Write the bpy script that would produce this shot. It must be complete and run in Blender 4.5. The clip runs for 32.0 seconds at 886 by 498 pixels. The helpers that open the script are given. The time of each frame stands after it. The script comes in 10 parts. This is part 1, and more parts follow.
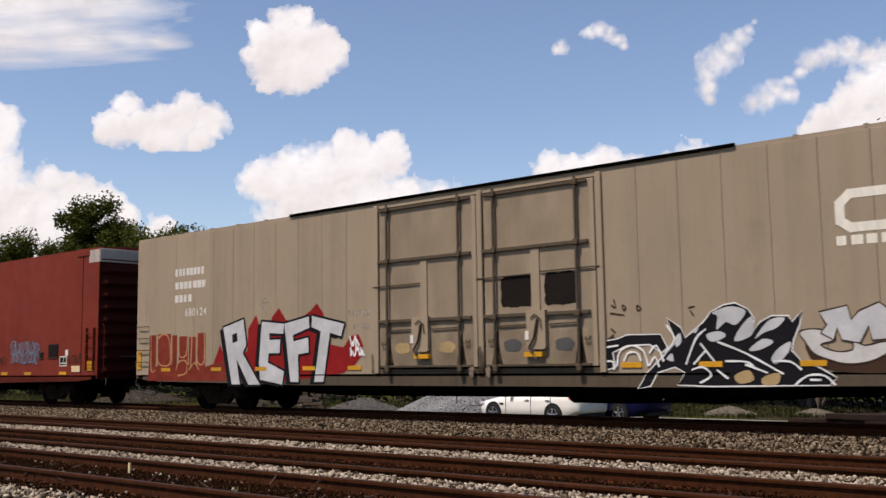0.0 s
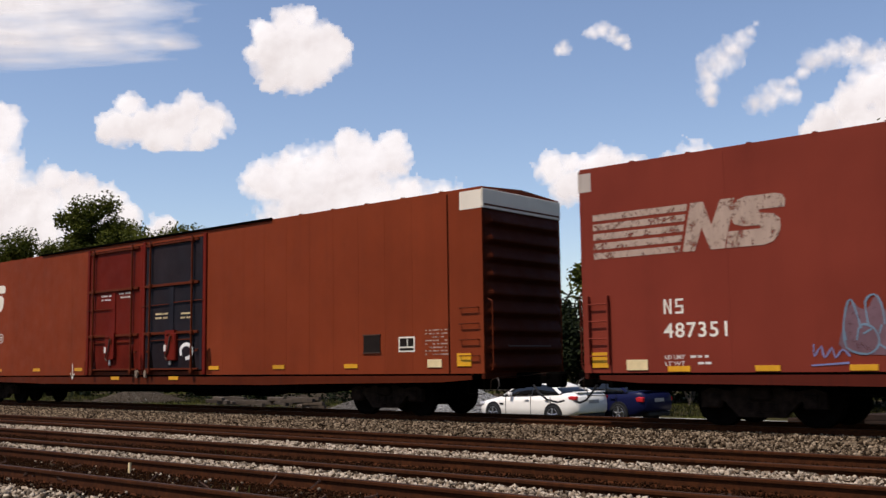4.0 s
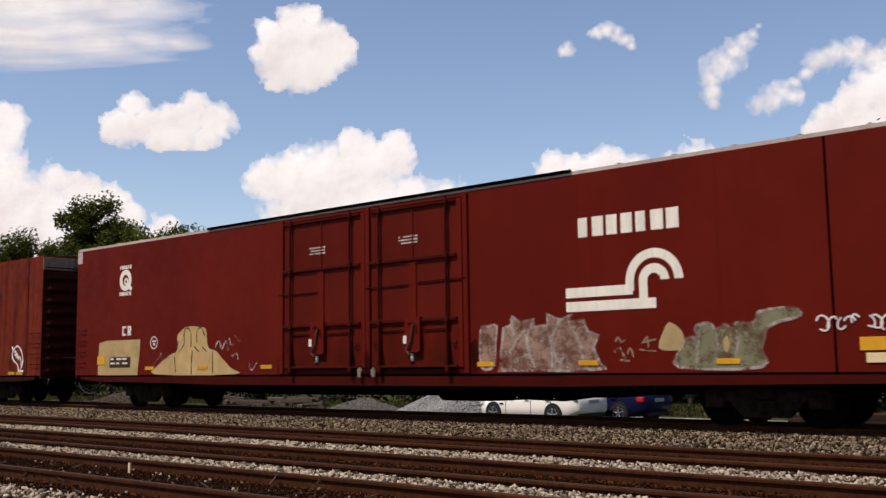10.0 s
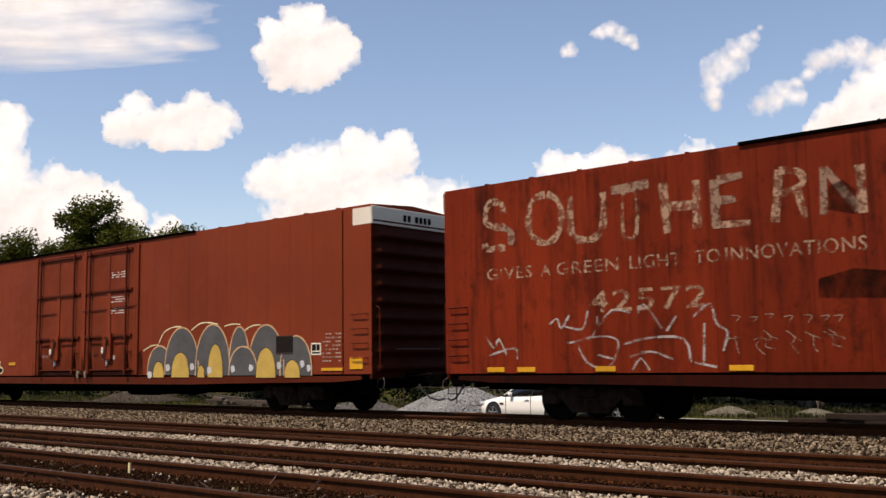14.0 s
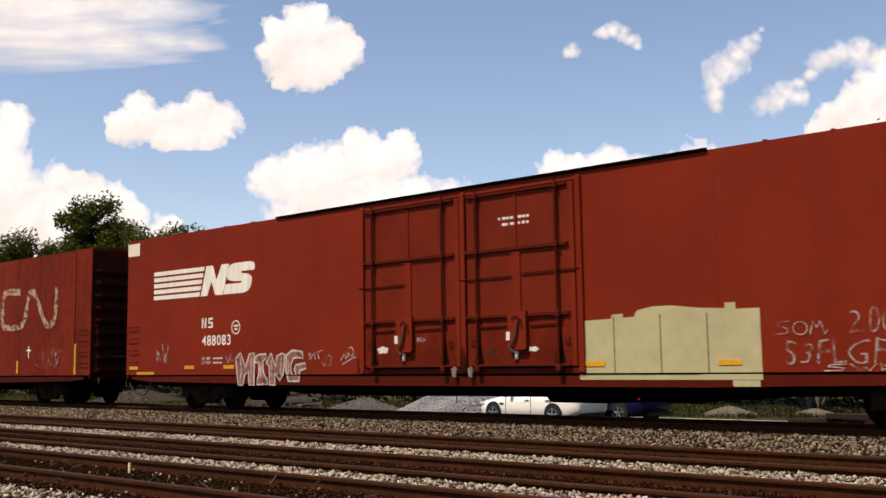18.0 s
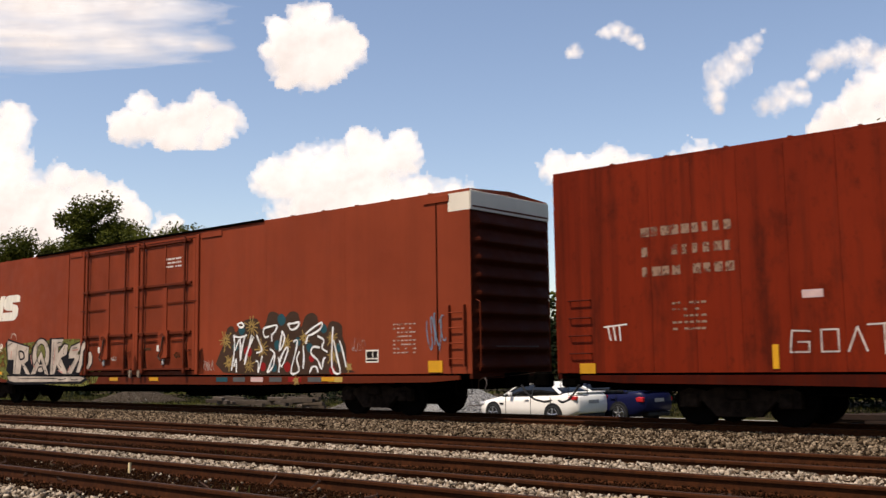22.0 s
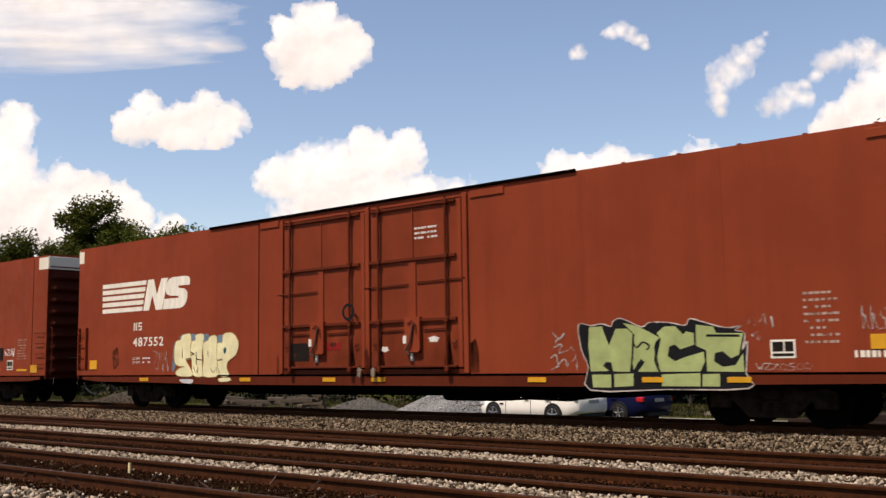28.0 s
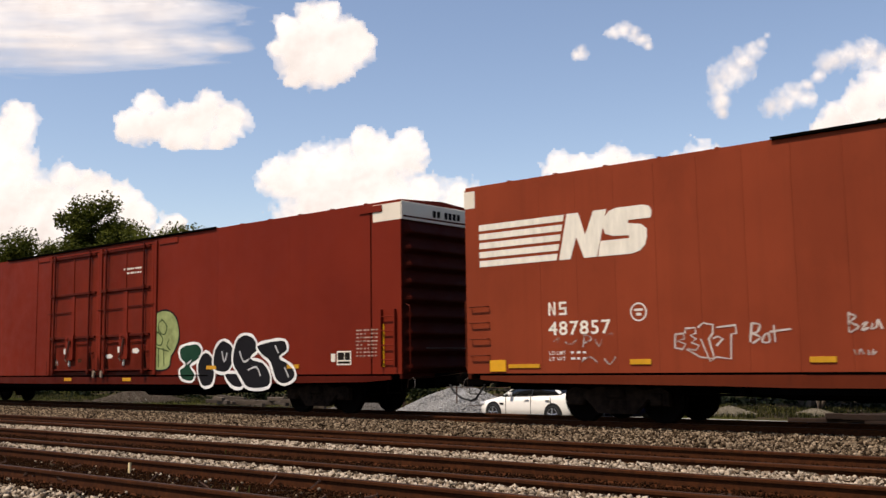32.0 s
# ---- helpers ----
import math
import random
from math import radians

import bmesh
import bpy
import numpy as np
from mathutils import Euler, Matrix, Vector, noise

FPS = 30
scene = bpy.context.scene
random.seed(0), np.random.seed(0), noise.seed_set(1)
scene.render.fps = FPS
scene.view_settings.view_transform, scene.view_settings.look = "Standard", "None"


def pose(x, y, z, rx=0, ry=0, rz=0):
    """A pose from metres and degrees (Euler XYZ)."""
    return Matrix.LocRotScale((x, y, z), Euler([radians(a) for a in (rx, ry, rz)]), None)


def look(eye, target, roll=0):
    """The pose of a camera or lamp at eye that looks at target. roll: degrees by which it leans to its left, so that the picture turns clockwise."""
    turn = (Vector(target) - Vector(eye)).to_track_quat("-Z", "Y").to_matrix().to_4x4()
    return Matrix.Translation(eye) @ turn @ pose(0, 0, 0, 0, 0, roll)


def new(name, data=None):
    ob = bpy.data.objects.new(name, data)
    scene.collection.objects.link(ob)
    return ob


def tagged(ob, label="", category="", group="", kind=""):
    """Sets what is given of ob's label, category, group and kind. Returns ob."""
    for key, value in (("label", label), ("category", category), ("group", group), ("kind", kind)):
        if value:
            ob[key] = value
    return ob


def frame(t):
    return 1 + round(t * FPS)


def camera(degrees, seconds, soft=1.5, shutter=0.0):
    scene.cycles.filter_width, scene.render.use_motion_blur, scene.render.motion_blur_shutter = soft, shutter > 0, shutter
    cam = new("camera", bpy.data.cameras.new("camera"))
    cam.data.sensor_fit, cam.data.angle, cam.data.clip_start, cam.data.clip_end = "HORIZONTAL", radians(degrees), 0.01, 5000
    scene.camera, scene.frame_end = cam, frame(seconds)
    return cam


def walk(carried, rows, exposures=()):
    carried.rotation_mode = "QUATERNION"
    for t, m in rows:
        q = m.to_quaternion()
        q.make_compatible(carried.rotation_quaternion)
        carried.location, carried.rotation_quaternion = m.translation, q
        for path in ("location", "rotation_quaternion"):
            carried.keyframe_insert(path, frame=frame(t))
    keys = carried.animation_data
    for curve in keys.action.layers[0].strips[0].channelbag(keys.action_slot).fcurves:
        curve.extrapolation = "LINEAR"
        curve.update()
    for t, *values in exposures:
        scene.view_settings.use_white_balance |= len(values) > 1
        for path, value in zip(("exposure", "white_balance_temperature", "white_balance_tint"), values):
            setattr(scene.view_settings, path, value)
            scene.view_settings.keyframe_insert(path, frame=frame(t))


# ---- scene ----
EYE = (0.0, 0.0, 1.26)
cam = camera(48.11, 32.0, soft=1.45, shutter=0.1)


def view(yaw, pitch, roll):
    """A camera pose: degrees to the left of the line straight across the tracks, degrees up, degrees of lean."""
    y, p = radians(yaw), radians(pitch)
    way = Vector((-math.sin(y) * math.cos(p), math.cos(y) * math.cos(p), math.sin(p)))
    return look(EYE, Vector(EYE) + way, roll)


SHOT = view(40.416, 6.467, -0.857)
walk(cam, [(0.0, SHOT), (32.0, SHOT)], exposures=[(0.0, 0.0, 6600, 17), (3.5, 0.0, 6560, 17), (6.0, 0.0, 6730, 17), (12.0, 0.0, 6780, 17), (13.2, 0.14, 6950, 17), (14.2, 0.19, 7090, 17), (32.0, 0.19, 7130, 17)])

# ---- light ----
SUN_ELEVATION, SUN_FROM = 62.0, 197.0     # degrees; the compass turn from which the sun shines, clockwise from +y
world = bpy.data.worlds.new("sky")
scene.world = world
world.use_nodes = True
wn, wl = world.node_tree.nodes, world.node_tree.links
sky = wn.new("ShaderNodeTexSky")
sky.sky_type, sky.sun_disc = "NISHITA", False
sky.sun_elevation, sky.sun_rotation = radians(SUN_ELEVATION), radians(SUN_FROM)
sky.air_density, sky.dust_density, sky.ozone_density = 1.0, 0.5, 1.5
wn["Background"].inputs["Strength"].default_value = 0.137
wl.new(sky.outputs[0], wn["Background"].inputs["Color"])
sun = new("sun", bpy.data.lights.new("sun", "SUN"))
sun.data.energy, sun.data.angle, sun.data.color = 4.9, radians(0.6), (1.0, 0.95, 0.86)
_e, _a = radians(SUN_ELEVATION), radians(SUN_FROM)
_from = Vector((math.sin(_a) * math.cos(_e), math.cos(_a) * math.cos(_e), math.sin(_e)))
sun.matrix_world = look(_from * 50, (0, 0, 0))


# ---- materials ----
def material(name):
    m = bpy.data.materials.new(name)
    m.use_nodes = True
    return m, m.node_tree.nodes, m.node_tree.links, m.node_tree.nodes["Principled BSDF"]


def coords(n, l, scale=(1, 1, 1), shift=(0, 0, 0)):
    tc, mp = n.new("ShaderNodeTexCoord"), n.new("ShaderNodeMapping")
    mp.inputs["Scale"].default_value, mp.inputs["Location"].default_value = scale, shift
    l.new(tc.outputs["Object"], mp.inputs[0])
    return mp.outputs[0]


def noise_tex(n, l, vec, scale, detail=4, rough=0.55):
    t = n.new("ShaderNodeTexNoise")
    t.inputs["Scale"].default_value, t.inputs["Detail"].default_value, t.inputs["Roughness"].default_value = scale, detail, rough
    l.new(vec, t.inputs["Vector"])
    return t.outputs["Fac"]


def ramp(n, l, fac, stops):
    r = n.new("ShaderNodeValToRGB")
    e = r.color_ramp.elements
    while len(e) < len(stops):
        e.new(0.5)
    for k, (pos, c) in zip(e, stops):
        k.position, k.color = pos, (*c, 1) if len(c) == 3 else c
    l.new(fac, r.inputs[0])
    return r.outputs[0]


def mix(n, l, fac, a, b, mode="MIX"):
    m = n.new("ShaderNodeMix")
    m.data_type, m.blend_type = "RGBA", mode
    for value, socket in ((fac, m.inputs[0]), (a, m.inputs[6]), (b, m.inputs[7])):
        if isinstance(value, (int, float)):
            socket.default_value = value
        elif isinstance(value, tuple):
            socket.default_value = (*value, 1)
        else:
            l.new(value, socket)
    return m.outputs[2]


def bump(n, l, fac, shader, strength=0.3, distance=0.02):
    b = n.new("ShaderNodeBump")
    b.inputs["Strength"].default_value, b.inputs["Distance"].default_value = strength, distance
    l.new(fac, b.inputs["Height"])
    l.new(b.outputs[0], shader.inputs["Normal"])


def grey(v):
    return (v, v, v)


def paint(name, base, wear=0.4, seed=0.0, rust=(0.06, 0.022, 0.012), fade=1.25, rough=0.55, streak=0.28, panels=0.05, grime=0.10, stain=0.0):
    """Weathered paint on steel: faded clouds, streaks that run down, rust specks and a slight waviness of the sheet."""
    m, n, l, s = material(name)
    plain = coords(n, l, shift=(seed * 7.3, seed, seed * 3.1))
    tall = coords(n, l, scale=(2.2, 2.2, 0.16), shift=(seed * 5.1, 0, seed))
    pale = tuple(min(1, c * fade + d) for c, d in zip(base, (0.008, 0.002, 0.0005)))
    dark = tuple(c * 0.74 for c in base)
    c = mix(n, l, ramp(n, l, noise_tex(n, l, plain, 0.35, 3), [(0.3, grey(0)), (0.7, grey(1))]), base, pale)
    c = mix(n, l, ramp(n, l, noise_tex(n, l, tall, 0.8, 3, 0.5), [(0.48, grey(0)), (0.80, grey(streak))]), c, dark)
    c = mix(n, l, ramp(n, l, noise_tex(n, l, tall, 2.6, 5, 0.6), [(0.66 - 0.12 * wear, grey(0)), (0.88, grey(wear * wear))]), c, rust)
    c = mix(n, l, ramp(n, l, noise_tex(n, l, plain, 9.0, 6, 0.7), [(0.66, grey(0)), (0.78, grey(0.7 * wear))]), c, rust)
    patchy = coords(n, l, scale=(1.3, 1.3, 0.42), shift=(seed * 2.7, seed, 0))
    c = mix(n, l, ramp(n, l, noise_tex(n, l, patchy, 1.1, 9, 0.72), [(0.54, grey(0)), (0.70, grey(grime))]), c, tuple(x * 0.55 for x in rust))
    c = mix(n, l, ramp(n, l, noise_tex(n, l, plain, 2.8, 5, 0.6), [(0.35, grey(0)), (0.70, grey(0.16))]), c, pale)
    if stain:
        soot = tuple(x * 0.40 for x in rust)
        runs = coords(n, l, scale=(2.6, 2.6, 0.10), shift=(seed * 1.7, 0, seed))
        c = mix(n, l, ramp(n, l, noise_tex(n, l, runs, 1.0, 7, 0.68), [(0.50, grey(0)), (0.66, grey(stain))]), c, soot)
        blots = coords(n, l, scale=(1.0, 1.0, 0.6), shift=(seed * 4.1, 0, seed))
        c = mix(n, l, ramp(n, l, noise_tex(n, l, blots, 1.6, 10, 0.8), [(0.54, grey(0)), (0.66, grey(stain))]), c, soot)
        c = mix(n, l, ramp(n, l, noise_tex(n, l, blots, 7.0, 8, 0.75), [(0.58, grey(0)), (0.68, grey(stain * 0.8))]), c, soot)
    info = n.new("ShaderNodeObjectInfo")
    c = mix(n, l, 1.0, c, ramp(n, l, info.outputs["Random"], [(0, grey(1 - panels)), (1, grey(1))]), "MULTIPLY")
    l.new(c, s.inputs["Base Color"])
    s.inputs["Specular IOR Level"].default_value = 0.05
    l.new(ramp(n, l, noise_tex(n, l, plain, 2.3), [(0.3, grey(rough - 0.1)), (0.7, grey(rough + 0.15))]), s.inputs["Roughness"])
    bump(n, l, noise_tex(n, l, plain, 0.9, 3), s, 0.30, 0.06)
    return m


def plain(name, base, rough=0.6, metal=0.0, vary=0.25, scale=8.0, rand=0.0, rise=0.2, size=0.01, spec=0.3):
    """A material with grain and blotches; rand: how far alike pieces differ."""
    m, n, l, s = material(name)
    vec = coords(n, l)
    lo, hi = tuple(c * (1 - vary) for c in base), tuple(min(1, c * (1 + vary)) for c in base)
    c = mix(n, l, ramp(n, l, noise_tex(n, l, vec, scale, 6, 0.65), [(0.3, grey(0)), (0.7, grey(1))]), lo, hi)
    c = mix(n, l, ramp(n, l, noise_tex(n, l, vec, scale * 0.13, 3), [(0.35, grey(0)), (0.65, grey(0.5))]), c, lo)
    if rand:
        info = n.new("ShaderNodeObjectInfo")
        c = mix(n, l, 1.0, c, ramp(n, l, info.outputs["Random"], [(0, grey(1 - rand)), (1, grey(1 + 0 * rand))]), "MULTIPLY")
    l.new(c, s.inputs["Base Color"])
    s.inputs["Roughness"].default_value, s.inputs["Metallic"].default_value = rough, metal
    s.inputs["Specular IOR Level"].default_value = spec
    bump(n, l, noise_tex(n, l, vec, scale * 3, 4), s, rise, size)
    return m


def worn_letter(name, base, keep=0.35):
    """Stencil paint that has flaked and stained: keep shifts how much of it is left."""
    m, n, l, s = material(name)
    vec = coords(n, l)
    tall = coords(n, l, scale=(3, 3, 0.5))
    c = mix(n, l, ramp(n, l, noise_tex(n, l, tall, 2.5, 6, 0.7), [(0.35, grey(0)), (0.75, grey(0.6))]), base, tuple(x * 0.55 for x in base))
    l.new(c, s.inputs["Base Color"])
    s.inputs["Roughness"].default_value = 0.6
    s.inputs["Specular IOR Level"].default_value = 0.06
    if keep < 1:
        gone = ramp(n, l, noise_tex(n, l, vec, 5.5, 8, 0.75), [(keep, grey(1)), (keep + 0.16, grey(0))])
        l.new(gone, s.inputs["Alpha"])
    return m


def film(name, base, most, scale=2.4, stretch=0.5):
    """A thin smear of dirt that lets the paint below show through in places."""
    m, n, l, s = material(name)
    vec = coords(n, l, scale=(1, 1, stretch))
    s.inputs["Base Color"].default_value = (*base, 1)
    s.inputs["Roughness"].default_value, s.inputs["Specular IOR Level"].default_value = 0.9, 0.03
    l.new(ramp(n, l, noise_tex(n, l, vec, scale, 8, 0.7), [(0.36, grey(most)), (0.54, grey(most * 0.45)), (0.68, grey(0.0))]), s.inputs["Alpha"])
    return m


def per_island(name, colours, rough=0.85, scale=30.0, spec=0.04, translucent=0.0):
    """For joined loose pieces: each piece takes its own tone."""
    m, n, l, s = material(name)
    geo = n.new("ShaderNodeNewGeometry")
    c = ramp(n, l, geo.outputs["Random Per Island"], [(i / max(1, len(colours) - 1), x) for i, x in enumerate(colours)])
    vec = coords(n, l)
    c = mix(n, l, ramp(n, l, noise_tex(n, l, vec, scale, 4), [(0.3, grey(0.72)), (0.7, grey(1.0))]), (0, 0, 0), c)
    l.new(c, s.inputs["Base Color"])
    s.inputs["Roughness"].default_value, s.inputs["Specular IOR Level"].default_value = rough, spec
    if translucent:
        t, add = n.new("ShaderNodeBsdfTranslucent"), n.new("ShaderNodeMixShader")
        l.new(c, t.inputs["Color"])
        add.inputs[0].default_value = translucent
        l.new(s.outputs[0], add.inputs[1])
        l.new(t.outputs[0], add.inputs[2])
        l.new(add.outputs[0], n["Material Output"].inputs["Surface"])
    return m


# BLACK and WHEEL are near black to carry the shade under the cars
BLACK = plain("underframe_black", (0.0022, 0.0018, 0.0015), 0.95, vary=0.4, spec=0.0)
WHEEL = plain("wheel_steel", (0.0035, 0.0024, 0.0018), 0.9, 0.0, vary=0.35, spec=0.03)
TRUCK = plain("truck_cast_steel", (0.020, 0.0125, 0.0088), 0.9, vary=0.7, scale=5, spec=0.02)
RAIL = plain("rail_rust", (0.052, 0.0152, 0.0040), 0.9, 0.0, vary=0.5, scale=14, spec=0.1)
RAILTOP = plain("rail_head_worn", (0.036, 0.0132, 0.0048), 0.75, 0.0, vary=0.4, scale=9)
TIE = plain("creosoted_wood", (0.025, 0.0112, 0.0048), 0.9, vary=0.5, scale=11, rand=0.4, rise=0.6)
IRON = plain("spike_iron", (0.06, 0.028, 0.016), 0.85, vary=0.4)
BALLAST = per_island("ballast_stone", [(0.012, 0.007, 0.003), (0.07, 0.047, 0.029), (0.29, 0.220, 0.150), (0.42, 0.330, 0.238), (0.018, 0.0105, 0.005), (0.56, 0.458, 0.342), (0.12, 0.085, 0.054)], 0.9)
YELLOW = plain("reflective_yellow", (0.62, 0.29, 0.008), 0.45, vary=0.12, rand=0.25)
CREAM = plain("faded_reflector_cream", (0.66, 0.50, 0.26), 0.5, vary=0.15)
WHITE = worn_letter("stencil_white", (0.76, 0.69, 0.56), 1.0)
WORN_WHITE = worn_letter("stencil_white_flaked", (0.66, 0.60, 0.52), 0.60)
GHOST_WHITE = worn_letter("stencil_white_ghost", (0.40, 0.28, 0.21), 0.50)
OLD_WHITE = worn_letter("stencil_white_old", (0.36, 0.205, 0.125), 0.425)
CHIPPED_WHITE = worn_letter("stencil_white_chipped", (0.42, 0.27, 0.185), 0.45)
FAINT_WHITE = worn_letter("stencil_white_faint", (0.25, 0.145, 0.095), 0.48)
CHIPPED_FAINT = worn_letter("stencil_white_rubbed", (0.33, 0.19, 0.12), 0.43)
SOOTY = film("soot_on_paint", (0.012, 0.0045, 0.0025), 0.92, 2.2, 0.6)
BLOTCH = film("dark_rust_blotch", (0.020, 0.006, 0.0035), 0.60, 3.5, 0.8)
DOOR_GRIME = film("brown_door_grime", (0.022, 0.0075, 0.0035), 0.30, 1.9, 0.6)
DOOR_DUST = film("thin_door_dirt", (0.040, 0.017, 0.009), 0.16, 1.2, 0.6)
DOOR_SOOT = film("soot_at_the_lock_pipes", (0.006, 0.0028, 0.0018), 0.95, 3.0, 0.4)
RUBBER = plain("hose_rubber", (0.012, 0.012, 0.013), 0.7)
CASTING = worn_letter("chipped_pale_casting", (0.22, 0.16, 0.115), 0.48)
STEEL_DULL = plain("dull_painted_steel", (0.11, 0.09, 0.08), 0.7, vary=0.3)
GALV = plain("galvanised_steel", (0.45, 0.44, 0.42), 0.5, 0.5, vary=0.3)


# ---- geometry ----
class Geo:
    """Collects faces of one mesh."""

    def __init__(self):
        self.v, self.f = [], []

    def add(self, verts, faces):
        k = len(self.v)
        self.v += [tuple(p) for p in verts]
        self.f += [tuple(i + k for i in f) for f in faces]
        return self

    def box(self, x0, x1, y0, y1, z0, z1, b=0.0):
        if b <= 0:
            v = [(x, y, z) for x in (x0, x1) for y in (y0, y1) for z in (z0, z1)]
            return self.add(v, [(0, 1, 3, 2), (4, 6, 7, 5), (0, 4, 5, 1), (2, 3, 7, 6), (0, 2, 6, 4), (1, 5, 7, 3)])
        b = min(b, (x1 - x0) * 0.49, (y1 - y0) * 0.49, (z1 - z0) * 0.49)
        lo, hi = (x0, y0, z0), (x1, y1, z1)
        v, at = [], {}
        for s in ((i, j, k) for i in (0, 1) for j in (0, 1) for k in (0, 1)):
            for axis in range(3):
                p = [(hi[d] - b if s[d] else lo[d] + b) for d in range(3)]
                p[axis] = hi[axis] if s[axis] else lo[axis]
                at[s, axis] = len(v)
                v.append(p)
        f = []
        for axis in range(3):
            d, e = [q for q in range(3) if q != axis]
            for side in (0, 1):
                ring = []
                for i, j in ((0, 0), (1, 0), (1, 1), (0, 1)):
                    s = [0, 0, 0]
                    s[axis], s[d], s[e] = side, i, j
                    ring.append(at[tuple(s), axis])
                f.append(ring)
            for i in (0, 1):
                for j in (0, 1):
                    s0, s1 = [0, 0, 0], [0, 0, 0]
                    s0[axis], s1[axis] = 0, 1
                    s0[d] = s1[d] = i
                    s0[e] = s1[e] = j
                    s0, s1 = tuple(s0), tuple(s1)
                    f.append([at[s0, d], at[s1, d], at[s1, e], at[s0, e]])
        f += [[at[s, 0], at[s, 1], at[s, 2]] for s in ((i, j, k) for i in (0, 1) for j in (0, 1) for k in (0, 1))]
        return self.add(v, f)

    def tube(self, p0, p1, r0, r1=None, n=8, caps=True):
        r1 = r0 if r1 is None else r1
        p0, p1 = Vector(p0), Vector(p1)
        q = (p1 - p0).to_track_quat("Z", "Y").to_matrix()
        v = []
        for p, r in ((p0, r0), (p1, r1)):
            for i in range(n):
                a = 2 * math.pi * i / n
                v.append(p + q @ Vector((r * math.cos(a), r * math.sin(a), 0)))
        f = [(i, (i + 1) % n, n + (i + 1) % n, n + i) for i in range(n)]
        if caps:
            f += [tuple(range(n))[::-1], tuple(range(n, 2 * n))]
        return self.add(v, f)

    def path(self, pts, r, n=6):
        for a, b in zip(pts, pts[1:]):
            self.tube(a, b, r, n=n)
        return self

    def plate(self, outline, y0, y1):
        """A flat shape in x and z, between two depths."""
        n = len(outline)
        v = [(x, y, z) for y in (y0, y1) for x, z in outline]
        f = [tuple(range(n)), tuple(range(n, 2 * n))[::-1]]
        f += [(i, n + i, n + (i + 1) % n, (i + 1) % n) for i in range(n)]
        return self.add(v, f)

    def sweep(self, outline, x0, x1):
        """A profile in y and z, drawn out along x."""
        n = len(outline)
        v = [(x, y, z) for x in (x0, x1) for y, z in outline]
        f = [tuple(range(n))[::-1], tuple(range(n, 2 * n))]
        f += [(i, (i + 1) % n, n + (i + 1) % n, n + i) for i in range(n)]
        return self.add(v, f)

    def lathe(self, profile, n=20, centre=(0, 0, 0)):
        """A profile of (radius, y) turned about the y axis."""
        k, v = len(profile), []
        for i in range(n):
            a = 2 * math.pi * i / n
            v += [(centre[0] + r * math.cos(a), centre[1] + y, centre[2] + r * math.sin(a)) for r, y in profile]
        f = []
        for i in range(n):
            j = (i + 1) % n
            f += [(i * k + q, j * k + q, j * k + q + 1, i * k + q + 1) for q in range(k - 1)]
        f += [tuple(i * k for i in range(n)), tuple(i * k + k - 1 for i in range(n))[::-1]]
        return self.add(v, f)

    def mesh(self, name, smooth=False):
        me = bpy.data.meshes.new(name)
        me.from_pydata(self.v, [], self.f)
        bm = bmesh.new()
        bm.from_mesh(me)
        bmesh.ops.recalc_face_normals(bm, faces=bm.faces)
        bm.to_mesh(me)
        bm.free()
        if smooth:
            me.polygons.foreach_set("use_smooth", [True] * len(me.polygons))
        return me


MESHES = {}


def link(name, me, mat, parent=None, label="", at=None):
    """One mesh object, its material its own, under a thing or a part."""
    ob = new(name, me)
    if not me.materials:
        me.materials.append(None)
    ob.material_slots[0].link = "OBJECT"
    ob.material_slots[0].material = mat
    if parent is not None:
        ob.parent = parent
    if at is not None:
        ob.matrix_basis = at
    if label:
        tagged(ob, label)
    return ob


def part(name, geo, mat, parent=None, label="", at=None, smooth=False):
    return link(name, geo.mesh(name, smooth), mat, parent, label, at)


def shared(name, key, make, mat, parent=None, label="", at=None):
    """Like part(), with one mesh for all alike pieces."""
    if key not in MESHES:
        MESHES[key] = make().mesh(name)
    return link(name, MESHES[key], mat, parent, label, at)


def thing(name, label, category, group="", kind="", at=None):
    ob = new(name)
    ob.empty_display_size = 0.3
    if at is not None:
        ob.matrix_basis = at
    return tagged(ob, label, category, group, kind)


# ---- ground, tracks ----
TRAIN_Y = 18.42                                   # middle of the train's track
RAILS = {"main": (17.70, 19.14), "second": (11.64, 13.06), "third": (8.72, 10.15), "fourth": (6.30, 7.72)}


def ground_height(x, y):
    """Ballast shoulders round the tracks; the yard behind lies a metre lower."""
    if y < 5.4:
        return -0.26 - 0.03 * min(4.0, 5.4 - y)
    if y < 20.8:
        pile = 0.03 if 13.4 < y < 16.8 else 0.0
        for a, b, h in ((10.22, 11.58, 0.060), (7.80, 8.66, 0.075)):     # stone heaped between the yard tracks
            if a < y < b:
                pile = h * min(1.0, (y - a) / 0.12, (b - y) / 0.12)
        return -0.17 + pile
    if y < 24.0:
        return -0.17 - 0.81 * (y - 20.8) / 3.2
    return -0.98


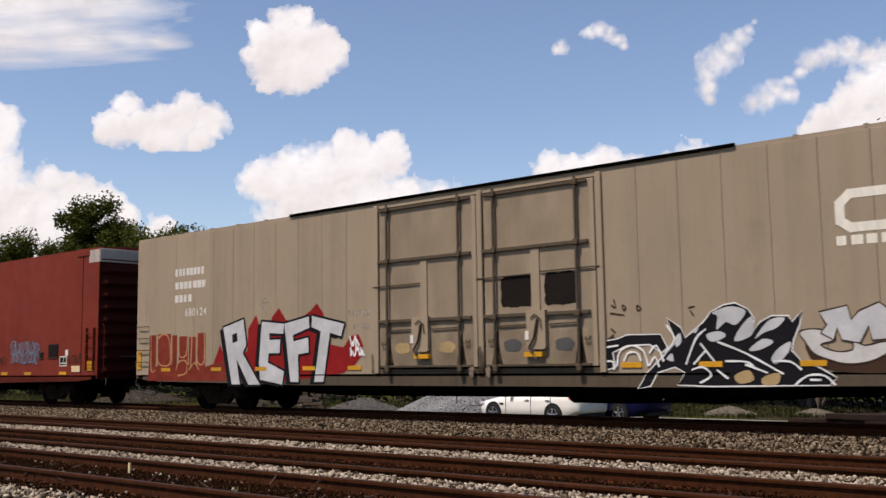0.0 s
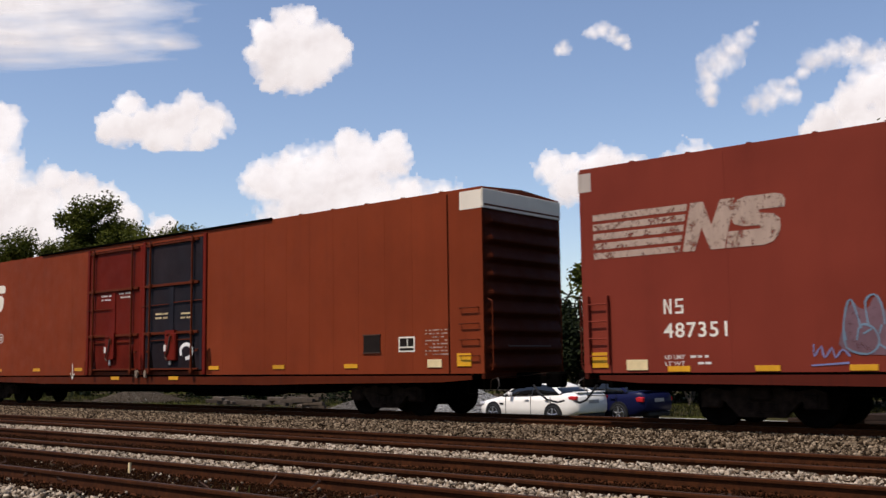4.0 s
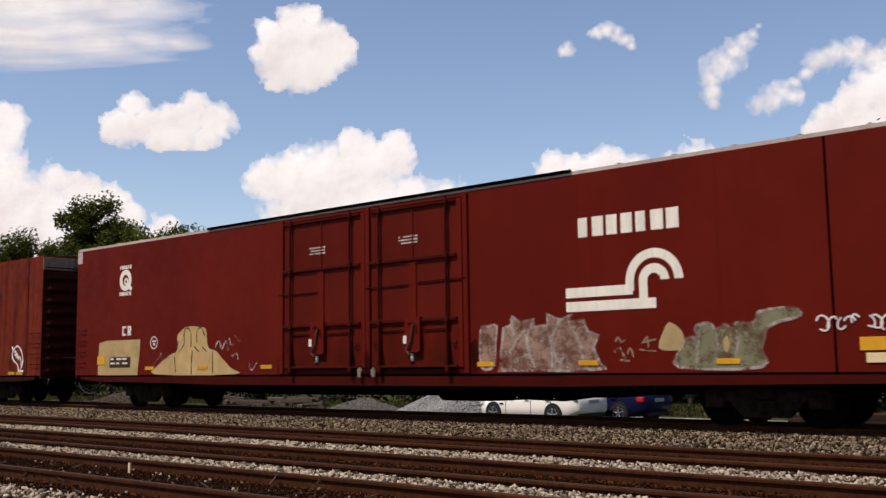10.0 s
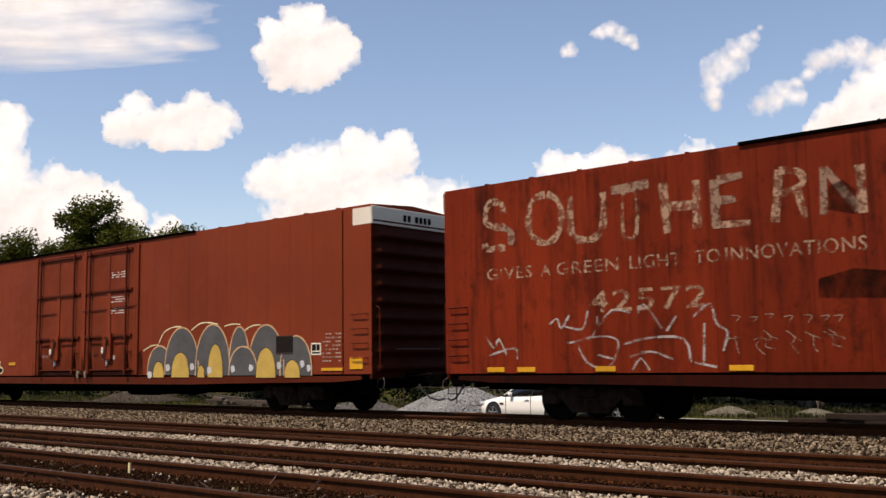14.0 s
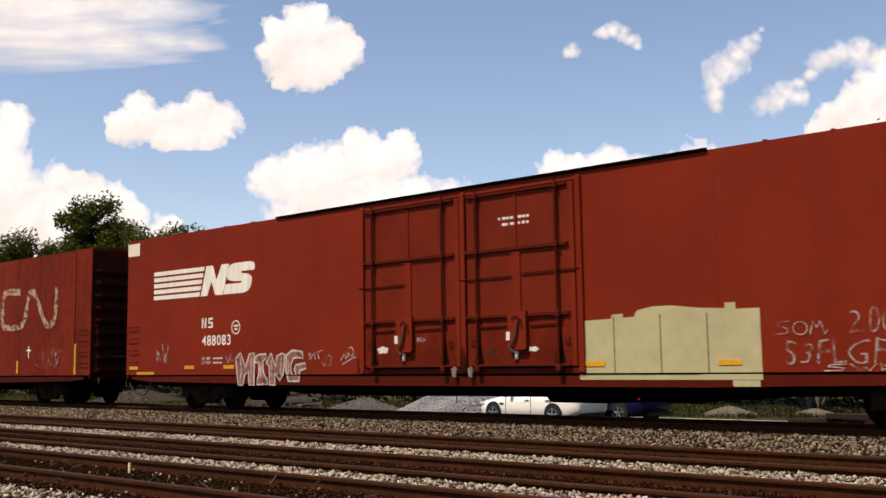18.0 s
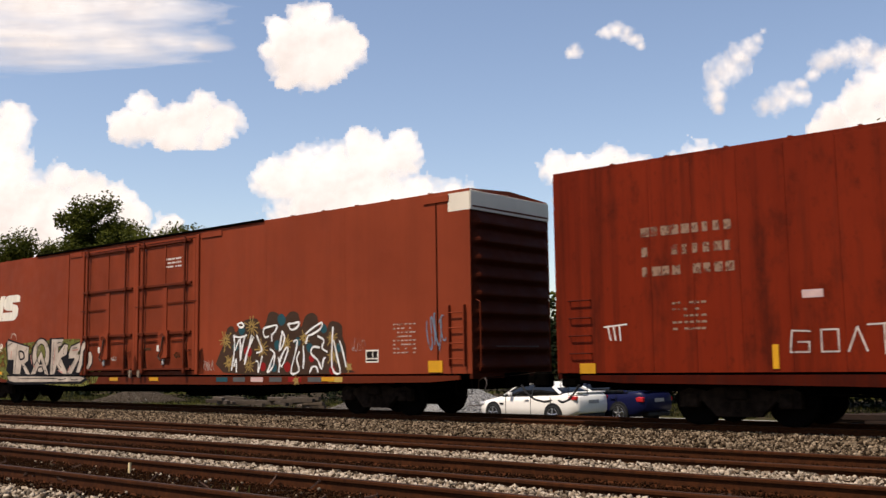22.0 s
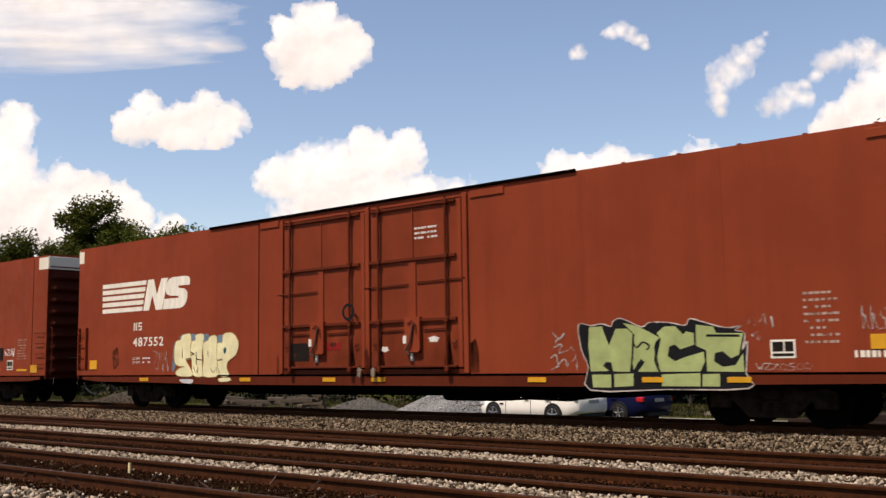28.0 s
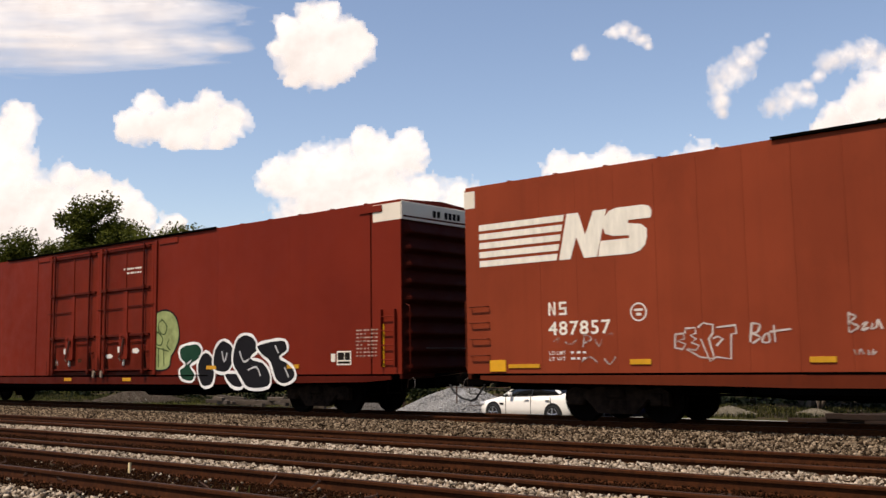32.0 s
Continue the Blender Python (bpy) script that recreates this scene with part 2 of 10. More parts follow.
def ground():
    xs = [-1500, -600, -300, -200, -150] + [-120 + 3.0 * i for i in range(55)] + [60, 100, 200, 500, 1500]
    ys = [-300, -80, -30, -10, 0, 3] + [4 + 0.16 * i for i in range(135)] + [26, 28, 31, 35, 40, 50, 65, 90, 140, 300, 900, 2500]
    g = Geo()
    v = [(x, y, ground_height(x, y) + (0.02 * noise.noise((x * 0.6, y * 2.1, 0)) if 3 < y < 40 else 0)) for x in xs for y in ys]
    n = len(ys)
    g.add(v, [(i * n + j, (i + 1) * n + j, (i + 1) * n + j + 1, i * n + j + 1) for i in range(len(xs) - 1) for j in range(n - 1)])
    m, nd, l, s = material("yard_ground")
    vec = coords(nd, l)
    stone = ramp(nd, l, noise_tex(nd, l, vec, 22, 6, 0.7), [(0.3, (0.013, 0.006, 0.0025)), (0.5, (0.036, 0.020, 0.010)), (0.7, (0.095, 0.062, 0.034))])
    dirt = ramp(nd, l, noise_tex(nd, l, vec, 1.2, 6, 0.7), [(0.3, (0.018, 0.013, 0.008)), (0.62, (0.055, 0.042, 0.028)), (0.8, (0.15, 0.13, 0.10))])
    grass = ramp(nd, l, noise_tex(nd, l, vec, 6, 6, 0.7), [(0.3, (0.014, 0.016, 0.003)), (0.7, (0.062, 0.062, 0.012))])
    far = mix(nd, l, ramp(nd, l, noise_tex(nd, l, vec, 0.12, 5, 0.6), [(0.46, grey(0)), (0.54, grey(1))]), dirt, grass)
    sep = nd.new("ShaderNodeSeparateXYZ")
    l.new(vec, sep.inputs[0])
    rng = nd.new("ShaderNodeMapRange")
    rng.inputs[1].default_value, rng.inputs[2].default_value = 20.6, 22.2
    l.new(sep.outputs[1], rng.inputs[0])
    l.new(mix(nd, l, rng.outputs[0], stone, far), s.inputs["Base Color"])
    s.inputs["Roughness"].default_value, s.inputs["Specular IOR Level"].default_value = 0.95, 0.02
    bump(nd, l, noise_tex(nd, l, vec, 18, 5), s, 0.8, 0.04)
    ob = part("ground", g, m)
    tagged(ob, "grey-brown crushed stone and dirt of a railway yard", "ground", kind="structure")


ground()

RAIL_SHAPE = [(-0.070, -0.172), (0.070, -0.172), (0.070, -0.160), (0.012, -0.140), (0.009, -0.045), (0.034, -0.036),
              (0.036, -0.008), (0.028, 0.0), (-0.028, 0.0), (-0.036, -0.008), (-0.034, -0.036), (-0.009, -0.045), (-0.012, -0.140), (-0.070, -0.160)]


def tracks():
    for name, (near, far) in RAILS.items():
        label = {"main": "main track of worn steel rails under the train", "second": "rusty steel yard track beside the main track",
                 "third": "rusty brown yard track bedded in ballast", "fourth": "old rusty yard track with debris between its rails"}[name]
        track = thing("railway_track", label, "railway track", kind="structure")
        for y in (near, far):
            steps = [-150 + 11.9 * i for i in range(17)]
            for a, b in zip(steps, steps[1:]):
                off = y + (0 if name == "main" else 0.012 * math.sin(a * 0.3))
                shared("rail", ("rail",), lambda: Geo().sweep(RAIL_SHAPE, 0, 11.885), RAIL, track, "rusty steel rail", pose(a, off, 0.0))
            g = Geo().box(-150, 40, y - 0.024, y + 0.024, 0.0, 0.004)
            part("running_surface", g, RAILTOP, track, "polished wheel path on the rail head")
        mid, reach = (near + far) / 2, 1.3
        rows = [(-60 + 0.56 * i) for i in range(118)]
        for x in rows:
            if name in ("main",) or random.random() < 0.9:
                shared("tie", ("tie", name), lambda: Geo().box(-0.11, 0.11, mid - reach, mid + reach, -0.36, -0.176, 0.012), TIE, track, "",
                       pose(x + random.uniform(-0.03, 0.03), random.uniform(-0.05, 0.05), random.uniform(-0.012, 0.012), 0, 0, random.uniform(-1, 1)))


tracks()
# ---- the train ----
SPEED, CAR_LEN, HALF = 11.078, 26.25, 1.52         # metres a second; a car body's length and half width
SILL, SILL_LOW, EAVE = 0.99, 0.73, 5.00
FACE = -HALF                                       # the side that faces the yard tracks


def text_mesh(s, shear=0.0, offset=0.0, spacing=1.0):
    key = ("text", s, shear, offset, spacing)
    if key not in MESHES:
        cu = bpy.data.curves.new("letters", "FONT")
        cu.body, cu.shear, cu.offset, cu.space_character, cu.resolution_u = s, shear, offset, spacing, 3
        ob = bpy.data.objects.new("letters", cu)
        me = bpy.data.meshes.new_from_object(ob)
        bpy.data.objects.remove(ob)
        co = np.empty(len(me.vertices) * 3)
        me.vertices.foreach_get("co", co)
        MESHES[key] = (co.reshape(-1, 3), [tuple(p.vertices) for p in me.polygons])
        bpy.data.meshes.remove(me)
    return MESHES[key]


def lettering(name, s, u, z, w, h, mat, parent, lift=0.004, label="", shear=0.0, offset=0.0, fit=None, face=FACE, spacing=1.0, warp=0.0):
    """Painted characters in a box of the side; offset widens the strokes, warp makes them swell and sway."""
    co, faces = text_mesh(s, shear, offset, spacing)
    ref = text_mesh(s, shear, 0.0, spacing)[0] if fit is None else fit
    lo, hi = ref.min(0), ref.max(0)
    g = Geo()
    n, pts = len(s), []
    for c in co:
        a, b = (c[0] - lo[0]) / (hi[0] - lo[0]), (c[1] - lo[1]) / (hi[1] - lo[1])
        if warp:
            up = 1 + warp * 0.9 * math.sin(a * n * 2.4 + u) if b > 0.5 else 1.0
            a += warp * (0.55 / n) * math.sin(b * 4.2 + a * n * 1.7 + u) + warp * 0.25 / n * math.sin(b * 9 + u)
            b = b * up + warp * 0.35 * math.sin(a * n * 3.1 + 2 * u) * (1 - b)
        pts.append((u + a * w, face - lift, z + b * h))
    g.add(pts, faces)
    return part(name, g, mat, parent, label)


def bars(name, u, z, w, h, rows, mat, parent, cols=3, lift=0.004, label="", fill=0.42, seed=1, whole=False):
    """Writing too small to read: rows of short bars."""
    rnd, g = random.Random(seed), Geo()
    step = h / rows
    for r in range(rows):
        x = u
        for c in range(cols):
            cw = w / cols * rnd.uniform(0.62 if whole else 0.45, 0.84 if whole else 0.90)
            if rnd.random() < 0.85 or whole:
                g.box(x, x + cw, FACE - lift, FACE + 0.002, z + h - (r + fill) * step, z + h - r * step)
            x += w / cols
    return tagged(part(name, g, mat, parent, label), kind="stuff")


def patch(name, u, z, w, h, mat, parent, lift=0.004, label=""):
    return part(name, Geo().box(u, u + w, FACE - lift, FACE + 0.002, z, z + h), mat, parent, label)


def corrugated_end(flip):
    """A pressed steel end with nine deep ridges, long slopes above and short undersides; x is the way outwards."""
    g = Geo()
    out, z, count = [], SILL, 9
    step = (4.58 - SILL) / count
    for i in range(count):
        out += [(0.0, z), (0.02, z + step * 0.10), (0.095, z + step * 0.24), (0.12, z + step * 0.34), (0.11, z + step * 0.46), (0.05, z + step * 0.76), (0.012, z + step * 0.92)]
        z += step
    out += [(0.0, z), (0.0, EAVE + 0.04)]
    ys = (-HALF + 0.04, -HALF + 0.10, -HALF + 0.24, HALF - 0.24, HALF - 0.10, HALF - 0.04)
    grade = (0.0, 0.3, 1.0, 1.0, 0.3, 0.0)
    n = len(out)
    v = [(0.02 + dx * k, y, zz) for y, k in zip(ys, grade) for dx, zz in out]
    g.add(v, [(i * n + j, (i + 1) * n + j, (i + 1) * n + j + 1, i * n + j + 1) for i in range(len(ys) - 1) for j in range(n - 1)])
    return g


def roof_mesh(nose=0.0):
    g = Geo()
    half = HALF - 0.01
    outline = [(-half, EAVE), (half, EAVE), (half, EAVE + 0.075), (0.0, EAVE + 0.17), (-half, EAVE + 0.075)]
    g.sweep(outline, 0.01 - nose, CAR_LEN - 0.01)
    for i in range(1, 22):
        x = i * CAR_LEN / 22
        g.sweep([(-half - 0.005, EAVE + 0.03), (-half - 0.005, EAVE + 0.10), (0.0, EAVE + 0.195), (half + 0.005, EAVE + 0.10), (half + 0.005, EAVE + 0.03), (0, EAVE + 0.1)], x - 0.03, x + 0.03)
    return g


def shell_mesh(nose=0.0):
    return Geo().box(0.03 - nose, CAR_LEN - 0.03, -HALF + 0.03, HALF - 0.03, SILL - 0.05, EAVE)


def sill_mesh():
    """Side sill: deeper between the trucks, tapered towards the ends."""
    g = Geo()
    low = [(0.35, SILL - 0.045), (0.35, 0.86), (1.2, 0.80), (5.6, 0.75), (7.2, 0.72), (19.0, 0.72), (20.6, 0.75), (25.0, 0.80), (25.9, 0.86), (25.9, SILL - 0.045)]
    g.plate(low, -0.025, 0.025)
    return g


def underframe_mesh():
    """Centre sill, bolsters and cross bearers in one mass, near black for the shade under the floor."""
    g = Geo()
    g.plate([(0.3, 0.95), (0.3, 0.62), (5.4, 0.58), (6.8, 0.46), (19.4, 0.46), (20.8, 0.58), (25.95, 0.62), (25.95, 0.95)], -0.38, 0.38)
    for x in (3.4, CAR_LEN - 3.4):
        g.box(x - 0.25, x + 0.25, -1.4, 1.4, 0.72, 0.96)
    for i in range(14):
        x = 6.2 + i * 1.07
        g.plate([(x - 0.05, 0.95), (x - 0.05, 0.60), (x + 0.05, 0.60), (x + 0.05, 0.95)], -1.46, 1.46)
    g.box(0.2, CAR_LEN - 0.2, -1.45, 1.45, 0.88, 0.97)
    g.box(6.4, 19.8, -1.45, -1.40, 0.60, 0.74)
    return g


def brake_gear(car):
    """Reservoir, brake cylinder, valves, rods and the train pipe under the floor."""
    for name, a, b, y, r in (("air_reservoir", 15.2, 16.6, -0.9, 0.25), ("brake_cylinder", 17.3, 18.1, -0.85, 0.19), ("cushion_cylinder", 8.0, 8.6, -0.8, 0.17)):
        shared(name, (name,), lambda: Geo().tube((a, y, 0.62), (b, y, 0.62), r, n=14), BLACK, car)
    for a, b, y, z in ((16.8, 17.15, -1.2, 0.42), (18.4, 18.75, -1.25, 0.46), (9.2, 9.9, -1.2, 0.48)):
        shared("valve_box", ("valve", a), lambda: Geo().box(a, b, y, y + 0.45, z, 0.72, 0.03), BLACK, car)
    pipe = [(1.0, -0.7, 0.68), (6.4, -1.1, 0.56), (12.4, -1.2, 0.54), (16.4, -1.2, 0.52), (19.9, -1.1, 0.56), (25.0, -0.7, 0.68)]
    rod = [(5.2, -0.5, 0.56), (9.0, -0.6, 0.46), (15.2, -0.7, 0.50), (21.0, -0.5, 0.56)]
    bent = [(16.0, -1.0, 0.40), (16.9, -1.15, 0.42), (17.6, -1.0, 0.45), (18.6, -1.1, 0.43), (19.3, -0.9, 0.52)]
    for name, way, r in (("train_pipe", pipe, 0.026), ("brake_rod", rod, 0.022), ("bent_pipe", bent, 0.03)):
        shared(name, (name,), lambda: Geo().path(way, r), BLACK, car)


def wheelset_mesh():
    g = Geo()
    for s in (-1, 1):
        w = [(0.11, 0.10), (0.13, 0.07), (0.36, 0.055), (0.385, 0.065), (0.457, 0.06), (0.457, -0.035), (0.485, -0.045), (0.485, -0.07), (0.385, -0.07), (0.36, -0.03), (0.15, -0.05), (0.11, -0.09)]
        g.lathe([(r, s * (0.75 + b)) for r, b in w], 24)
    g.tube((0, -1.08, 0), (0, 1.08, 0), 0.085, n=12)
    for s in (-1, 1):
        g.tube((0.10, s * 0.99, 0.0), (-0.10, s * 0.99, 0.0), 0.03, n=6)
    return g


def side_frame_mesh():
    """A cast truck side frame: sloping arms, a window for the springs, journal boxes over the axles."""
    g = Geo()
    o = [(-1.16, 0.34), (-1.16, 0.62), (-0.98, 0.70), (-0.62, 0.64), (-0.32, 0.74), (0.32, 0.74), (0.62, 0.64), (0.98, 0.70), (1.16, 0.62), (1.16, 0.34), (0.86, 0.36), (0.72, 0.48), (0.42, 0.18), (-0.42, 0.18), (-0.72, 0.48), (-0.86, 0.36)]
    n = len(o)
    g.plate([(x, z) for x, z in o], -0.07, 0.07)
    for x in (-0.9, 0.9):
        g.box(x - 0.13, x + 0.13, -0.12, 0.10, 0.34, 0.60, 0.03)
    return g


def spring_mesh():
    g = Geo()
    ridges = [(0.075 if k % 2 == 0 else 0.052, -0.12 + k * 0.0185) for k in range(14)]
    return g.lathe(ridges, 10)


def truck(car, x):
    t = shared("truck", ("bolster",), lambda: Geo().box(-0.22, 0.22, -1.15, 1.15, 0.48, 0.70, 0.04), TRUCK, car, "dark four-wheel cast steel truck", pose(x, 0, 0))
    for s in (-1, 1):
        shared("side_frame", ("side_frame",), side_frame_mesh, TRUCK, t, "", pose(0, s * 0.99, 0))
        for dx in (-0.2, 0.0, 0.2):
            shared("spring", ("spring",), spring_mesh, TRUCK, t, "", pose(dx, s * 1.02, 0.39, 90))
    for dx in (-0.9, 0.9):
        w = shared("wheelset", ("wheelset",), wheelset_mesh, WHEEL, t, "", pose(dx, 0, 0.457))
        WHEELS.append((dx, w))


WHEELS, CARS = [], []


def coupler(car, right):
    """Long cushioned drawbar with its knuckle, the air hose below it and the lifting lever."""
    s = 1 if right else -1
    x0 = CAR_LEN if right else 0.0
    at = lambda d: x0 + s * d
    g = Geo()
    a, b = sorted((at(-0.7), at(0.72)))
    g.box(a, b, -0.10, 0.10, 0.74, 0.92, 0.02)
    a, b = sorted((at(0.62), at(1.04)))
    g.box(a, b, -0.17, 0.13, 0.66, 1.0, 0.05)
    a, b = sorted((at(0.0), at(0.16)))
    g.box(a, b, -0.40, 0.40, 0.66, 0.99, 0.03)
    c = part("coupler", g, BLACK, car, "near-black cast steel knuckle coupler")
    pts = [(at(0.45), -0.35, 0.72), (at(0.58), -0.36, 0.55), (at(0.76), -0.30, 0.40), (at(0.98), -0.22, 0.34), (at(1.12), -0.16, 0.38)]
    part("air_hose", Geo().path(pts, 0.024), RUBBER, car, "black rubber brake hose")
    lever = [(at(0.08), -1.42, 0.66), (at(0.10), -1.42, 0.84), (at(0.16), -1.30, 0.90), (at(0.18), -0.3, 0.92), (at(0.75), -0.22, 0.98)]
    part("uncoupling_lever", Geo().path(lever, 0.011), TRUCK, car, "bent steel uncoupling lever")
    hook = [(at(0.16), -1.30, 0.90), (at(0.24), -1.34, 0.84), (at(0.26), -1.36, 0.74), (at(0.22), -1.36, 0.66)]
    part("lever_handle", Geo().path(hook, 0.007), STEEL_DULL, car, "dull bent handle of the uncoupling lever")


def ladder(car, u0, u1, z0, z1, rungs, mat, rails=True):
    y = FACE - 0.075
    if rails:
        for u in (u0, u1):
            part("ladder_rail", Geo().box(u - 0.018, u + 0.018, y - 0.012, FACE, z0, z1, 0.004), mat, car)
    for i in range(rungs):
        z = z0 + (z1 - z0) * (i + 0.5) / rungs
        g = Geo().tube((u0, y, z), (u1, y, z), 0.014, n=6)
        if not rails:
            for u in (u0, u1):
                g.tube((u, y, z), (u, FACE, z), 0.014, n=6)
        part("rung", g, mat, car)


def sheet(outline, y):
    """A film of dirt: one face that lies on the paint."""
    return Geo().add([(x, y, z) for x, z in outline], [tuple(range(len(outline)))])


def door(car, u0, w, style, mat, gear, accent, beam_mat, pipes, rib, lock, ends, thick=1.0):
    """A plug door: a leaf between its posts, beams across, two turning lock pipes, a lock box with its lever in the middle."""
    leaf = shared("door", ("leaf", round(w, 2)), lambda: Geo().box(0.0, w, FACE - 0.03, FACE + 0.03, SILL + 0.14, EAVE - 0.12, 0.010), accent, car,
                  "steel plug door, closed", pose(u0, 0, 0))
    y, end = FACE - 0.03, w - 0.14
    beams = [(0.02, end, EAVE - 0.17, 0.06), (-0.04, end, 3.60, 0.075), (-0.02, end, 2.19, 0.075), (0.06, end, 1.15, 0.05)]
    for a, b, z, t in beams:
        t *= thick
        part("door_beam", Geo().box(a, b, y - 0.055 * thick, y + 0.001, z - t * 0.3, z + t * 0.7, 0.006), gear, leaf)
    stays = [(-0.20, rib[0], 3.03), (pipes[0] + 0.05, lock[0] - 0.03, 1.99), (lock[1] + 0.05, pipes[1], 1.99)]
    stays += [(rib[1] + 0.02, end + 0.25, 3.08)] if ends else []
    for a, b, z in stays:
        part("door_stay", Geo().tube((a, y - 0.030, z), (b, y - 0.030, z + 0.015), 0.016, n=6), gear, leaf)
    for u in pipes:
        part("lock_pipe", Geo().tube((u, y - 0.075, SILL + 0.02), (u, y - 0.075, EAVE - 0.05), 0.031, n=8), gear, leaf)
        for z in (1.10, 2.19, 3.62, 4.84):
            part("pipe_bracket", Geo().box(u - 0.06, u + 0.06, y - 0.115, y, z - 0.07, z + 0.06, 0.015), gear, leaf)
    part("door_rib", Geo().box(rib[0], rib[1], y - 0.030, y + 0.001, 2.23, 3.57, 0.008), accent, leaf)
    if style != "open":
        mid = (rib[0] + rib[1]) / 2
        part("door_crease", Geo().box(mid - 0.022, mid + 0.022, y - 0.026, y + 0.001, 3.66, EAVE - 0.20, 0.008), beam_mat, leaf)
    box = part("lock_box", Geo().plate([(lock[0], 1.52), (lock[0] + 0.05, 1.48), (lock[1] - 0.05, 1.48), (lock[1], 1.52), (lock[1], 2.28), (lock[0], 2.28)], y - 0.10, y), beam_mat, leaf)
    mid = (lock[0] + lock[1]) / 2
    part("lever", Geo().path([(mid + 0.06, y - 0.13, 2.10), (mid - 0.02, y - 0.14, 1.72), (mid - 0.16, y - 0.14, 1.52), (mid - 0.05, y - 0.14, 1.42)], 0.024), IRON, box, "rusty door lever")
    part("lever_guard", Geo().path([(mid - 0.12, y - 0.12, 2.12), (mid, y - 0.125, 2.2), (mid + 0.13, y - 0.12, 2.1), (mid + 0.15, y - 0.12, 1.9)], 0.012), gear, box)
    part("lever_tag", Geo().box(lock[0] - 0.03, lock[0] + 0.07, y - 0.115, y - 0.10, 1.68, 1.86), WORN_WHITE, box, "worn pale tag")
    part("keeper", Geo().box(mid - 0.10, mid - 0.03, y - 0.06, y, 1.28, 1.46, 0.012), WORN_WHITE, leaf, "chipped pale lock keeper")
    for u in (pipes[0] - 0.16, pipes[1] + 0.18):
        part("hand_hold", Geo().path([(u - 0.05, y, 1.72), (u - 0.04, y - 0.05, 1.66), (u + 0.04, y - 0.05, 1.66), (u + 0.05, y, 1.72)], 0.014), gear, leaf, "small dark hand hold")
    part("grime_film", sheet([(0.03, SILL + 0.16), (w - 0.10, SILL + 0.16), (w - 0.10, 2.16), (0.03, 2.16)], y - 0.003), DOOR_GRIME, leaf, "brown grime on the lower door")
    part("grime_film", sheet([(0.03, 2.16), (w - 0.10, 2.16), (w - 0.10, EAVE - 0.16), (0.03, EAVE - 0.16)], y - 0.003), DOOR_DUST, leaf, "thin brown grime on the door")
    for u in pipes:
        part("grime_film", sheet([(u - 0.15, 1.14), (u + 0.15, 1.14), (u + 0.08, 1.50), (u + 0.03, 1.95), (u - 0.05, 1.70)], y - 0.005), DOOR_SOOT, leaf, "soot below a lock pipe")
    return leaf


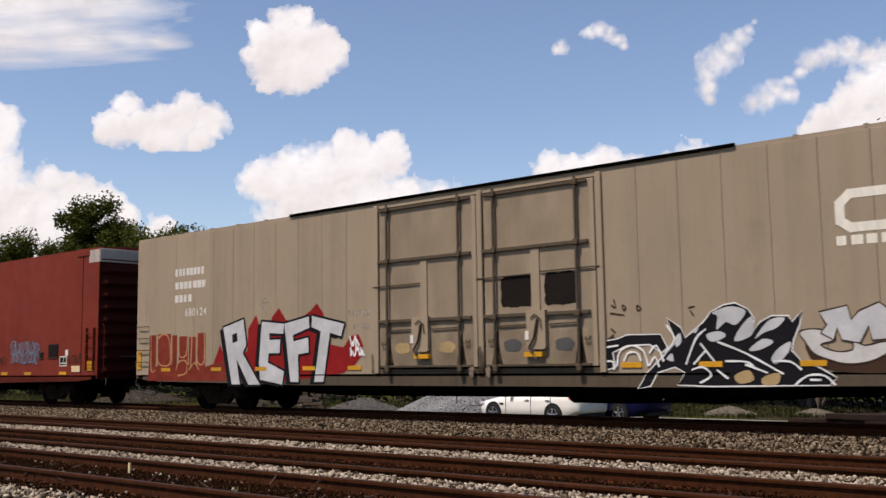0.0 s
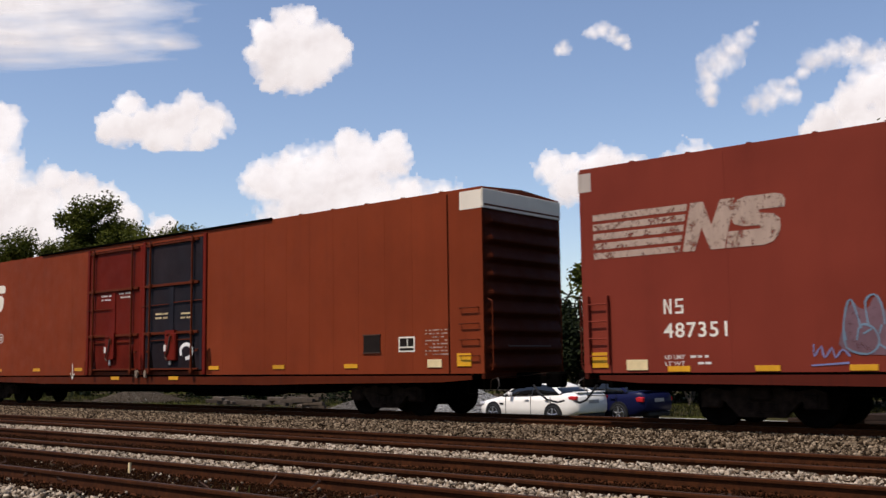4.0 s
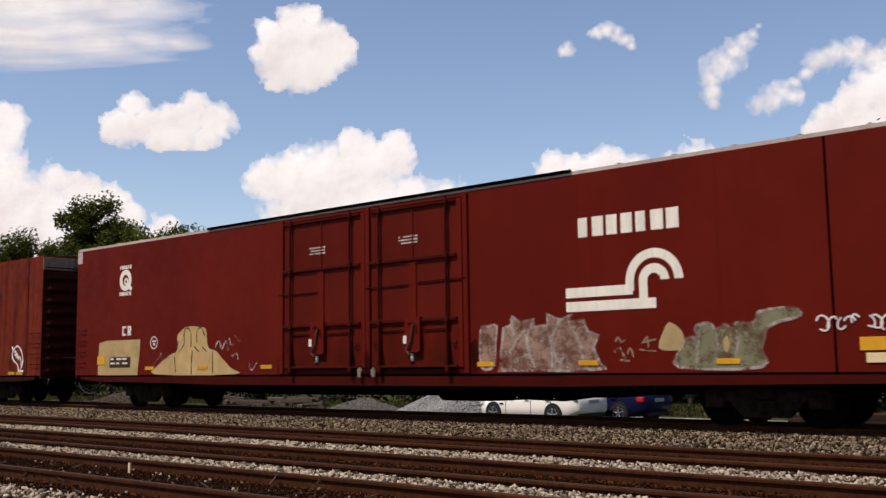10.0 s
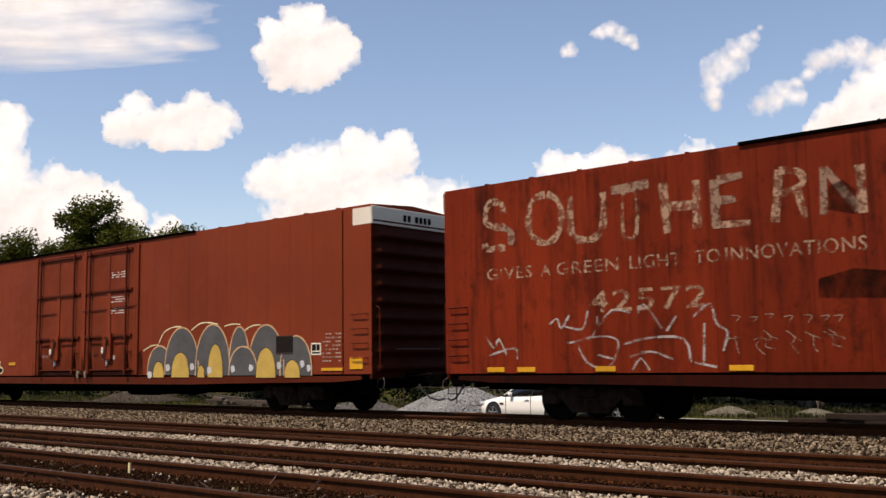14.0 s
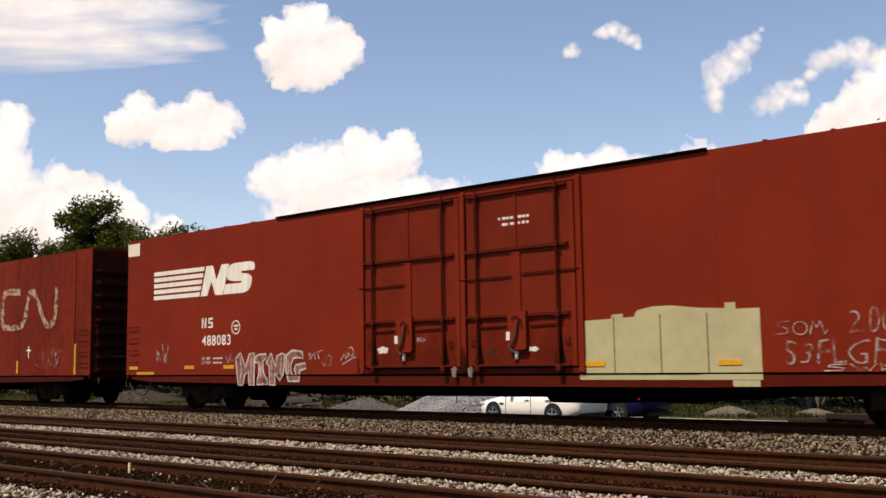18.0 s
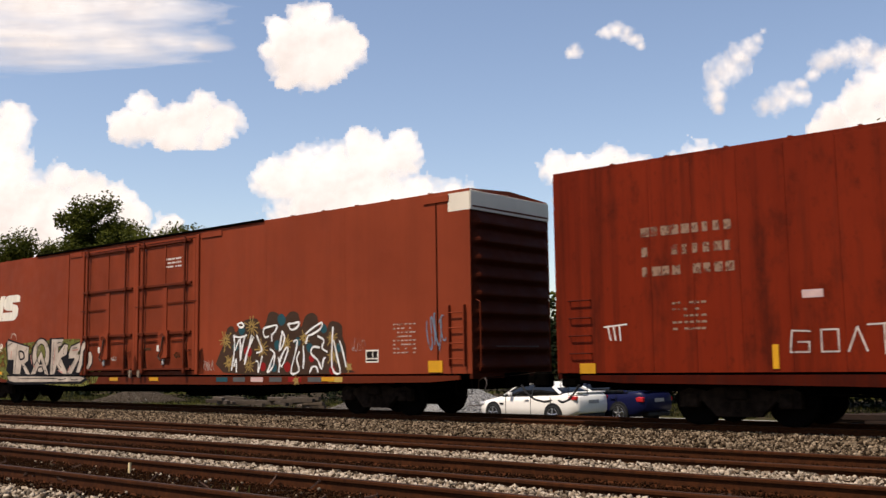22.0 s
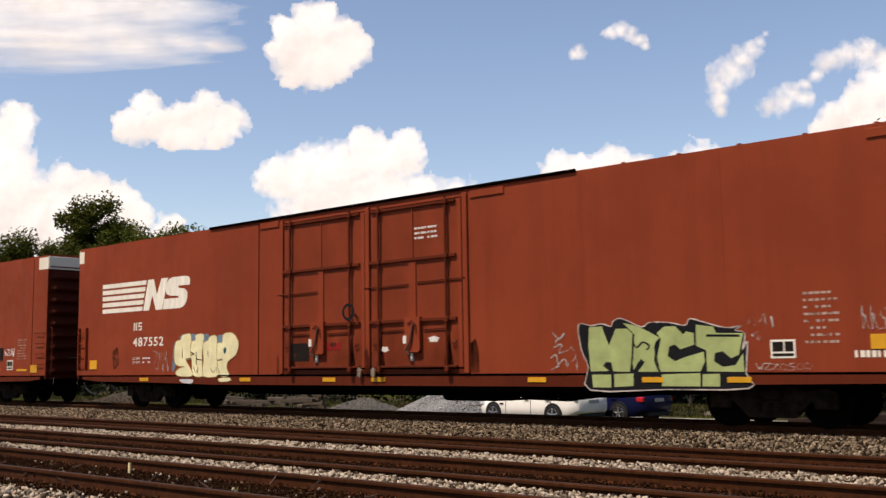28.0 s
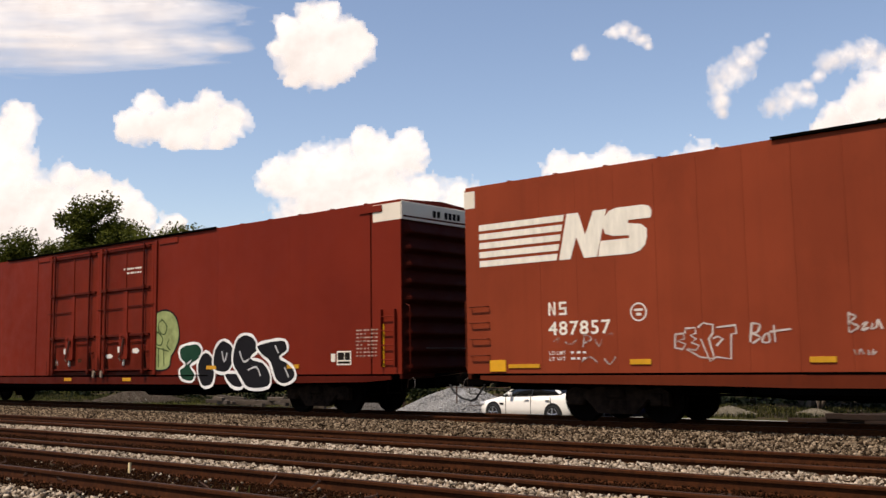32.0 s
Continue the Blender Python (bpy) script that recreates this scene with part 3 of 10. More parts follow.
def boxcar(index, left, label, mat, *, seams=(), deep=(9.24, 25.27), top_mat=None, fascia=None, sill_mat=None, doors=None, style="rib",
           wrap=(0.28, 0.62), ladder_kind="bars", thick=1.0, seam_gap=0.006, nose=0.0, shift=0.0, bare_beams=True, beam_paint=None):
    """An 86-foot high-cube car with two plug doors on its side."""
    car = thing("boxcar", label, "freight car", "cars of the train", at=pose(left, TRAIN_Y, 0))
    CARS.append((left, car))
    mat, beam_mat, end_mat = mat
    sill_mat = sill_mat or beam_mat
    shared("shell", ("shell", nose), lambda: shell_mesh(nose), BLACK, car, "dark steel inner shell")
    shared("roof", ("roof", nose), lambda: roof_mesh(nose), top_mat or mat, car, "ribbed steel roof")
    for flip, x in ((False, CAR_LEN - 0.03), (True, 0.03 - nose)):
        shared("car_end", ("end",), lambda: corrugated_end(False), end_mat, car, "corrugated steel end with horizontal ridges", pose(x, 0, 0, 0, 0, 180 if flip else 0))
        s = -1 if flip else 1
        lo, hi = sorted((x - s * 0.06, x + s * 0.03))
        for y in (-HALF, HALF - 0.05):
            part("corner_post", Geo().box(lo, hi, y, y + 0.05, SILL, EAVE, 0.01), mat, car)
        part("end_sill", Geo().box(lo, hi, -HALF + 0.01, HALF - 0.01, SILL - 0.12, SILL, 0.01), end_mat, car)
        if fascia:
            a, b = sorted((x + s * 0.03, x + s * 0.06))
            g = Geo().box(a, b, -HALF + 0.005, HALF - 0.005, 4.60, EAVE + 0.035, 0.006)
            part("end_fascia", g, fascia, car, "pale painted band along the top of the end")
            g2 = Geo().box(a - 0.002, b + 0.004, -HALF + 0.06, HALF - 0.06, 4.66, 4.70)
            part("fascia_seam", g2, beam_mat, car)
    # side panels between the seams
    cross = beam_paint or (mat if bare_beams else beam_mat)
    lo_door, hi_door = round(10.12 + shift, 3), round(16.45 + shift, 3)
    deep = tuple(round(d + shift, 3) if d < 10 else d for d in deep)
    edges = sorted({-nose, CAR_LEN, lo_door, hi_door, *deep, *seams})
    for a, b in zip(edges, edges[1:]):
        if lo_door - 0.02 < (a + b) / 2 < hi_door + 0.02 or b - a < 0.1:
            continue
        fine = seam_gap
        ga = 0.045 if a in deep else (fine if a in seams else 0.0)
        gb = 0.045 if b in deep else (fine if b in seams else 0.0)
        part("side_panel", Geo().box(a + ga / 2, b - gb / 2, FACE, FACE + 0.035, SILL, EAVE, min(0.006, seam_gap * 0.5)), mat, car)
    part("far_side", Geo().box(0.0, CAR_LEN, HALF - 0.035, HALF, SILL, EAVE, 0.006), mat, car)
    part("door_header", Geo().box(lo_door, hi_door, FACE, FACE + 0.04, EAVE - 0.09, EAVE), mat, car)
    part("door_threshold", Geo().box(lo_door, hi_door, FACE - 0.012, FACE + 0.04, SILL, SILL + 0.11, 0.006), beam_mat, car)
    for u in (10.20, 13.345, 16.37):
        part("door_post", Geo().box(u + shift - 0.07, u + shift + 0.07, FACE - 0.055, FACE + 0.03, SILL + 0.01, EAVE - 0.02, 0.012), cross, car)
    for a, b, z in ((16.46, 16.70, 1.75), (13.24, 13.44, 1.60), (10.0, 10.12, 1.5)):
        part("grime_film", sheet([(a + shift, SILL + 0.02), (b + shift, SILL + 0.02), (b + shift - 0.03, z - 0.2), (b + shift - 0.10, z), (a + shift, z - 0.1)], FACE - 0.060 if 10.1 < a < 16.45 else FACE - 0.004), DOOR_SOOT, car, "soot beside the doors")
    for u in (13.10, 13.56):
        part("door_stop", Geo().plate([(u + shift - 0.05, 0.93), (u + shift + 0.04, 0.91), (u + shift + 0.07, 1.08), (u + shift + 0.01, 1.15), (u + shift - 0.07, 1.10)], FACE - 0.10, FACE - 0.05), CASTING, car, "pale worn casting between the doors")
    shared("door_track", ("track",), lambda: Geo().box(7.0, 19.2, FACE - 0.05, FACE + 0.02, EAVE + 0.055, EAVE + 0.115, 0.01), BLACK, car, "dark steel upper door track")
    shared("door_rail", ("lowtrack",), lambda: Geo().box(7.4, 18.9, FACE - 0.022, FACE, SILL - 0.028, SILL - 0.002, 0.004), BLACK, car, "lower door rail")
    for s in (-1, 1):
        shared("side_sill", ("sill",), sill_mesh, sill_mat, car, "", pose(0, s * (HALF - 0.02), 0))
    if ladder_kind == "frame":
        for a, b in ((9.30 + shift, 10.06 + shift), (16.52 + shift, 17.45 + shift), (24.9, 25.66)):
            part("side_plate", Geo().box(a, b, FACE - 0.028, FACE + 0.004, EAVE - 0.16, EAVE - 0.004, 0.005), mat, car)
    dm = doors or (None, None)
    for k, (u, w, pipes, rib, lock) in enumerate(((10.31, 2.93, (0.30, 2.48), (1.31, 1.51), (1.09, 1.58)), (13.46, 2.80, (0.31, 2.40), (1.24, 1.46), (1.15, 1.62)))):
        door(car, u + shift, w, style, mat, beam_mat, dm[k] or mat, cross, pipes, rib, lock, k == 1, thick)
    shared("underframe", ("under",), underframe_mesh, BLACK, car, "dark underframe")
    brake_gear(car)
    truck(car, 3.40)
    truck(car, CAR_LEN - 3.40)
    for right in (False, True):
        coupler(car, right)
    if ladder_kind == "frame":
        ladder(car, 25.64, 26.08, 1.15, 2.5, 4, mat)
        ladder(car, 0.16, 0.60, 1.15, 2.5, 4, mat)
    else:
        ladder(car, 25.62, 26.12, 1.2, 2.6, 4, beam_mat, False)
        ladder(car, 0.14, 0.62, 1.2, 2.6, 4, beam_mat, False)
    hand = [(CAR_LEN + 0.10, FACE + 0.14, 1.05), (CAR_LEN + 0.14, FACE + 0.14, 1.15), (CAR_LEN + 0.14, FACE + 0.14, 2.55), (CAR_LEN, FACE + 0.14, 2.62)]
    part("grab_iron", Geo().path(hand, 0.016), beam_mat, car)
    part("grab_iron", Geo().path([(-(x - CAR_LEN), y, z) for x, y, z in hand], 0.016), beam_mat, car)
    for x in (-0.10, CAR_LEN + 0.10):
        part("end_hand_hold", Geo().path([(x * 0.998, -0.75, 1.62), (x, -0.75, 1.58), (x, 0.85, 1.58), (x * 0.998, 0.85, 1.62)], 0.014), STEEL_DULL, car)
    for x in (0.25, CAR_LEN - 0.25):
        step = [(x - 0.22, FACE + 0.02, SILL), (x - 0.22, FACE + 0.02, 0.55), (x + 0.22, FACE + 0.02, 0.55), (x + 0.22, FACE + 0.02, SILL)]
        part("sill_step", Geo().path(step, 0.010), BLACK, car)
    if fascia:
        part("corner_patch", Geo().box(CAR_LEN - wrap[1], CAR_LEN, FACE - 0.004, FACE + 0.01, 4.60, EAVE + 0.01), fascia, car, "pale painted corner patch")
        part("corner_patch", Geo().box(0.0, wrap[0], FACE - 0.004, FACE + 0.01, 4.60, EAVE - 0.02), fascia, car, "pale painted corner patch")
    return car



def livery(name, base, wear, seed, gear_tone=0.45, **kw):
    """A car's paint, the grimier paint of its door gear, and a rustier end paint darkened for the shade there."""
    body = paint(name, base, wear, seed, **kw)
    kw2 = {**kw, "rust": (0.020, 0.010, 0.007)}
    gear = paint(name + "_door_gear", tuple(c * gear_tone for c in base), min(1.0, wear + 0.4), seed + 0.3, **kw2)
    # 0.26: the shade on the ends, away from the sun, is in the colour
    end = paint(name + "_shaded_end", tuple(c * 0.26 for c in base), min(1.0, wear + 0.3), seed + 0.6, **kw2)
    return body, gear, end


OXIDE = livery("boxcar_brown_paint", (0.182, 0.0322, 0.0125), 0.25, 1, stain=0.09)
OXIDE_ROSE = livery("boxcar_rose_brown_paint", (0.148, 0.0245, 0.0140), 0.25, 7.5)
OXIDE_DULL = livery("boxcar_brown_dull_paint", (0.150, 0.026, 0.0095), 0.25, 7, stain=0.09)
OXIDE_WORN = livery("boxcar_brown_faded", (0.155, 0.027, 0.0085), 0.35, 2, stain=0.09)
OXIDE_DEEP = livery("oxide_red_paint", (0.145, 0.014, 0.0045), 0.2, 3)
MAROON = livery("dark_red_paint", (0.128, 0.0135, 0.006), 0.2, 4)
CRIMSON = livery("deep_red_paint", (0.085, 0.0050, 0.0022), 0.18, 5)
RUSTY = livery("weathered_red_paint", (0.150, 0.0165, 0.0045), 0.95, 6, gear_tone=0.14, grime=0.85, rust=(0.020, 0.007, 0.004), streak=0.95, panels=0.30, stain=0.62)
RED_OLD = livery("aged_red_paint", (0.138, 0.0128, 0.0034), 0.85, 8, gear_tone=0.34, grime=0.6, rust=(0.026, 0.009, 0.005), streak=0.85, panels=0.16, stain=0.42)
TAN = livery("grey_tan_paint", (0.300, 0.230, 0.152), 0.35, 9, gear_tone=0.27, grime=0.10, rust=(0.10, 0.07, 0.045), fade=1.08, stain=0.10)
NAVY = paint("dark_blue_paint", (0.011, 0.012, 0.016), 0.3, 10)
DOOR_RED = paint("red_door_paint", (0.105, 0.008, 0.004), 0.2, 11)
FASCIA = paint("cream_fascia_paint", (0.66, 0.58, 0.46), 0.3, 12, rust=(0.25, 0.18, 0.12), fade=1.08)
FASCIA_OLD = paint("stained_fascia_paint", (0.36, 0.30, 0.25), 0.9, 13, rust=(0.10, 0.07, 0.05))
FASCIA_RUSTED = paint("rusted_fascia_paint", (0.20, 0.14, 0.10), 1.0, 14, rust=(0.05, 0.02, 0.012), grime=0.8, stain=0.6)

RIBBED = tuple(round(1.98 + 0.89 * i, 2) for i in range(9)) + tuple(round(17.14 + 0.88 * i, 2) for i in range(9))
SMOOTH = tuple(round(x, 2) for x in (3.1, 6.1, 19.3, 22.3))
LEFTS = (73.10, 44.64, 15.87, -12.69, -41.20, -69.73, -98.30, -126.85, -155.20, -183.87, -212.20, -240.50, -268.80, -297.00)


def train():
    cars = [
        boxcar(0, LEFTS[0], "grey-tan boxcar with spray-painted lettering and rusty door frames", TAN, seams=RIBBED, deep=(), style="open", seam_gap=0.007, shift=-0.06),
        boxcar(1, LEFTS[1], "brown boxcar with a faded white emblem and blue spray scribbles", OXIDE_ROSE, seams=SMOOTH, seam_gap=0.002, fascia=FASCIA_OLD, ladder_kind="frame", shift=-0.22),
        boxcar(2, LEFTS[2], "brown boxcar with one red and one dark blue door", OXIDE_WORN, seams=RIBBED, deep=(25.27,), fascia=FASCIA, doors=(DOOR_RED, NAVY), beam_paint=DOOR_RED, style="open", seam_gap=0.003, shift=-0.05),
        boxcar(3, LEFTS[3], "brown boxcar with green and violet spray-painted letters", OXIDE_WORN, seams=SMOOTH, seam_gap=0.002, fascia=FASCIA_OLD, ladder_kind="frame", shift=0),
        boxcar(4, LEFTS[4], "deep red boxcar with a white wheel emblem and pale graffiti", CRIMSON, seams=SMOOTH, seam_gap=0.002, deep=(24.3,), fascia=FASCIA_OLD, wrap=(0.28, 0.02), top_mat=FASCIA_OLD, shift=0.03),
        boxcar(5, LEFTS[5], "heavily weathered red boxcar with flaked white lettering and blackened doors", RUSTY, fascia=FASCIA_RUSTED, wrap=(0.02, 0.02), sill_mat=RUSTY[1], thick=1.5, seam_gap=0.005, seams=RIBBED, deep=(25.27,), style="open", shift=-0.05, bare_beams=False),
        boxcar(6, LEFTS[6], "brown boxcar with grey rounded graffiti along its sill", OXIDE_DULL, seam_gap=0.004, seams=RIBBED, deep=(25.27,), fascia=FASCIA, shift=-0.03),
        boxcar(7, LEFTS[7], "oxide-red boxcar with a cream overpainted patch", OXIDE_DEEP, seams=SMOOTH, seam_gap=0.002, deep=(25.27,), fascia=FASCIA, wrap=(0.62, 0.9), shift=0),
        boxcar(8, LEFTS[8], "aged red boxcar with large flaked white letter shapes", RED_OLD, sill_mat=RED_OLD[1], nose=0.2, thick=1.15, seam_gap=0.005, seams=RIBBED, deep=(25.27,), style="open", shift=-0.18),
        boxcar(9, LEFTS[9], "brown boxcar with floral and block-letter graffiti", OXIDE, seams=SMOOTH, seam_gap=0.002, fascia=FASCIA, ladder_kind="frame", shift=-0.06),
        boxcar(10, LEFTS[10], "dark red boxcar with a crisp white emblem and cream end band", MAROON, seams=SMOOTH, seam_gap=0.002, fascia=FASCIA, ladder_kind="frame", shift=-0.26),
        boxcar(11, LEFTS[11], "brown boxcar with pale green block-letter graffiti", OXIDE, seams=SMOOTH, seam_gap=0.002, fascia=FASCIA, ladder_kind="frame", shift=-0.08),
        boxcar(12, LEFTS[12], "brown boxcar with thin white chalk scribbles", OXIDE, seam_gap=0.003, seams=RIBBED, deep=(25.27,), fascia=FASCIA, shift=0),
        boxcar(13, LEFTS[13], "dark maroon boxcar with black and white rounded graffiti", MAROON, seams=SMOOTH, seam_gap=0.002, fascia=FASCIA, ladder_kind="frame", wrap=(0.62, 0.9), shift=-0.06),
    ]
    return cars


TRAIN = train()


# ---- paint on the cars ----
def spray(name, base, keep=1.0, vary=0.18):
    m, n, l, s = material(name)
    vec = coords(n, l)
    c = mix(n, l, ramp(n, l, noise_tex(n, l, vec, 2.2, 6, 0.7), [(0.3, grey(0)), (0.7, grey(1))]), tuple(x * (1 - vary) for x in base), tuple(min(1, x * (1 + vary)) for x in base))
    l.new(c, s.inputs["Base Color"])
    s.inputs["Roughness"].default_value, s.inputs["Specular IOR Level"].default_value = 0.7, 0.03
    if keep < 1:
        l.new(ramp(n, l, noise_tex(n, l, vec, 3.0, 8, 0.75), [(0.5 - keep * 0.4, grey(0)), (0.75 - keep * 0.4, grey(1))]), s.inputs["Alpha"])
    return m


INK = spray("spray_black", (0.012, 0.011, 0.012))
SILVER = spray("spray_silver", (0.46, 0.44, 0.42))
CHALK = spray("spray_white", (0.70, 0.67, 0.62))
HAZE = spray("spray_white_thin", (0.40, 0.33, 0.28), 0.28)
BLOOD = spray("spray_red", (0.22, 0.014, 0.013))
GARNET = spray("spray_dark_red", (0.125, 0.009, 0.011), vary=0.3)
PLUM = spray("spray_plum", (0.040, 0.012, 0.014), vary=0.3)
TEAL = spray("spray_teal_green", (0.048, 0.078, 0.050), vary=0.55)
MINT = spray("spray_pale_green", (0.235, 0.265, 0.105), vary=0.35)
PALE_GREEN = spray("spray_pale_yellow_green", (0.30, 0.335, 0.130), vary=0.22)
LILAC = spray("spray_lilac", (0.19, 0.130, 0.180), vary=0.25)
SKYBLUE = spray("spray_grey_blue", (0.13, 0.18, 0.225), 0.7)
MAUVE = spray("spray_dull_mauve", (0.135, 0.075, 0.085), 0.7)
BLUSH = spray("spray_pinkish_cream", (0.42, 0.335, 0.262), vary=0.32)
PINK_WASH = spray("spray_pink_wash", (0.42, 0.20, 0.155), 0.55)
SLATE = spray("spray_slate_grey", (0.080, 0.076, 0.072))
GOLD = spray("spray_gold", (0.45, 0.29, 0.07))
SAND = spray("spray_sand", (0.36, 0.25, 0.115), 0.85)
BUTTER = spray("spray_butter", (0.66, 0.58, 0.33))
BUFF = spray("overpaint_buff", (0.40, 0.34, 0.175), vary=0.10)
SOOT = spray("dark_placard", (0.015, 0.011, 0.009))
PETROL = spray("spray_petrol_blue", (0.018, 0.060, 0.070))
PINK = spray("spray_pale_pink", (0.50, 0.34, 0.30))
MIST = spray("spray_white_mist", (0.40, 0.33, 0.27), 0.10)
MOSS = spray("spray_moss_grey", (0.17, 0.155, 0.09), 0.5)
LEAFY = spray("spray_olive_green", (0.125, 0.120, 0.032), 0.5)
OCHRE = spray("spray_ochre", (0.30, 0.19, 0.06))
DRIED_FULL = spray("spray_brick_red", (0.17, 0.030, 0.018), 1.0, 0.3)
PEACH = spray("spray_peach", (0.42, 0.19, 0.085))
STAIN = spray("rust_stain", (0.06, 0.025, 0.012), 0.45)
UMBER = spray("spray_dark_umber", (0.05, 0.028, 0.018))
PEACHED = spray("spray_pale_apricot", (0.50, 0.30, 0.15))
MOSSY = spray("spray_dark_moss", (0.05, 0.07, 0.025))
BOTTLE = spray("spray_bottle_green", (0.012, 0.040, 0.022))
WHEAT = spray("spray_wheat", (0.42, 0.28, 0.12))
MISTY = spray("spray_grey_mist", (0.26, 0.16, 0.115), 0.42)
CHROME = spray("spray_light_grey", (0.50, 0.47, 0.42))
DUSTPINK = spray("spray_dusty_pink", (0.23, 0.105, 0.078), 0.62, 0.3)
HAZY = spray("spray_white_worn", (0.46, 0.38, 0.32), 0.60)
PERIWINKLE = spray("spray_periwinkle", (0.16, 0.16, 0.27), 0.7)


def flat(outline, lift):
    """A sprayed area on the side, as corners (u, z)."""
    return Geo().add([(a, FACE - lift, b) for a, b in outline], [tuple(range(len(outline)))])


def ribbon(g, pts, th, lift):
    """A flat brush stroke through points of the side (u, z)."""
    for k, ((a, b), (c, d)) in enumerate(zip(pts, pts[1:])):
        y = FACE - lift - 0.0007 * (k % 4)
        dx, dz = c - a, d - b
        n = math.hypot(dx, dz) or 1e-6
        px, pz, ex, ez = -dz / n * th / 2, dx / n * th / 2, dx / n * th * 0.3, dz / n * th * 0.3
        g.add([(a - ex + px, y, b - ez + pz), (c + ex + px, y, d + ez + pz), (c + ex - px, y, d + ez - pz), (a - ex - px, y, b - ez - pz)], [(0, 1, 2, 3)])
    return g


def annulus(g, u, z, inner, outer, a0=0.0, a1=360.0, lift=0.005, n=28):
    """A flat ring or part of one on the side; angles in degrees from the right, upwards."""
    v = []
    for i in range(n + 1):
        a = radians(a0 + (a1 - a0) * i / n)
        v += [(u + r * math.cos(a), FACE - lift, z + r * math.sin(a)) for r in (inner, outer)]
    return g.add(v, [(2 * i, 2 * i + 1, 2 * i + 3, 2 * i + 2) for i in range(n)])


def eased(pts, closed=False, n=3):
    """A smooth way through points of the side (u, z)."""
    k, way = len(pts), []
    if k < 3:
        return list(pts)
    for i in range(k if closed else k - 1):
        a, b, c, d = (pts[(i + q) % k] if closed else pts[max(0, min(k - 1, i + q))] for q in (-1, 0, 1, 2))
        for j in range(n):
            t = j / n
            way.append(tuple(0.5 * (2 * b[q] + (c[q] - a[q]) * t + (2 * a[q] - 5 * b[q] + 4 * c[q] - d[q]) * t * t + (3 * b[q] - a[q] - 3 * c[q] + d[q]) * t ** 3) for q in (0, 1)))
    return way if closed else way + [pts[-1]]


def strip(g, way, th, lift, closed=False):
    """A flat spray line of even width along a way; it rises a hair as it runs, so that crossings lie over one another."""
    k, v = len(way), []
    for i, (u, z) in enumerate(way):
        a, b = (way[i - 1], way[(i + 1) % k]) if closed else (way[max(0, i - 1)], way[min(k - 1, i + 1)])
        dx, dz = b[0] - a[0], b[1] - a[1]
        m = math.hypot(dx, dz) or 1e-6
        w = th / 2 * (1.0 + 0.22 * math.sin(i * 1.3 + u * 5))
        px, pz = -dz / m * w, dx / m * w
        y = FACE - lift - 0.00006 * i
        v += [(u + px, y, z + pz), (u - px, y, z - pz)]
    n = k if closed else k - 1
    return g.add(v, [(2 * i, 2 * ((i + 1) % k), 2 * ((i + 1) % k) + 1, 2 * i + 1) for i in range(n)])


def strokes(car, ways, th, mat, lift, label="", soft=True, name="graffiti_line"):
    """Spray lines of one colour."""
    g = Geo()
    for k, way in enumerate(ways):
        strip(g, eased(way) if soft else way, th, lift + 0.0002 * k)
    return tagged(part(name, g, mat, car, label), kind="stuff")


def sprayed(car, outline, mat, lift, label="", edge=None, width=0.03, soft=True, name="graffiti_shape"):
    """A sprayed area with a line round it where there is one."""
    way = eased(outline, True) if soft else outline
    shape = part(name, flat(way, lift), mat, car, label)
    if edge:
        tagged(part("graffiti_edge", strip(Geo(), way, width, lift + 0.0008, True), edge, car), kind="stuff")
    return shape


def arch(car, u0, u1, z0, z1, mat, lift, label="", edge=None, width=0.03):
    """A sprayed dome that stands on the sill."""
    mid, r = (u0 + u1) / 2, (u1 - u0) / 2
    way = [(mid - r * math.cos(q * math.pi / 18), z0 + (z1 - z0) * math.sin(q * math.pi / 18) ** 0.8) for q in range(19)]
    part("graffiti_shape", flat(way, lift), mat, car, label)
    if edge:
        tagged(part("graffiti_edge", strip(Geo(), way, width, lift + 0.0008), edge, car), kind="stuff")


def flower(car, u, z, r, lift):
    """A star of thin yellow spray lines."""
    g = Geo()
    for k in range(13):
        a = k * 0.4833 + u
        q = r * (0.75 + 0.25 * math.sin(k * 2.3 + u))
        strip(g, [(u + 0.12 * r * math.cos(a), z + 0.12 * r * math.sin(a)), (u + q * math.cos(a), z + q * math.sin(a))], 0.03, lift + 0.00002 * k)
    part("graffiti_flower", g, OCHRE, car, "yellow star-shaped flower")


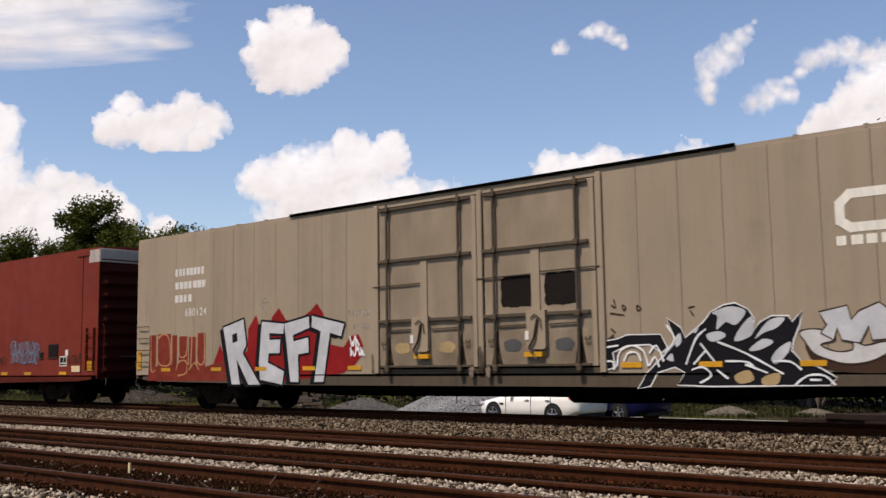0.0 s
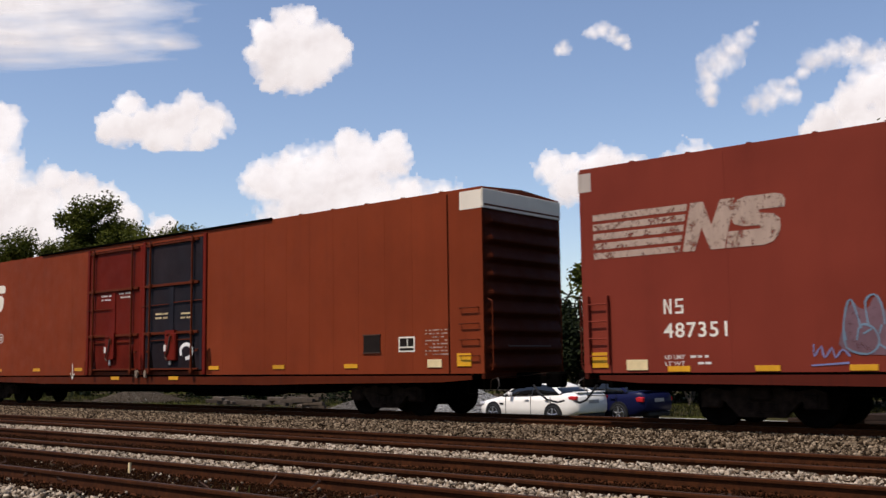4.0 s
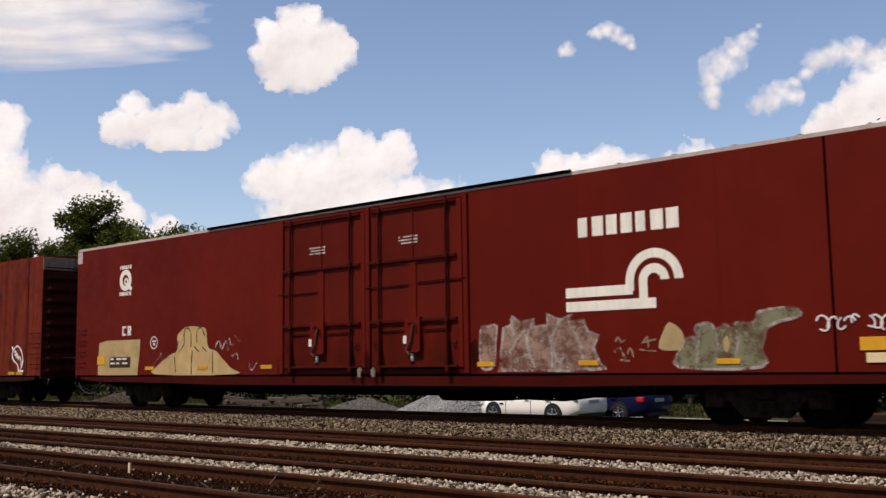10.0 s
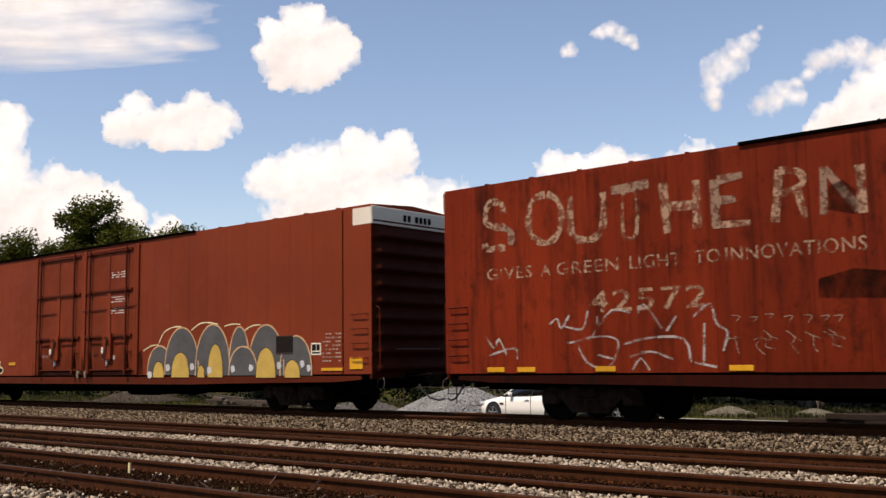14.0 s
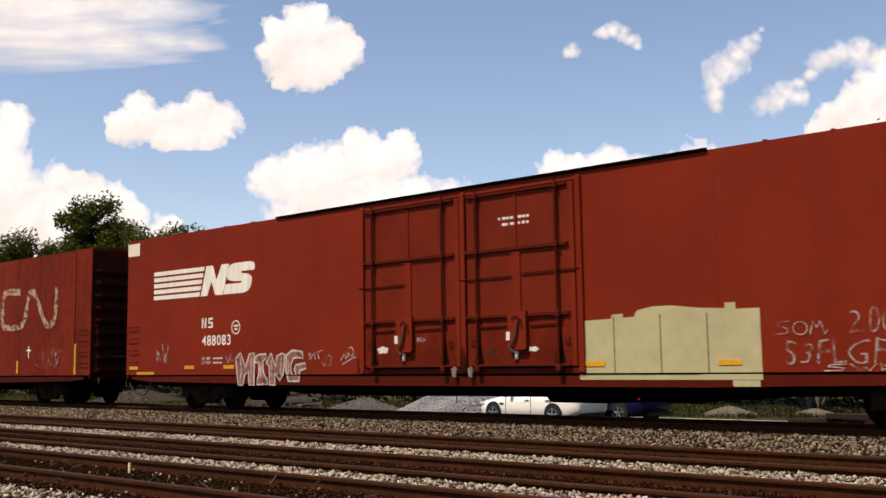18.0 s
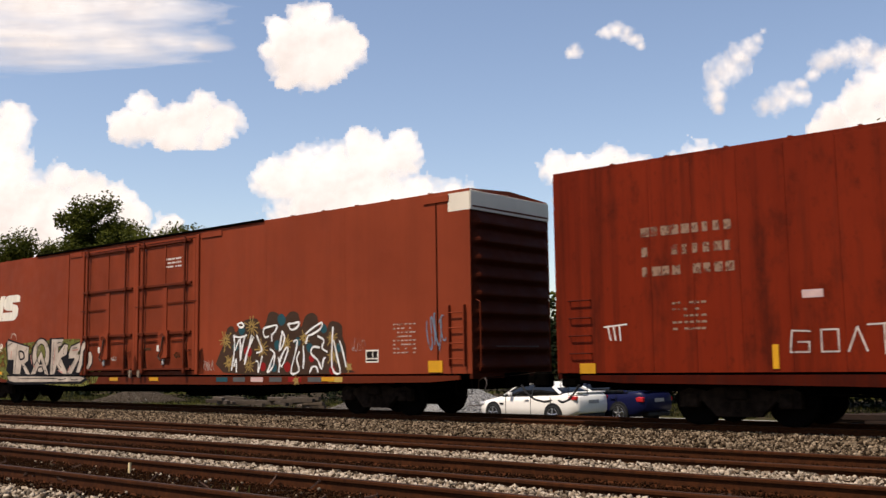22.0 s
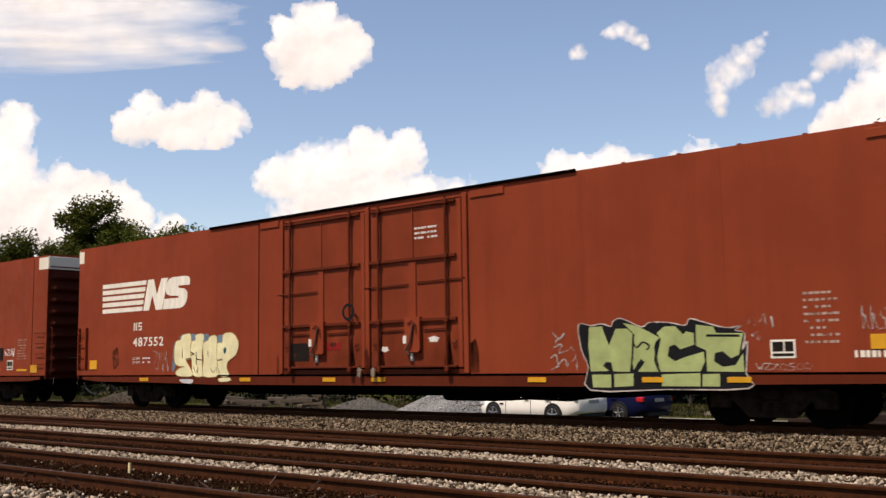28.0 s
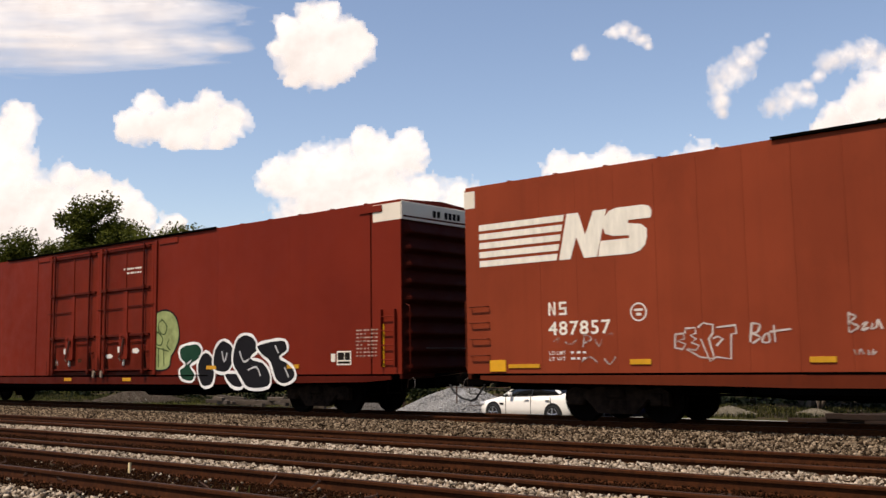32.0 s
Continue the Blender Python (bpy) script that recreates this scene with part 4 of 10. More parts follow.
def scribble(u, z, w, h, mat, car, seed, n=4, th=0.03, lift=0.016, label="thin sprayed scribble", name="graffiti_tag"):
    """A quick tag: jagged and looping letter-like strokes side by side."""
    th *= 0.85
    rnd, g = random.Random(seed), Geo()
    cw = w / n
    for k in range(n):
        x = u + k * cw
        kind = rnd.choice("zvoslm")
        top, bot = z + h * rnd.uniform(0.8, 1.0), z + h * rnd.uniform(0, 0.15)
        mid = (top + bot) / 2
        at = lambda fx, zz: (x + cw * fx, zz)
        if kind == "z":
            pts = [at(0.1, top), at(0.9, top - 0.05 * h), at(0.15, bot + 0.1 * h), at(0.95, bot)]
        elif kind == "v":
            pts = [at(0.05, top), at(0.4, bot), at(0.6, mid), at(0.75, bot), at(1.0, top)]
        elif kind == "o":
            pts = [at(0.5 + 0.42 * math.cos(q * 0.6), mid + (top - bot) * 0.42 * math.sin(q * 0.6)) for q in range(12)]
        elif kind == "s":
            pts = [at(0.9, top), at(0.3, top - 0.08 * h), at(0.2, mid + 0.1 * h), at(0.8, mid - 0.05 * h), at(0.75, bot + 0.05 * h), at(0.05, bot)]
        elif kind == "l":
            pts = [at(0.15, top), at(0.2, bot), at(0.55, mid), at(0.3, mid + 0.1 * h), at(0.85, bot)]
        else:
            pts = [at(0.05, bot), at(0.25, top), at(0.45, mid), at(0.65, top), at(0.9, bot), at(1.05, bot + 0.2 * h)]
        ribbon(g, pts, th, lift + 0.0004 * k)
    return tagged(part(name, g, mat, car, label), kind="stuff")


def loops(u, z, w, h, mat, car, seed, n=8, th=0.035, lift=0.016, label="looping sprayed strokes"):
    """Overlapping arches and loops of a quick tag."""
    rnd, g = random.Random(seed), Geo()
    for i in range(n):
        cu, cz = u + w * (i + 0.5) / n + rnd.uniform(-0.04, 0.04) * w, z + h * rnd.uniform(0.40, 0.60)
        a, b, tilt, start, sweep = w / n * rnd.uniform(0.4, 0.75), h * rnd.uniform(0.3, 0.5), rnd.uniform(-0.3, 0.3), rnd.uniform(0, 6.28), rnd.uniform(2.4, 5.4)
        arc = []
        for k in range(9):
            q = start + sweep * k / 8
            y = b * math.sin(q)
            arc.append((cu + a * math.cos(q) + tilt * y, max(z, min(z + h, cz + y))))
        ribbon(g, arc, th, lift + 0.001 * (i % 5))
    return tagged(part("graffiti_tag", g, mat, car, label), kind="stuff")


def blob(u, z, w, h, mat, car, seed=1, lift=0.006, lobes=9, rough=0.12, name="graffiti_fill", label="", square=2.6):
    """A sprayed patch with a lumpy rim."""
    rnd, pts = random.Random(seed), []
    ph = [rnd.uniform(0, 6.28) for _ in range(3)]
    n = 56
    for i in range(n):
        a = 6.2832 * i / n
        r = 1 + rough * (abs(math.sin(a * lobes / 2 + ph[0])) - 0.5) + rough * 0.4 * math.sin(a * 17 + ph[1])
        c, s = math.cos(a), math.sin(a)
        k = (abs(c) ** square + abs(s) ** square) ** (-1 / square)
        pts.append((u + w / 2 + w / 2 * c * k * r, z + h / 2 + h / 2 * s * k * r))
    return part(name, Geo().add([(x, FACE - lift, zz) for x, zz in pts], [tuple(range(n))]), mat, car, label)


def piece(s, u, z, w, h, fill, line, car, label, lift=0.010, shear=0.0, bold=0.02, rim=0.03, glow=None, spacing=0.92, warp=0.11):
    """Large sprayed letters: a dark rim, the fill upon it, a pale edge behind where there is one."""
    if glow:
        lettering("graffiti_edge", s, u, z, w, h, glow, car, lift, "pale sprayed edge round the letters", shear, bold + rim * 1.6, spacing=spacing, warp=warp)
    lettering("graffiti_outline", s, u, z, w, h, line, car, lift + 0.003, "sprayed outline of the letters", shear, bold + rim, spacing=spacing, warp=warp)
    lettering("graffiti_letters", s, u, z, w, h, fill, car, lift + 0.006, label, shear, bold, spacing=spacing, warp=warp)


FIRST_BLOCK = ((0.0, 0.0), (0.255, 0.0), (0.31, 0.47), (0.56, 0.0), (0.84, 0.0), (0.87, 1.0), (0.59, 1.0), (0.50, 0.50), (0.255, 1.0), (0.0, 1.0))
SECOND_BLOCK = ((0.87, 0.0), (1.58, 0.0), (1.73, 0.05), (1.81, 0.16), (1.83, 0.32), (1.79, 0.50), (1.66, 0.60), (1.38, 0.65), (1.38, 0.71), (1.84, 0.71), (1.83, 0.86), (1.76, 0.96), (1.62, 1.0),
                (1.08, 1.0), (0.93, 0.95), (0.86, 0.83), (0.86, 0.62), (0.94, 0.47), (1.12, 0.41), (1.46, 0.39), (1.46, 0.33), (0.86, 0.33))


def emblem_blocks(car, u, z, w, h, lean, mat, name="emblem_block", lift=0.006):
    """Two heavy slanted blocks, one folded like a zigzag and one rounded with two slits."""
    for k, block in enumerate((FIRST_BLOCK, SECOND_BLOCK)):
        shape = [(u + w * a / 1.84 + lean * b, z + h * b) for a, b in block]
        part(name, Geo().plate(shape, FACE - lift - 0.0008 * k, FACE + 0.002), mat, car, "white slanted block" if k == 0 else "white rounded block with slits")


def emblem(car, u, z, w, h, mat, bar_mat=None):
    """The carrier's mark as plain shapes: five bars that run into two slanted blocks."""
    lean = 0.05 * w
    for i in range(5):
        z0 = z + h * (0.005 + 0.212 * i)
        end = u + w * 0.478 + lean * (0.02 + 0.205 * i)
        part("emblem_bar", Geo().plate([(u, z0), (end - 0.006 * w, z0), (end, z0 + 0.142 * h), (u, z0 + 0.142 * h)], FACE - 0.005, FACE + 0.002), bar_mat or mat, car, "white painted bar")
    emblem_blocks(car, u + 0.487 * w, z, 0.463 * w, h, lean, mat)


def reflector(car, u, z, mat=None, w=0.45, h=0.10, lift=0.020):
    shared("reflector", ("reflector", w, h, lift), lambda: Geo().box(-w / 2, w / 2, FACE - lift, FACE + 0.002, -h / 2, h / 2, 0.002), mat or YELLOW, car, "", pose(u, 0, z))


def ring(car, u, z, r, mat, th=0.03):
    g = Geo()
    annulus(g, u, z, r - th, r)
    g.box(u - r * 0.5, u + r * 0.5, FACE - 0.005, FACE, z + r * 0.1, z + r * 0.35)
    g.box(u - r * 0.3, u + r * 0.3, FACE - 0.005, FACE, z - r * 0.4, z - r * 0.1)
    tagged(part("stencil_ring", g, mat, car, "small round stencil"), kind="stuff")


def stencil_box(car, u, z, w, h, tag=False):
    box = patch("stencil_box", u, z, w, h, WHITE, car, 0.005, "black and white maintenance stencil")
    b = 0.035
    part("stencil_field", Geo().box(u + b, u + w * 0.52, FACE - 0.009, FACE, z + h * 0.36, z + h - b), SOOT, box)
    part("stencil_field", Geo().box(u + w * 0.58, u + w - b, FACE - 0.009, FACE, z + h * 0.36, z + h - b), SOOT, box)
    part("stencil_field", Geo().box(u + b, u + w - b, FACE - 0.009, FACE, z + b, z + h * 0.26), SOOT, box)
    if tag:
        patch("data_tag", u - 0.20, z + 0.08, 0.14, 0.20, WHITE, car, 0.008, "small white tag plate")


def number(car, u, z, w, h, s, mat=None):
    lettering("car_number", s, u, z, w, h, mat or WHITE, car, 0.005, "white stencilled number", offset=0.011, spacing=1.12)


def marks(car, u, z, w, h, mat=None, round_marks=False):
    """The two-letter owner's mark over the number, as plain upright blocks."""
    g, m, t = Geo(), w * 0.40, w * 0.13
    if round_marks:
        x = u + w * 0.6
        g.box(u, u + t, FACE - 0.005, FACE, z, z + h).box(u + t, u + m, FACE - 0.005, FACE, z, z + t).box(u + t, u + m, FACE - 0.005, FACE, z + h - t, z + h)
        g.box(x, x + t, FACE - 0.005, FACE, z, z + h).box(x + t, x + m, FACE - 0.005, FACE, z + h - t, z + h).box(x + t, x + m, FACE - 0.005, FACE, z + h * 0.42, z + h * 0.42 + t)
        g.box(x + m - t, x + m, FACE - 0.005, FACE, z + h * 0.42 + t, z + h - t).plate([(x + m * 0.35, z + h * 0.42), (x + m * 0.72, z + h * 0.42), (x + m, z), (x + m * 0.62, z)], FACE - 0.005, FACE)
        tagged(part("owner_mark", g, mat or WHITE, car, "white stencilled owner's mark"), kind="stuff")
        return
    y, x = FACE - 0.005, u + w * 0.60
    t = w * 0.10
    g.box(u, u + t, y, FACE, z, z + h).box(u + m - t, u + m, y, FACE, z, z + h)
    g.plate([(u + t, z + h), (u + m - t, z + h * 0.22), (u + m - t, z), (u + t, z + h * 0.78)], y, FACE)
    for k in range(3):
        g.box(x, x + m, y, FACE, z + (h - t) * 0.5 * k, z + (h - t) * 0.5 * k + t)
    g.box(x, x + t, y, FACE, z + h * 0.5, z + h - t).box(x + m - t, x + m, y, FACE, z + t, z + h * 0.5)
    tagged(part("owner_mark", g, mat or WHITE, car, "white stencilled owner's mark"), kind="stuff")


def placard(car, u, z, w, h):
    board = patch("placard_board", u, z, w, h, SOOT, car, 0.022, "dark routing board")
    part("board_frame", Geo().box(u - 0.02, u + w + 0.02, FACE - 0.030, FACE, z - 0.025, z).box(u - 0.02, u + w + 0.02, FACE - 0.030, FACE, z + h, z + h + 0.025), IRON, board)


def load_data(car, u, z, mat=None):
    for k, words in enumerate(("LT WT", "LD LMT")):
        lettering("weight_words", words, u, z + 0.12 * k, 0.40, 0.075, mat or WORN_WHITE, car, 0.004, "small white stencilled words", offset=0.004)
        bars("weight_data", u + 0.52, z + 0.008 + 0.12 * k, 0.42, 0.055, 1, mat or WORN_WHITE, car, 3, seed=int(u * 10 + z * 7) + k, fill=0.8)


def dimension_data(car, u, z, w, h, rows=7, mat=None):
    bars("dimension_data", u, z, w, h, rows + 1, mat or GHOST_WHITE, car, 6, seed=int(u * 31), fill=0.36)


def ns_car(car, digits, logo, mark, num, logo_mat=None, letter=None, bar_mat=None):
    emblem(car, *logo, logo_mat or WHITE, bar_mat)
    marks(car, *mark, letter)
    number(car, *num, digits, letter)
    load_data(car, num[0], num[1] - 0.52, letter)


def row_of(car, z, *us):
    for u in us:
        reflector(car, u, z)


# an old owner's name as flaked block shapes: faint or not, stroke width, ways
OLD_NAME = (
    (False, 0.15, (((1.66, 4.40), (1.62, 4.62), (1.30, 4.66), (1.18, 4.45), (1.25, 4.20), (1.60, 4.10)), ((1.14, 3.80), (1.22, 3.66), (1.70, 3.66)))),
    (True, 0.16, (((1.60, 4.12), (1.86, 3.95), (1.84, 3.70)),)),
    (False, 0.14, (((2.76, 4.68), (2.46, 4.60), (2.32, 4.25), (2.40, 3.85), (2.72, 3.66), (3.02, 3.78), (3.16, 4.10), (3.08, 4.50), (2.80, 4.68)),)),
    (False, 0.15, (((3.38, 4.56), (3.36, 3.92), (3.52, 3.68), (3.80, 3.64), (4.04, 3.74), (4.14, 4.00), (4.14, 4.56)),)),
    (False, 0.07, (((4.58, 4.46), (4.58, 3.66), (4.86, 3.66), (4.86, 4.46), (4.58, 4.46)),)),
    (True, 0.16, (((4.34, 4.56), (5.16, 4.60)),)),
    (False, 0.17, (((5.46, 4.58), (5.52, 3.60)), ((6.14, 4.54), (6.14, 3.64)), ((5.55, 4.10), (6.10, 4.08)))),
    (True, 0.15, (((6.50, 4.50), (6.50, 3.66)), ((6.56, 4.48), (7.04, 4.52)), ((6.56, 4.10), (6.90, 4.10)))),
    (False, 0.12, (((6.44, 3.66), (7.16, 3.64)),)),
    (False, 0.13, (((7.72, 4.52), (7.60, 3.60)), ((7.72, 4.50), (8.06, 4.44), (8.12, 4.22), (7.74, 4.08)), ((8.02, 4.10), (8.14, 3.62)))),
    (True, 0.15, (((8.48, 4.46), (8.46, 3.64)), ((8.50, 4.44), (9.04, 3.66)))),
    (False, 0.14, (((9.08, 4.42), (9.10, 3.60)),)))


def grime_runs(c):
    """Soot smeared along the door beams and posts of a neglected car, and the ghosts of old scribbles."""
    for u0 in (10.26, 13.41):
        for a, b in ((0.06, 0.30), (2.52, 2.78)):
            part("soot_streak", sheet([(u0 + a, 1.15), (u0 + b, 1.15), (u0 + b, 4.80), (u0 + a, 4.80)], FACE - 0.040), SOOTY, c, "black soot down the door's edge")
        for z, rise in ((3.42, 0.22), (2.02, 0.14), (1.18, 0.16)):
            w, top = 2.7, 0.5 * rise
            shape = [(u0 + 0.1, z), (u0 + w, z), (u0 + w, z + top), (u0 + 0.72 * w, z + rise), (u0 + 0.45 * w, z + 1.2 * rise), (u0 + 0.25 * w, z + rise), (u0 + 0.1, z + top)]
            part("soot_smear", sheet(shape, FACE - 0.042), SOOTY, c, "black soot above a door beam")
    part("soot_smear", sheet([(8.28, 2.24), (9.42, 2.18), (9.46, 2.62), (8.9, 2.70), (8.30, 2.56)], FACE - 0.006), SOOTY, c, "black soot stain")
    part("soot_smear", sheet([(8.52, 3.72), (8.98, 3.60), (9.0, 4.0), (8.8, 4.2), (8.55, 4.12)], FACE - 0.006), SOOTY, c, "black soot stain")
    rnd = random.Random(8)
    for k in range(7):
        u = 6.75 + 0.30 * k + rnd.uniform(-0.06, 0.06)
        top = 1.96 + rnd.uniform(-0.05, 0.05)
        strokes(c, [[(u, top), (u + 0.15, top + rnd.uniform(-0.03, 0.03)), (u + 0.08, top - rnd.uniform(0.06, 0.14))]], 0.018, FAINT_WHITE, 0.006, "faint chalky scribble", name="scribble")
        v = u + rnd.uniform(-0.1, 0.1)
        strokes(c, [[(v, rnd.uniform(1.55, 1.72)), (v + 0.14, 1.58), (v + rnd.uniform(0.0, 0.15), 1.45), (v + 0.2, rnd.uniform(1.28, 1.45))], [(v + 0.1, 1.62), (v + 0.26, rnd.uniform(1.5, 1.66))]], 0.018, FAINT_WHITE, 0.006, "faint chalky scribble", name="scribble")


def graffiti_and_marks():
    c = TRAIN[0]
    for i, (w, k) in enumerate(((1.42, 8), (1.50, 7), (0.85, 4))):
        bars("owner_name", 1.95, 3.82 - 0.38 * i, w, 0.22, 1, WORN_WHITE, c, k, seed=i + 4, fill=0.95, whole=True)
    number(c, 2.45, 2.66, 1.0, 0.22, "680124", WORN_WHITE)
    part("graffiti_fill", flat([(3.76, 1.21), (3.98, 1.60), (4.10, 1.81), (4.28, 1.53), (4.75, 1.32), (5.29, 1.63), (5.32, 2.21), (5.65, 2.57), (5.82, 2.19), (6.25, 2.35), (6.31, 2.49), (6.57, 2.71), (6.86, 2.38), (7.32, 2.36), (7.77, 2.57), (8.03, 2.76), (8.26, 2.51), (8.34, 2.30), (8.28, 1.73), (8.52, 1.72), (8.98, 1.64), (9.25, 1.91), (9.50, 1.94), (9.66, 1.69), (9.60, 1.42), (9.40, 1.23), (9.00, 1.03), (8.24, 0.93), (6.79, 0.81), (4.88, 0.87)], 0.006), BLOOD, c, "red sprayed flames behind letters")
    for k, shape in enumerate((
            [(4.25, 2.27), (5.12, 2.47), (5.25, 1.79), (5.10, 1.56), (5.83, 0.73), (5.36, 0.72), (4.84, 1.40), (4.99, 0.73), (4.64, 0.73)],
            [(5.90, 2.38), (6.79, 2.29), (6.76, 2.03), (6.20, 2.07), (6.21, 1.89), (6.64, 1.89), (6.62, 1.54), (6.18, 1.54), (6.15, 1.30), (6.79, 1.07), (6.72, 0.73), (5.83, 0.86), (5.79, 1.31)],
            [(6.80, 2.29), (7.74, 2.44), (7.77, 2.16), (7.14, 1.99), (7.16, 1.83), (7.72, 1.91), (7.74, 1.54), (7.33, 1.49), (7.36, 0.80), (7.04, 0.80), (6.90, 1.71)],
            [(7.86, 2.45), (9.02, 2.21), (8.91, 1.91), (8.52, 2.01), (8.28, 0.81), (7.94, 0.80), (8.19, 2.05), (7.85, 2.17)])):
        back = ribbon(flat([(a - 0.17, b - 0.06) for a, b in shape], 0.008 + 0.0008 * k), shape + shape[:1], 0.11, 0.010 + 0.0008 * k)
        tagged(part("graffiti_outline", back, INK, c, "black sprayed outline and shadow"), kind="stuff")
        part("graffiti_letter", flat(shape, 0.0155 + 0.0008 * k), SILVER, c, "large silver block letter with black edges")
    part("graffiti_letter_hole", flat([(4.64, 2.07), (4.85, 2.12), (4.89, 1.90), (4.67, 1.84)], 0.0195), INK, c, "black sprayed counter of a letter")
    for a, b, top in ((0.68, 1.03, 2.16), (1.12, 1.77, 2.18), (1.83, 2.08, 2.13), (2.17, 2.61, 2.09), (2.66, 2.98, 2.06), (3.06, 3.43, 2.16)):
        sprayed(c, [(a, 0.93), (a, top), (b, top), (b, 0.93)], DRIED_FULL, 0.007, "dull red sprayed bar of a letter", soft=False)
    sprayed(c, [(0.62, 0.82), (0.66, 1.22), (2.2, 1.30), (3.45, 1.22), (4.3, 1.38), (4.4, 0.82)], DRIED_FULL, 0.0064, "dull red sprayed ground", soft=False)
    strokes(c, [[(0.77, 2.18), (0.80, 1.14), (1.00, 1.14)], [(1.12, 2.05), (1.41, 2.17), (1.69, 2.03), (1.77, 1.38), (1.49, 1.25), (1.14, 1.39), (1.12, 2.05)], [(1.83, 2.11), (1.85, 1.38)],
                [(2.19, 2.10), (2.21, 1.54), (2.54, 1.56), (2.58, 2.09)], [(2.80, 2.05), (2.76, 1.21)], [(3.06, 2.16), (3.08, 1.36), (3.39, 1.36), (3.38, 2.15)],
                [(2.05, 1.13), (2.21, 1.37), (2.54, 1.37), (2.55, 1.05), (2.14, 0.97)], [(2.68, 1.13), (2.95, 1.33), (3.14, 1.13)]], 0.045, PEACH, 0.011, "thin orange sprayed outlines")
    scribble(9.21, 1.66, 0.36, 0.26, CHALK, c, 3, 2, 0.045)
    scribble(9.22, 1.41, 0.52, 0.26, CHALK, c, 5, 3, 0.045)
    bars("faint_writing", 9.16, 2.37, 0.75, 0.16, 1, HAZE, c, 6, seed=3, fill=0.9)
    bars("faint_writing", 9.20, 2.06, 0.7, 0.14, 1, HAZE, c, 5, seed=8, fill=0.9)
    ring(c, 5.99, 2.85, 0.15, HAZE)
    g = Geo()
    ribbon(g, [(22.0, 3.95), (21.15, 3.95), (20.98, 3.80), (20.98, 3.50), (21.15, 3.38), (22.3, 3.38), (22.6, 3.75), (22.9, 3.95), (23.3, 3.4), (23.8, 3.4), (23.8, 3.98)], 0.16, 0.005)
    part("carrier_emblem", g, WHITE, c, "white rounded line emblem")
    bars("web_line", 20.9, 3.08, 2.9, 0.17, 1, WHITE, c, 12, fill=0.95, whole=True)
    reflector(c, 0.17, 1.43, w=0.2, h=0.55)
    row_of(c, 1.14, 1.55, 3.94, 5.86, 7.74, 9.37, 16.92, 18.54, 20.4, 22.3, 24.2)
    for u in (11.63, 14.71):
        reflector(c, u, 1.38, lift=0.14)
    for u in (13.85, 14.97):
        blob(u, 2.38, 0.80, 0.66, SOOT, c, int(u * 10), 0.034, 7, 0.07, "dark_patch", "dark overpainted patch", 9.0)
    for u in (10.75, 12.1, 13.9, 15.2):
        blob(u, 1.45, 0.45, 0.25, SAND if u < 13 else SLATE, c, int(u * 7), 0.036, 5, 0.12, "stained_patch")

    c = TRAIN[1]
    ns_car(c, "487351", (0.30, 3.22, 3.95, 0.90), (1.79, 2.08, 0.40, 0.28), (1.78, 1.64, 1.25, 0.27), GHOST_WHITE)
    reflector(c, 0.38, 1.24, None, 0.36, 0.30)
    reflector(c, 1.19, 1.14, CREAM, 0.45, 0.20)
    row_of(c, 1.06, 2.06, 3.75, 5.37, 7.0, 8.55, 18.43, 20.13, 21.81, 24.16)
    reflector(c, 25.87, 1.29, None, 0.46, 0.30)
    reflector(c, 24.97, 1.20, CREAM, 0.50, 0.20)
    blob(20.55, 1.42, 2.05, 0.70, MAUVE, c, 81, 0.006, 9, 0.16, label="dull mauve sprayed ground", square=4.0)
    loops(20.6, 1.70, 1.9, 0.50, SKYBLUE, c, 82, 6, 0.045, 0.012, "grey-blue looping letter edges")
    loops(20.5, 1.34, 2.1, 0.46, SKYBLUE, c, 83, 7, 0.045, 0.018, "grey-blue looping letter edges")
    for u, s in ((17.4, 1), (19.1, 2), (24.5, 3)):
        scribble(u, 1.34, 1.1 if s < 3 else 0.82, 0.36, UMBER, c, 30 + s, 4, 0.035, label="dark sprayed tag")
    placard(c, 23.2, 1.59, 0.62, 0.42)
    placard(c, 22.6, 1.58, 0.24, 0.17)
    stencil_box(c, 23.92, 1.29, 0.46, 0.33)
    patch("data_tag", 24.31, 1.63, 0.16, 0.20, WHITE, c, 0.02, "small white tag plate")

    c = TRAIN[2]
    ns_car(c, "487808", (0.33, 3.25, 4.15, 0.97), (1.94, 2.08, 0.46, 0.26), (1.94, 1.58, 1.32, 0.30), bar_mat=GHOST_WHITE)
    ring(c, 4.23, 2.31, 0.17, WORN_WHITE)
    reflector(c, 1.4, 1.31, None, 0.42, 0.36)
    row_of(c, 1.18, 4.14, 6.87, 9.60, 16.75, 19.49, 22.16)
    row_of(c, 0.90, 11.77, 14.85)
    reflector(c, 24.84, 1.22, CREAM, 0.42, 0.18)
    reflector(c, 25.70, 1.29, None, 0.40, 0.28)
    stencil_box(c, 23.74, 1.49, 0.50, 0.35)
    placard(c, 22.6, 1.50, 0.55, 0.40)
    dimension_data(c, 24.56, 1.36, 0.70, 0.62)
    for u, z, w, m in ((10.93, 3.24, 0.58, WORN_WHITE), (11.95, 3.28, 0.70, WORN_WHITE), (13.93, 2.56, 0.64, CREAM), (15.2, 2.53, 0.46, CREAM)):
        bars("door_notice", u, z, w, 0.24, 2, m, c, 8, 0.036, seed=int(u * 9))
    ring(c, 14.82, 2.52, 0.10, CREAM)
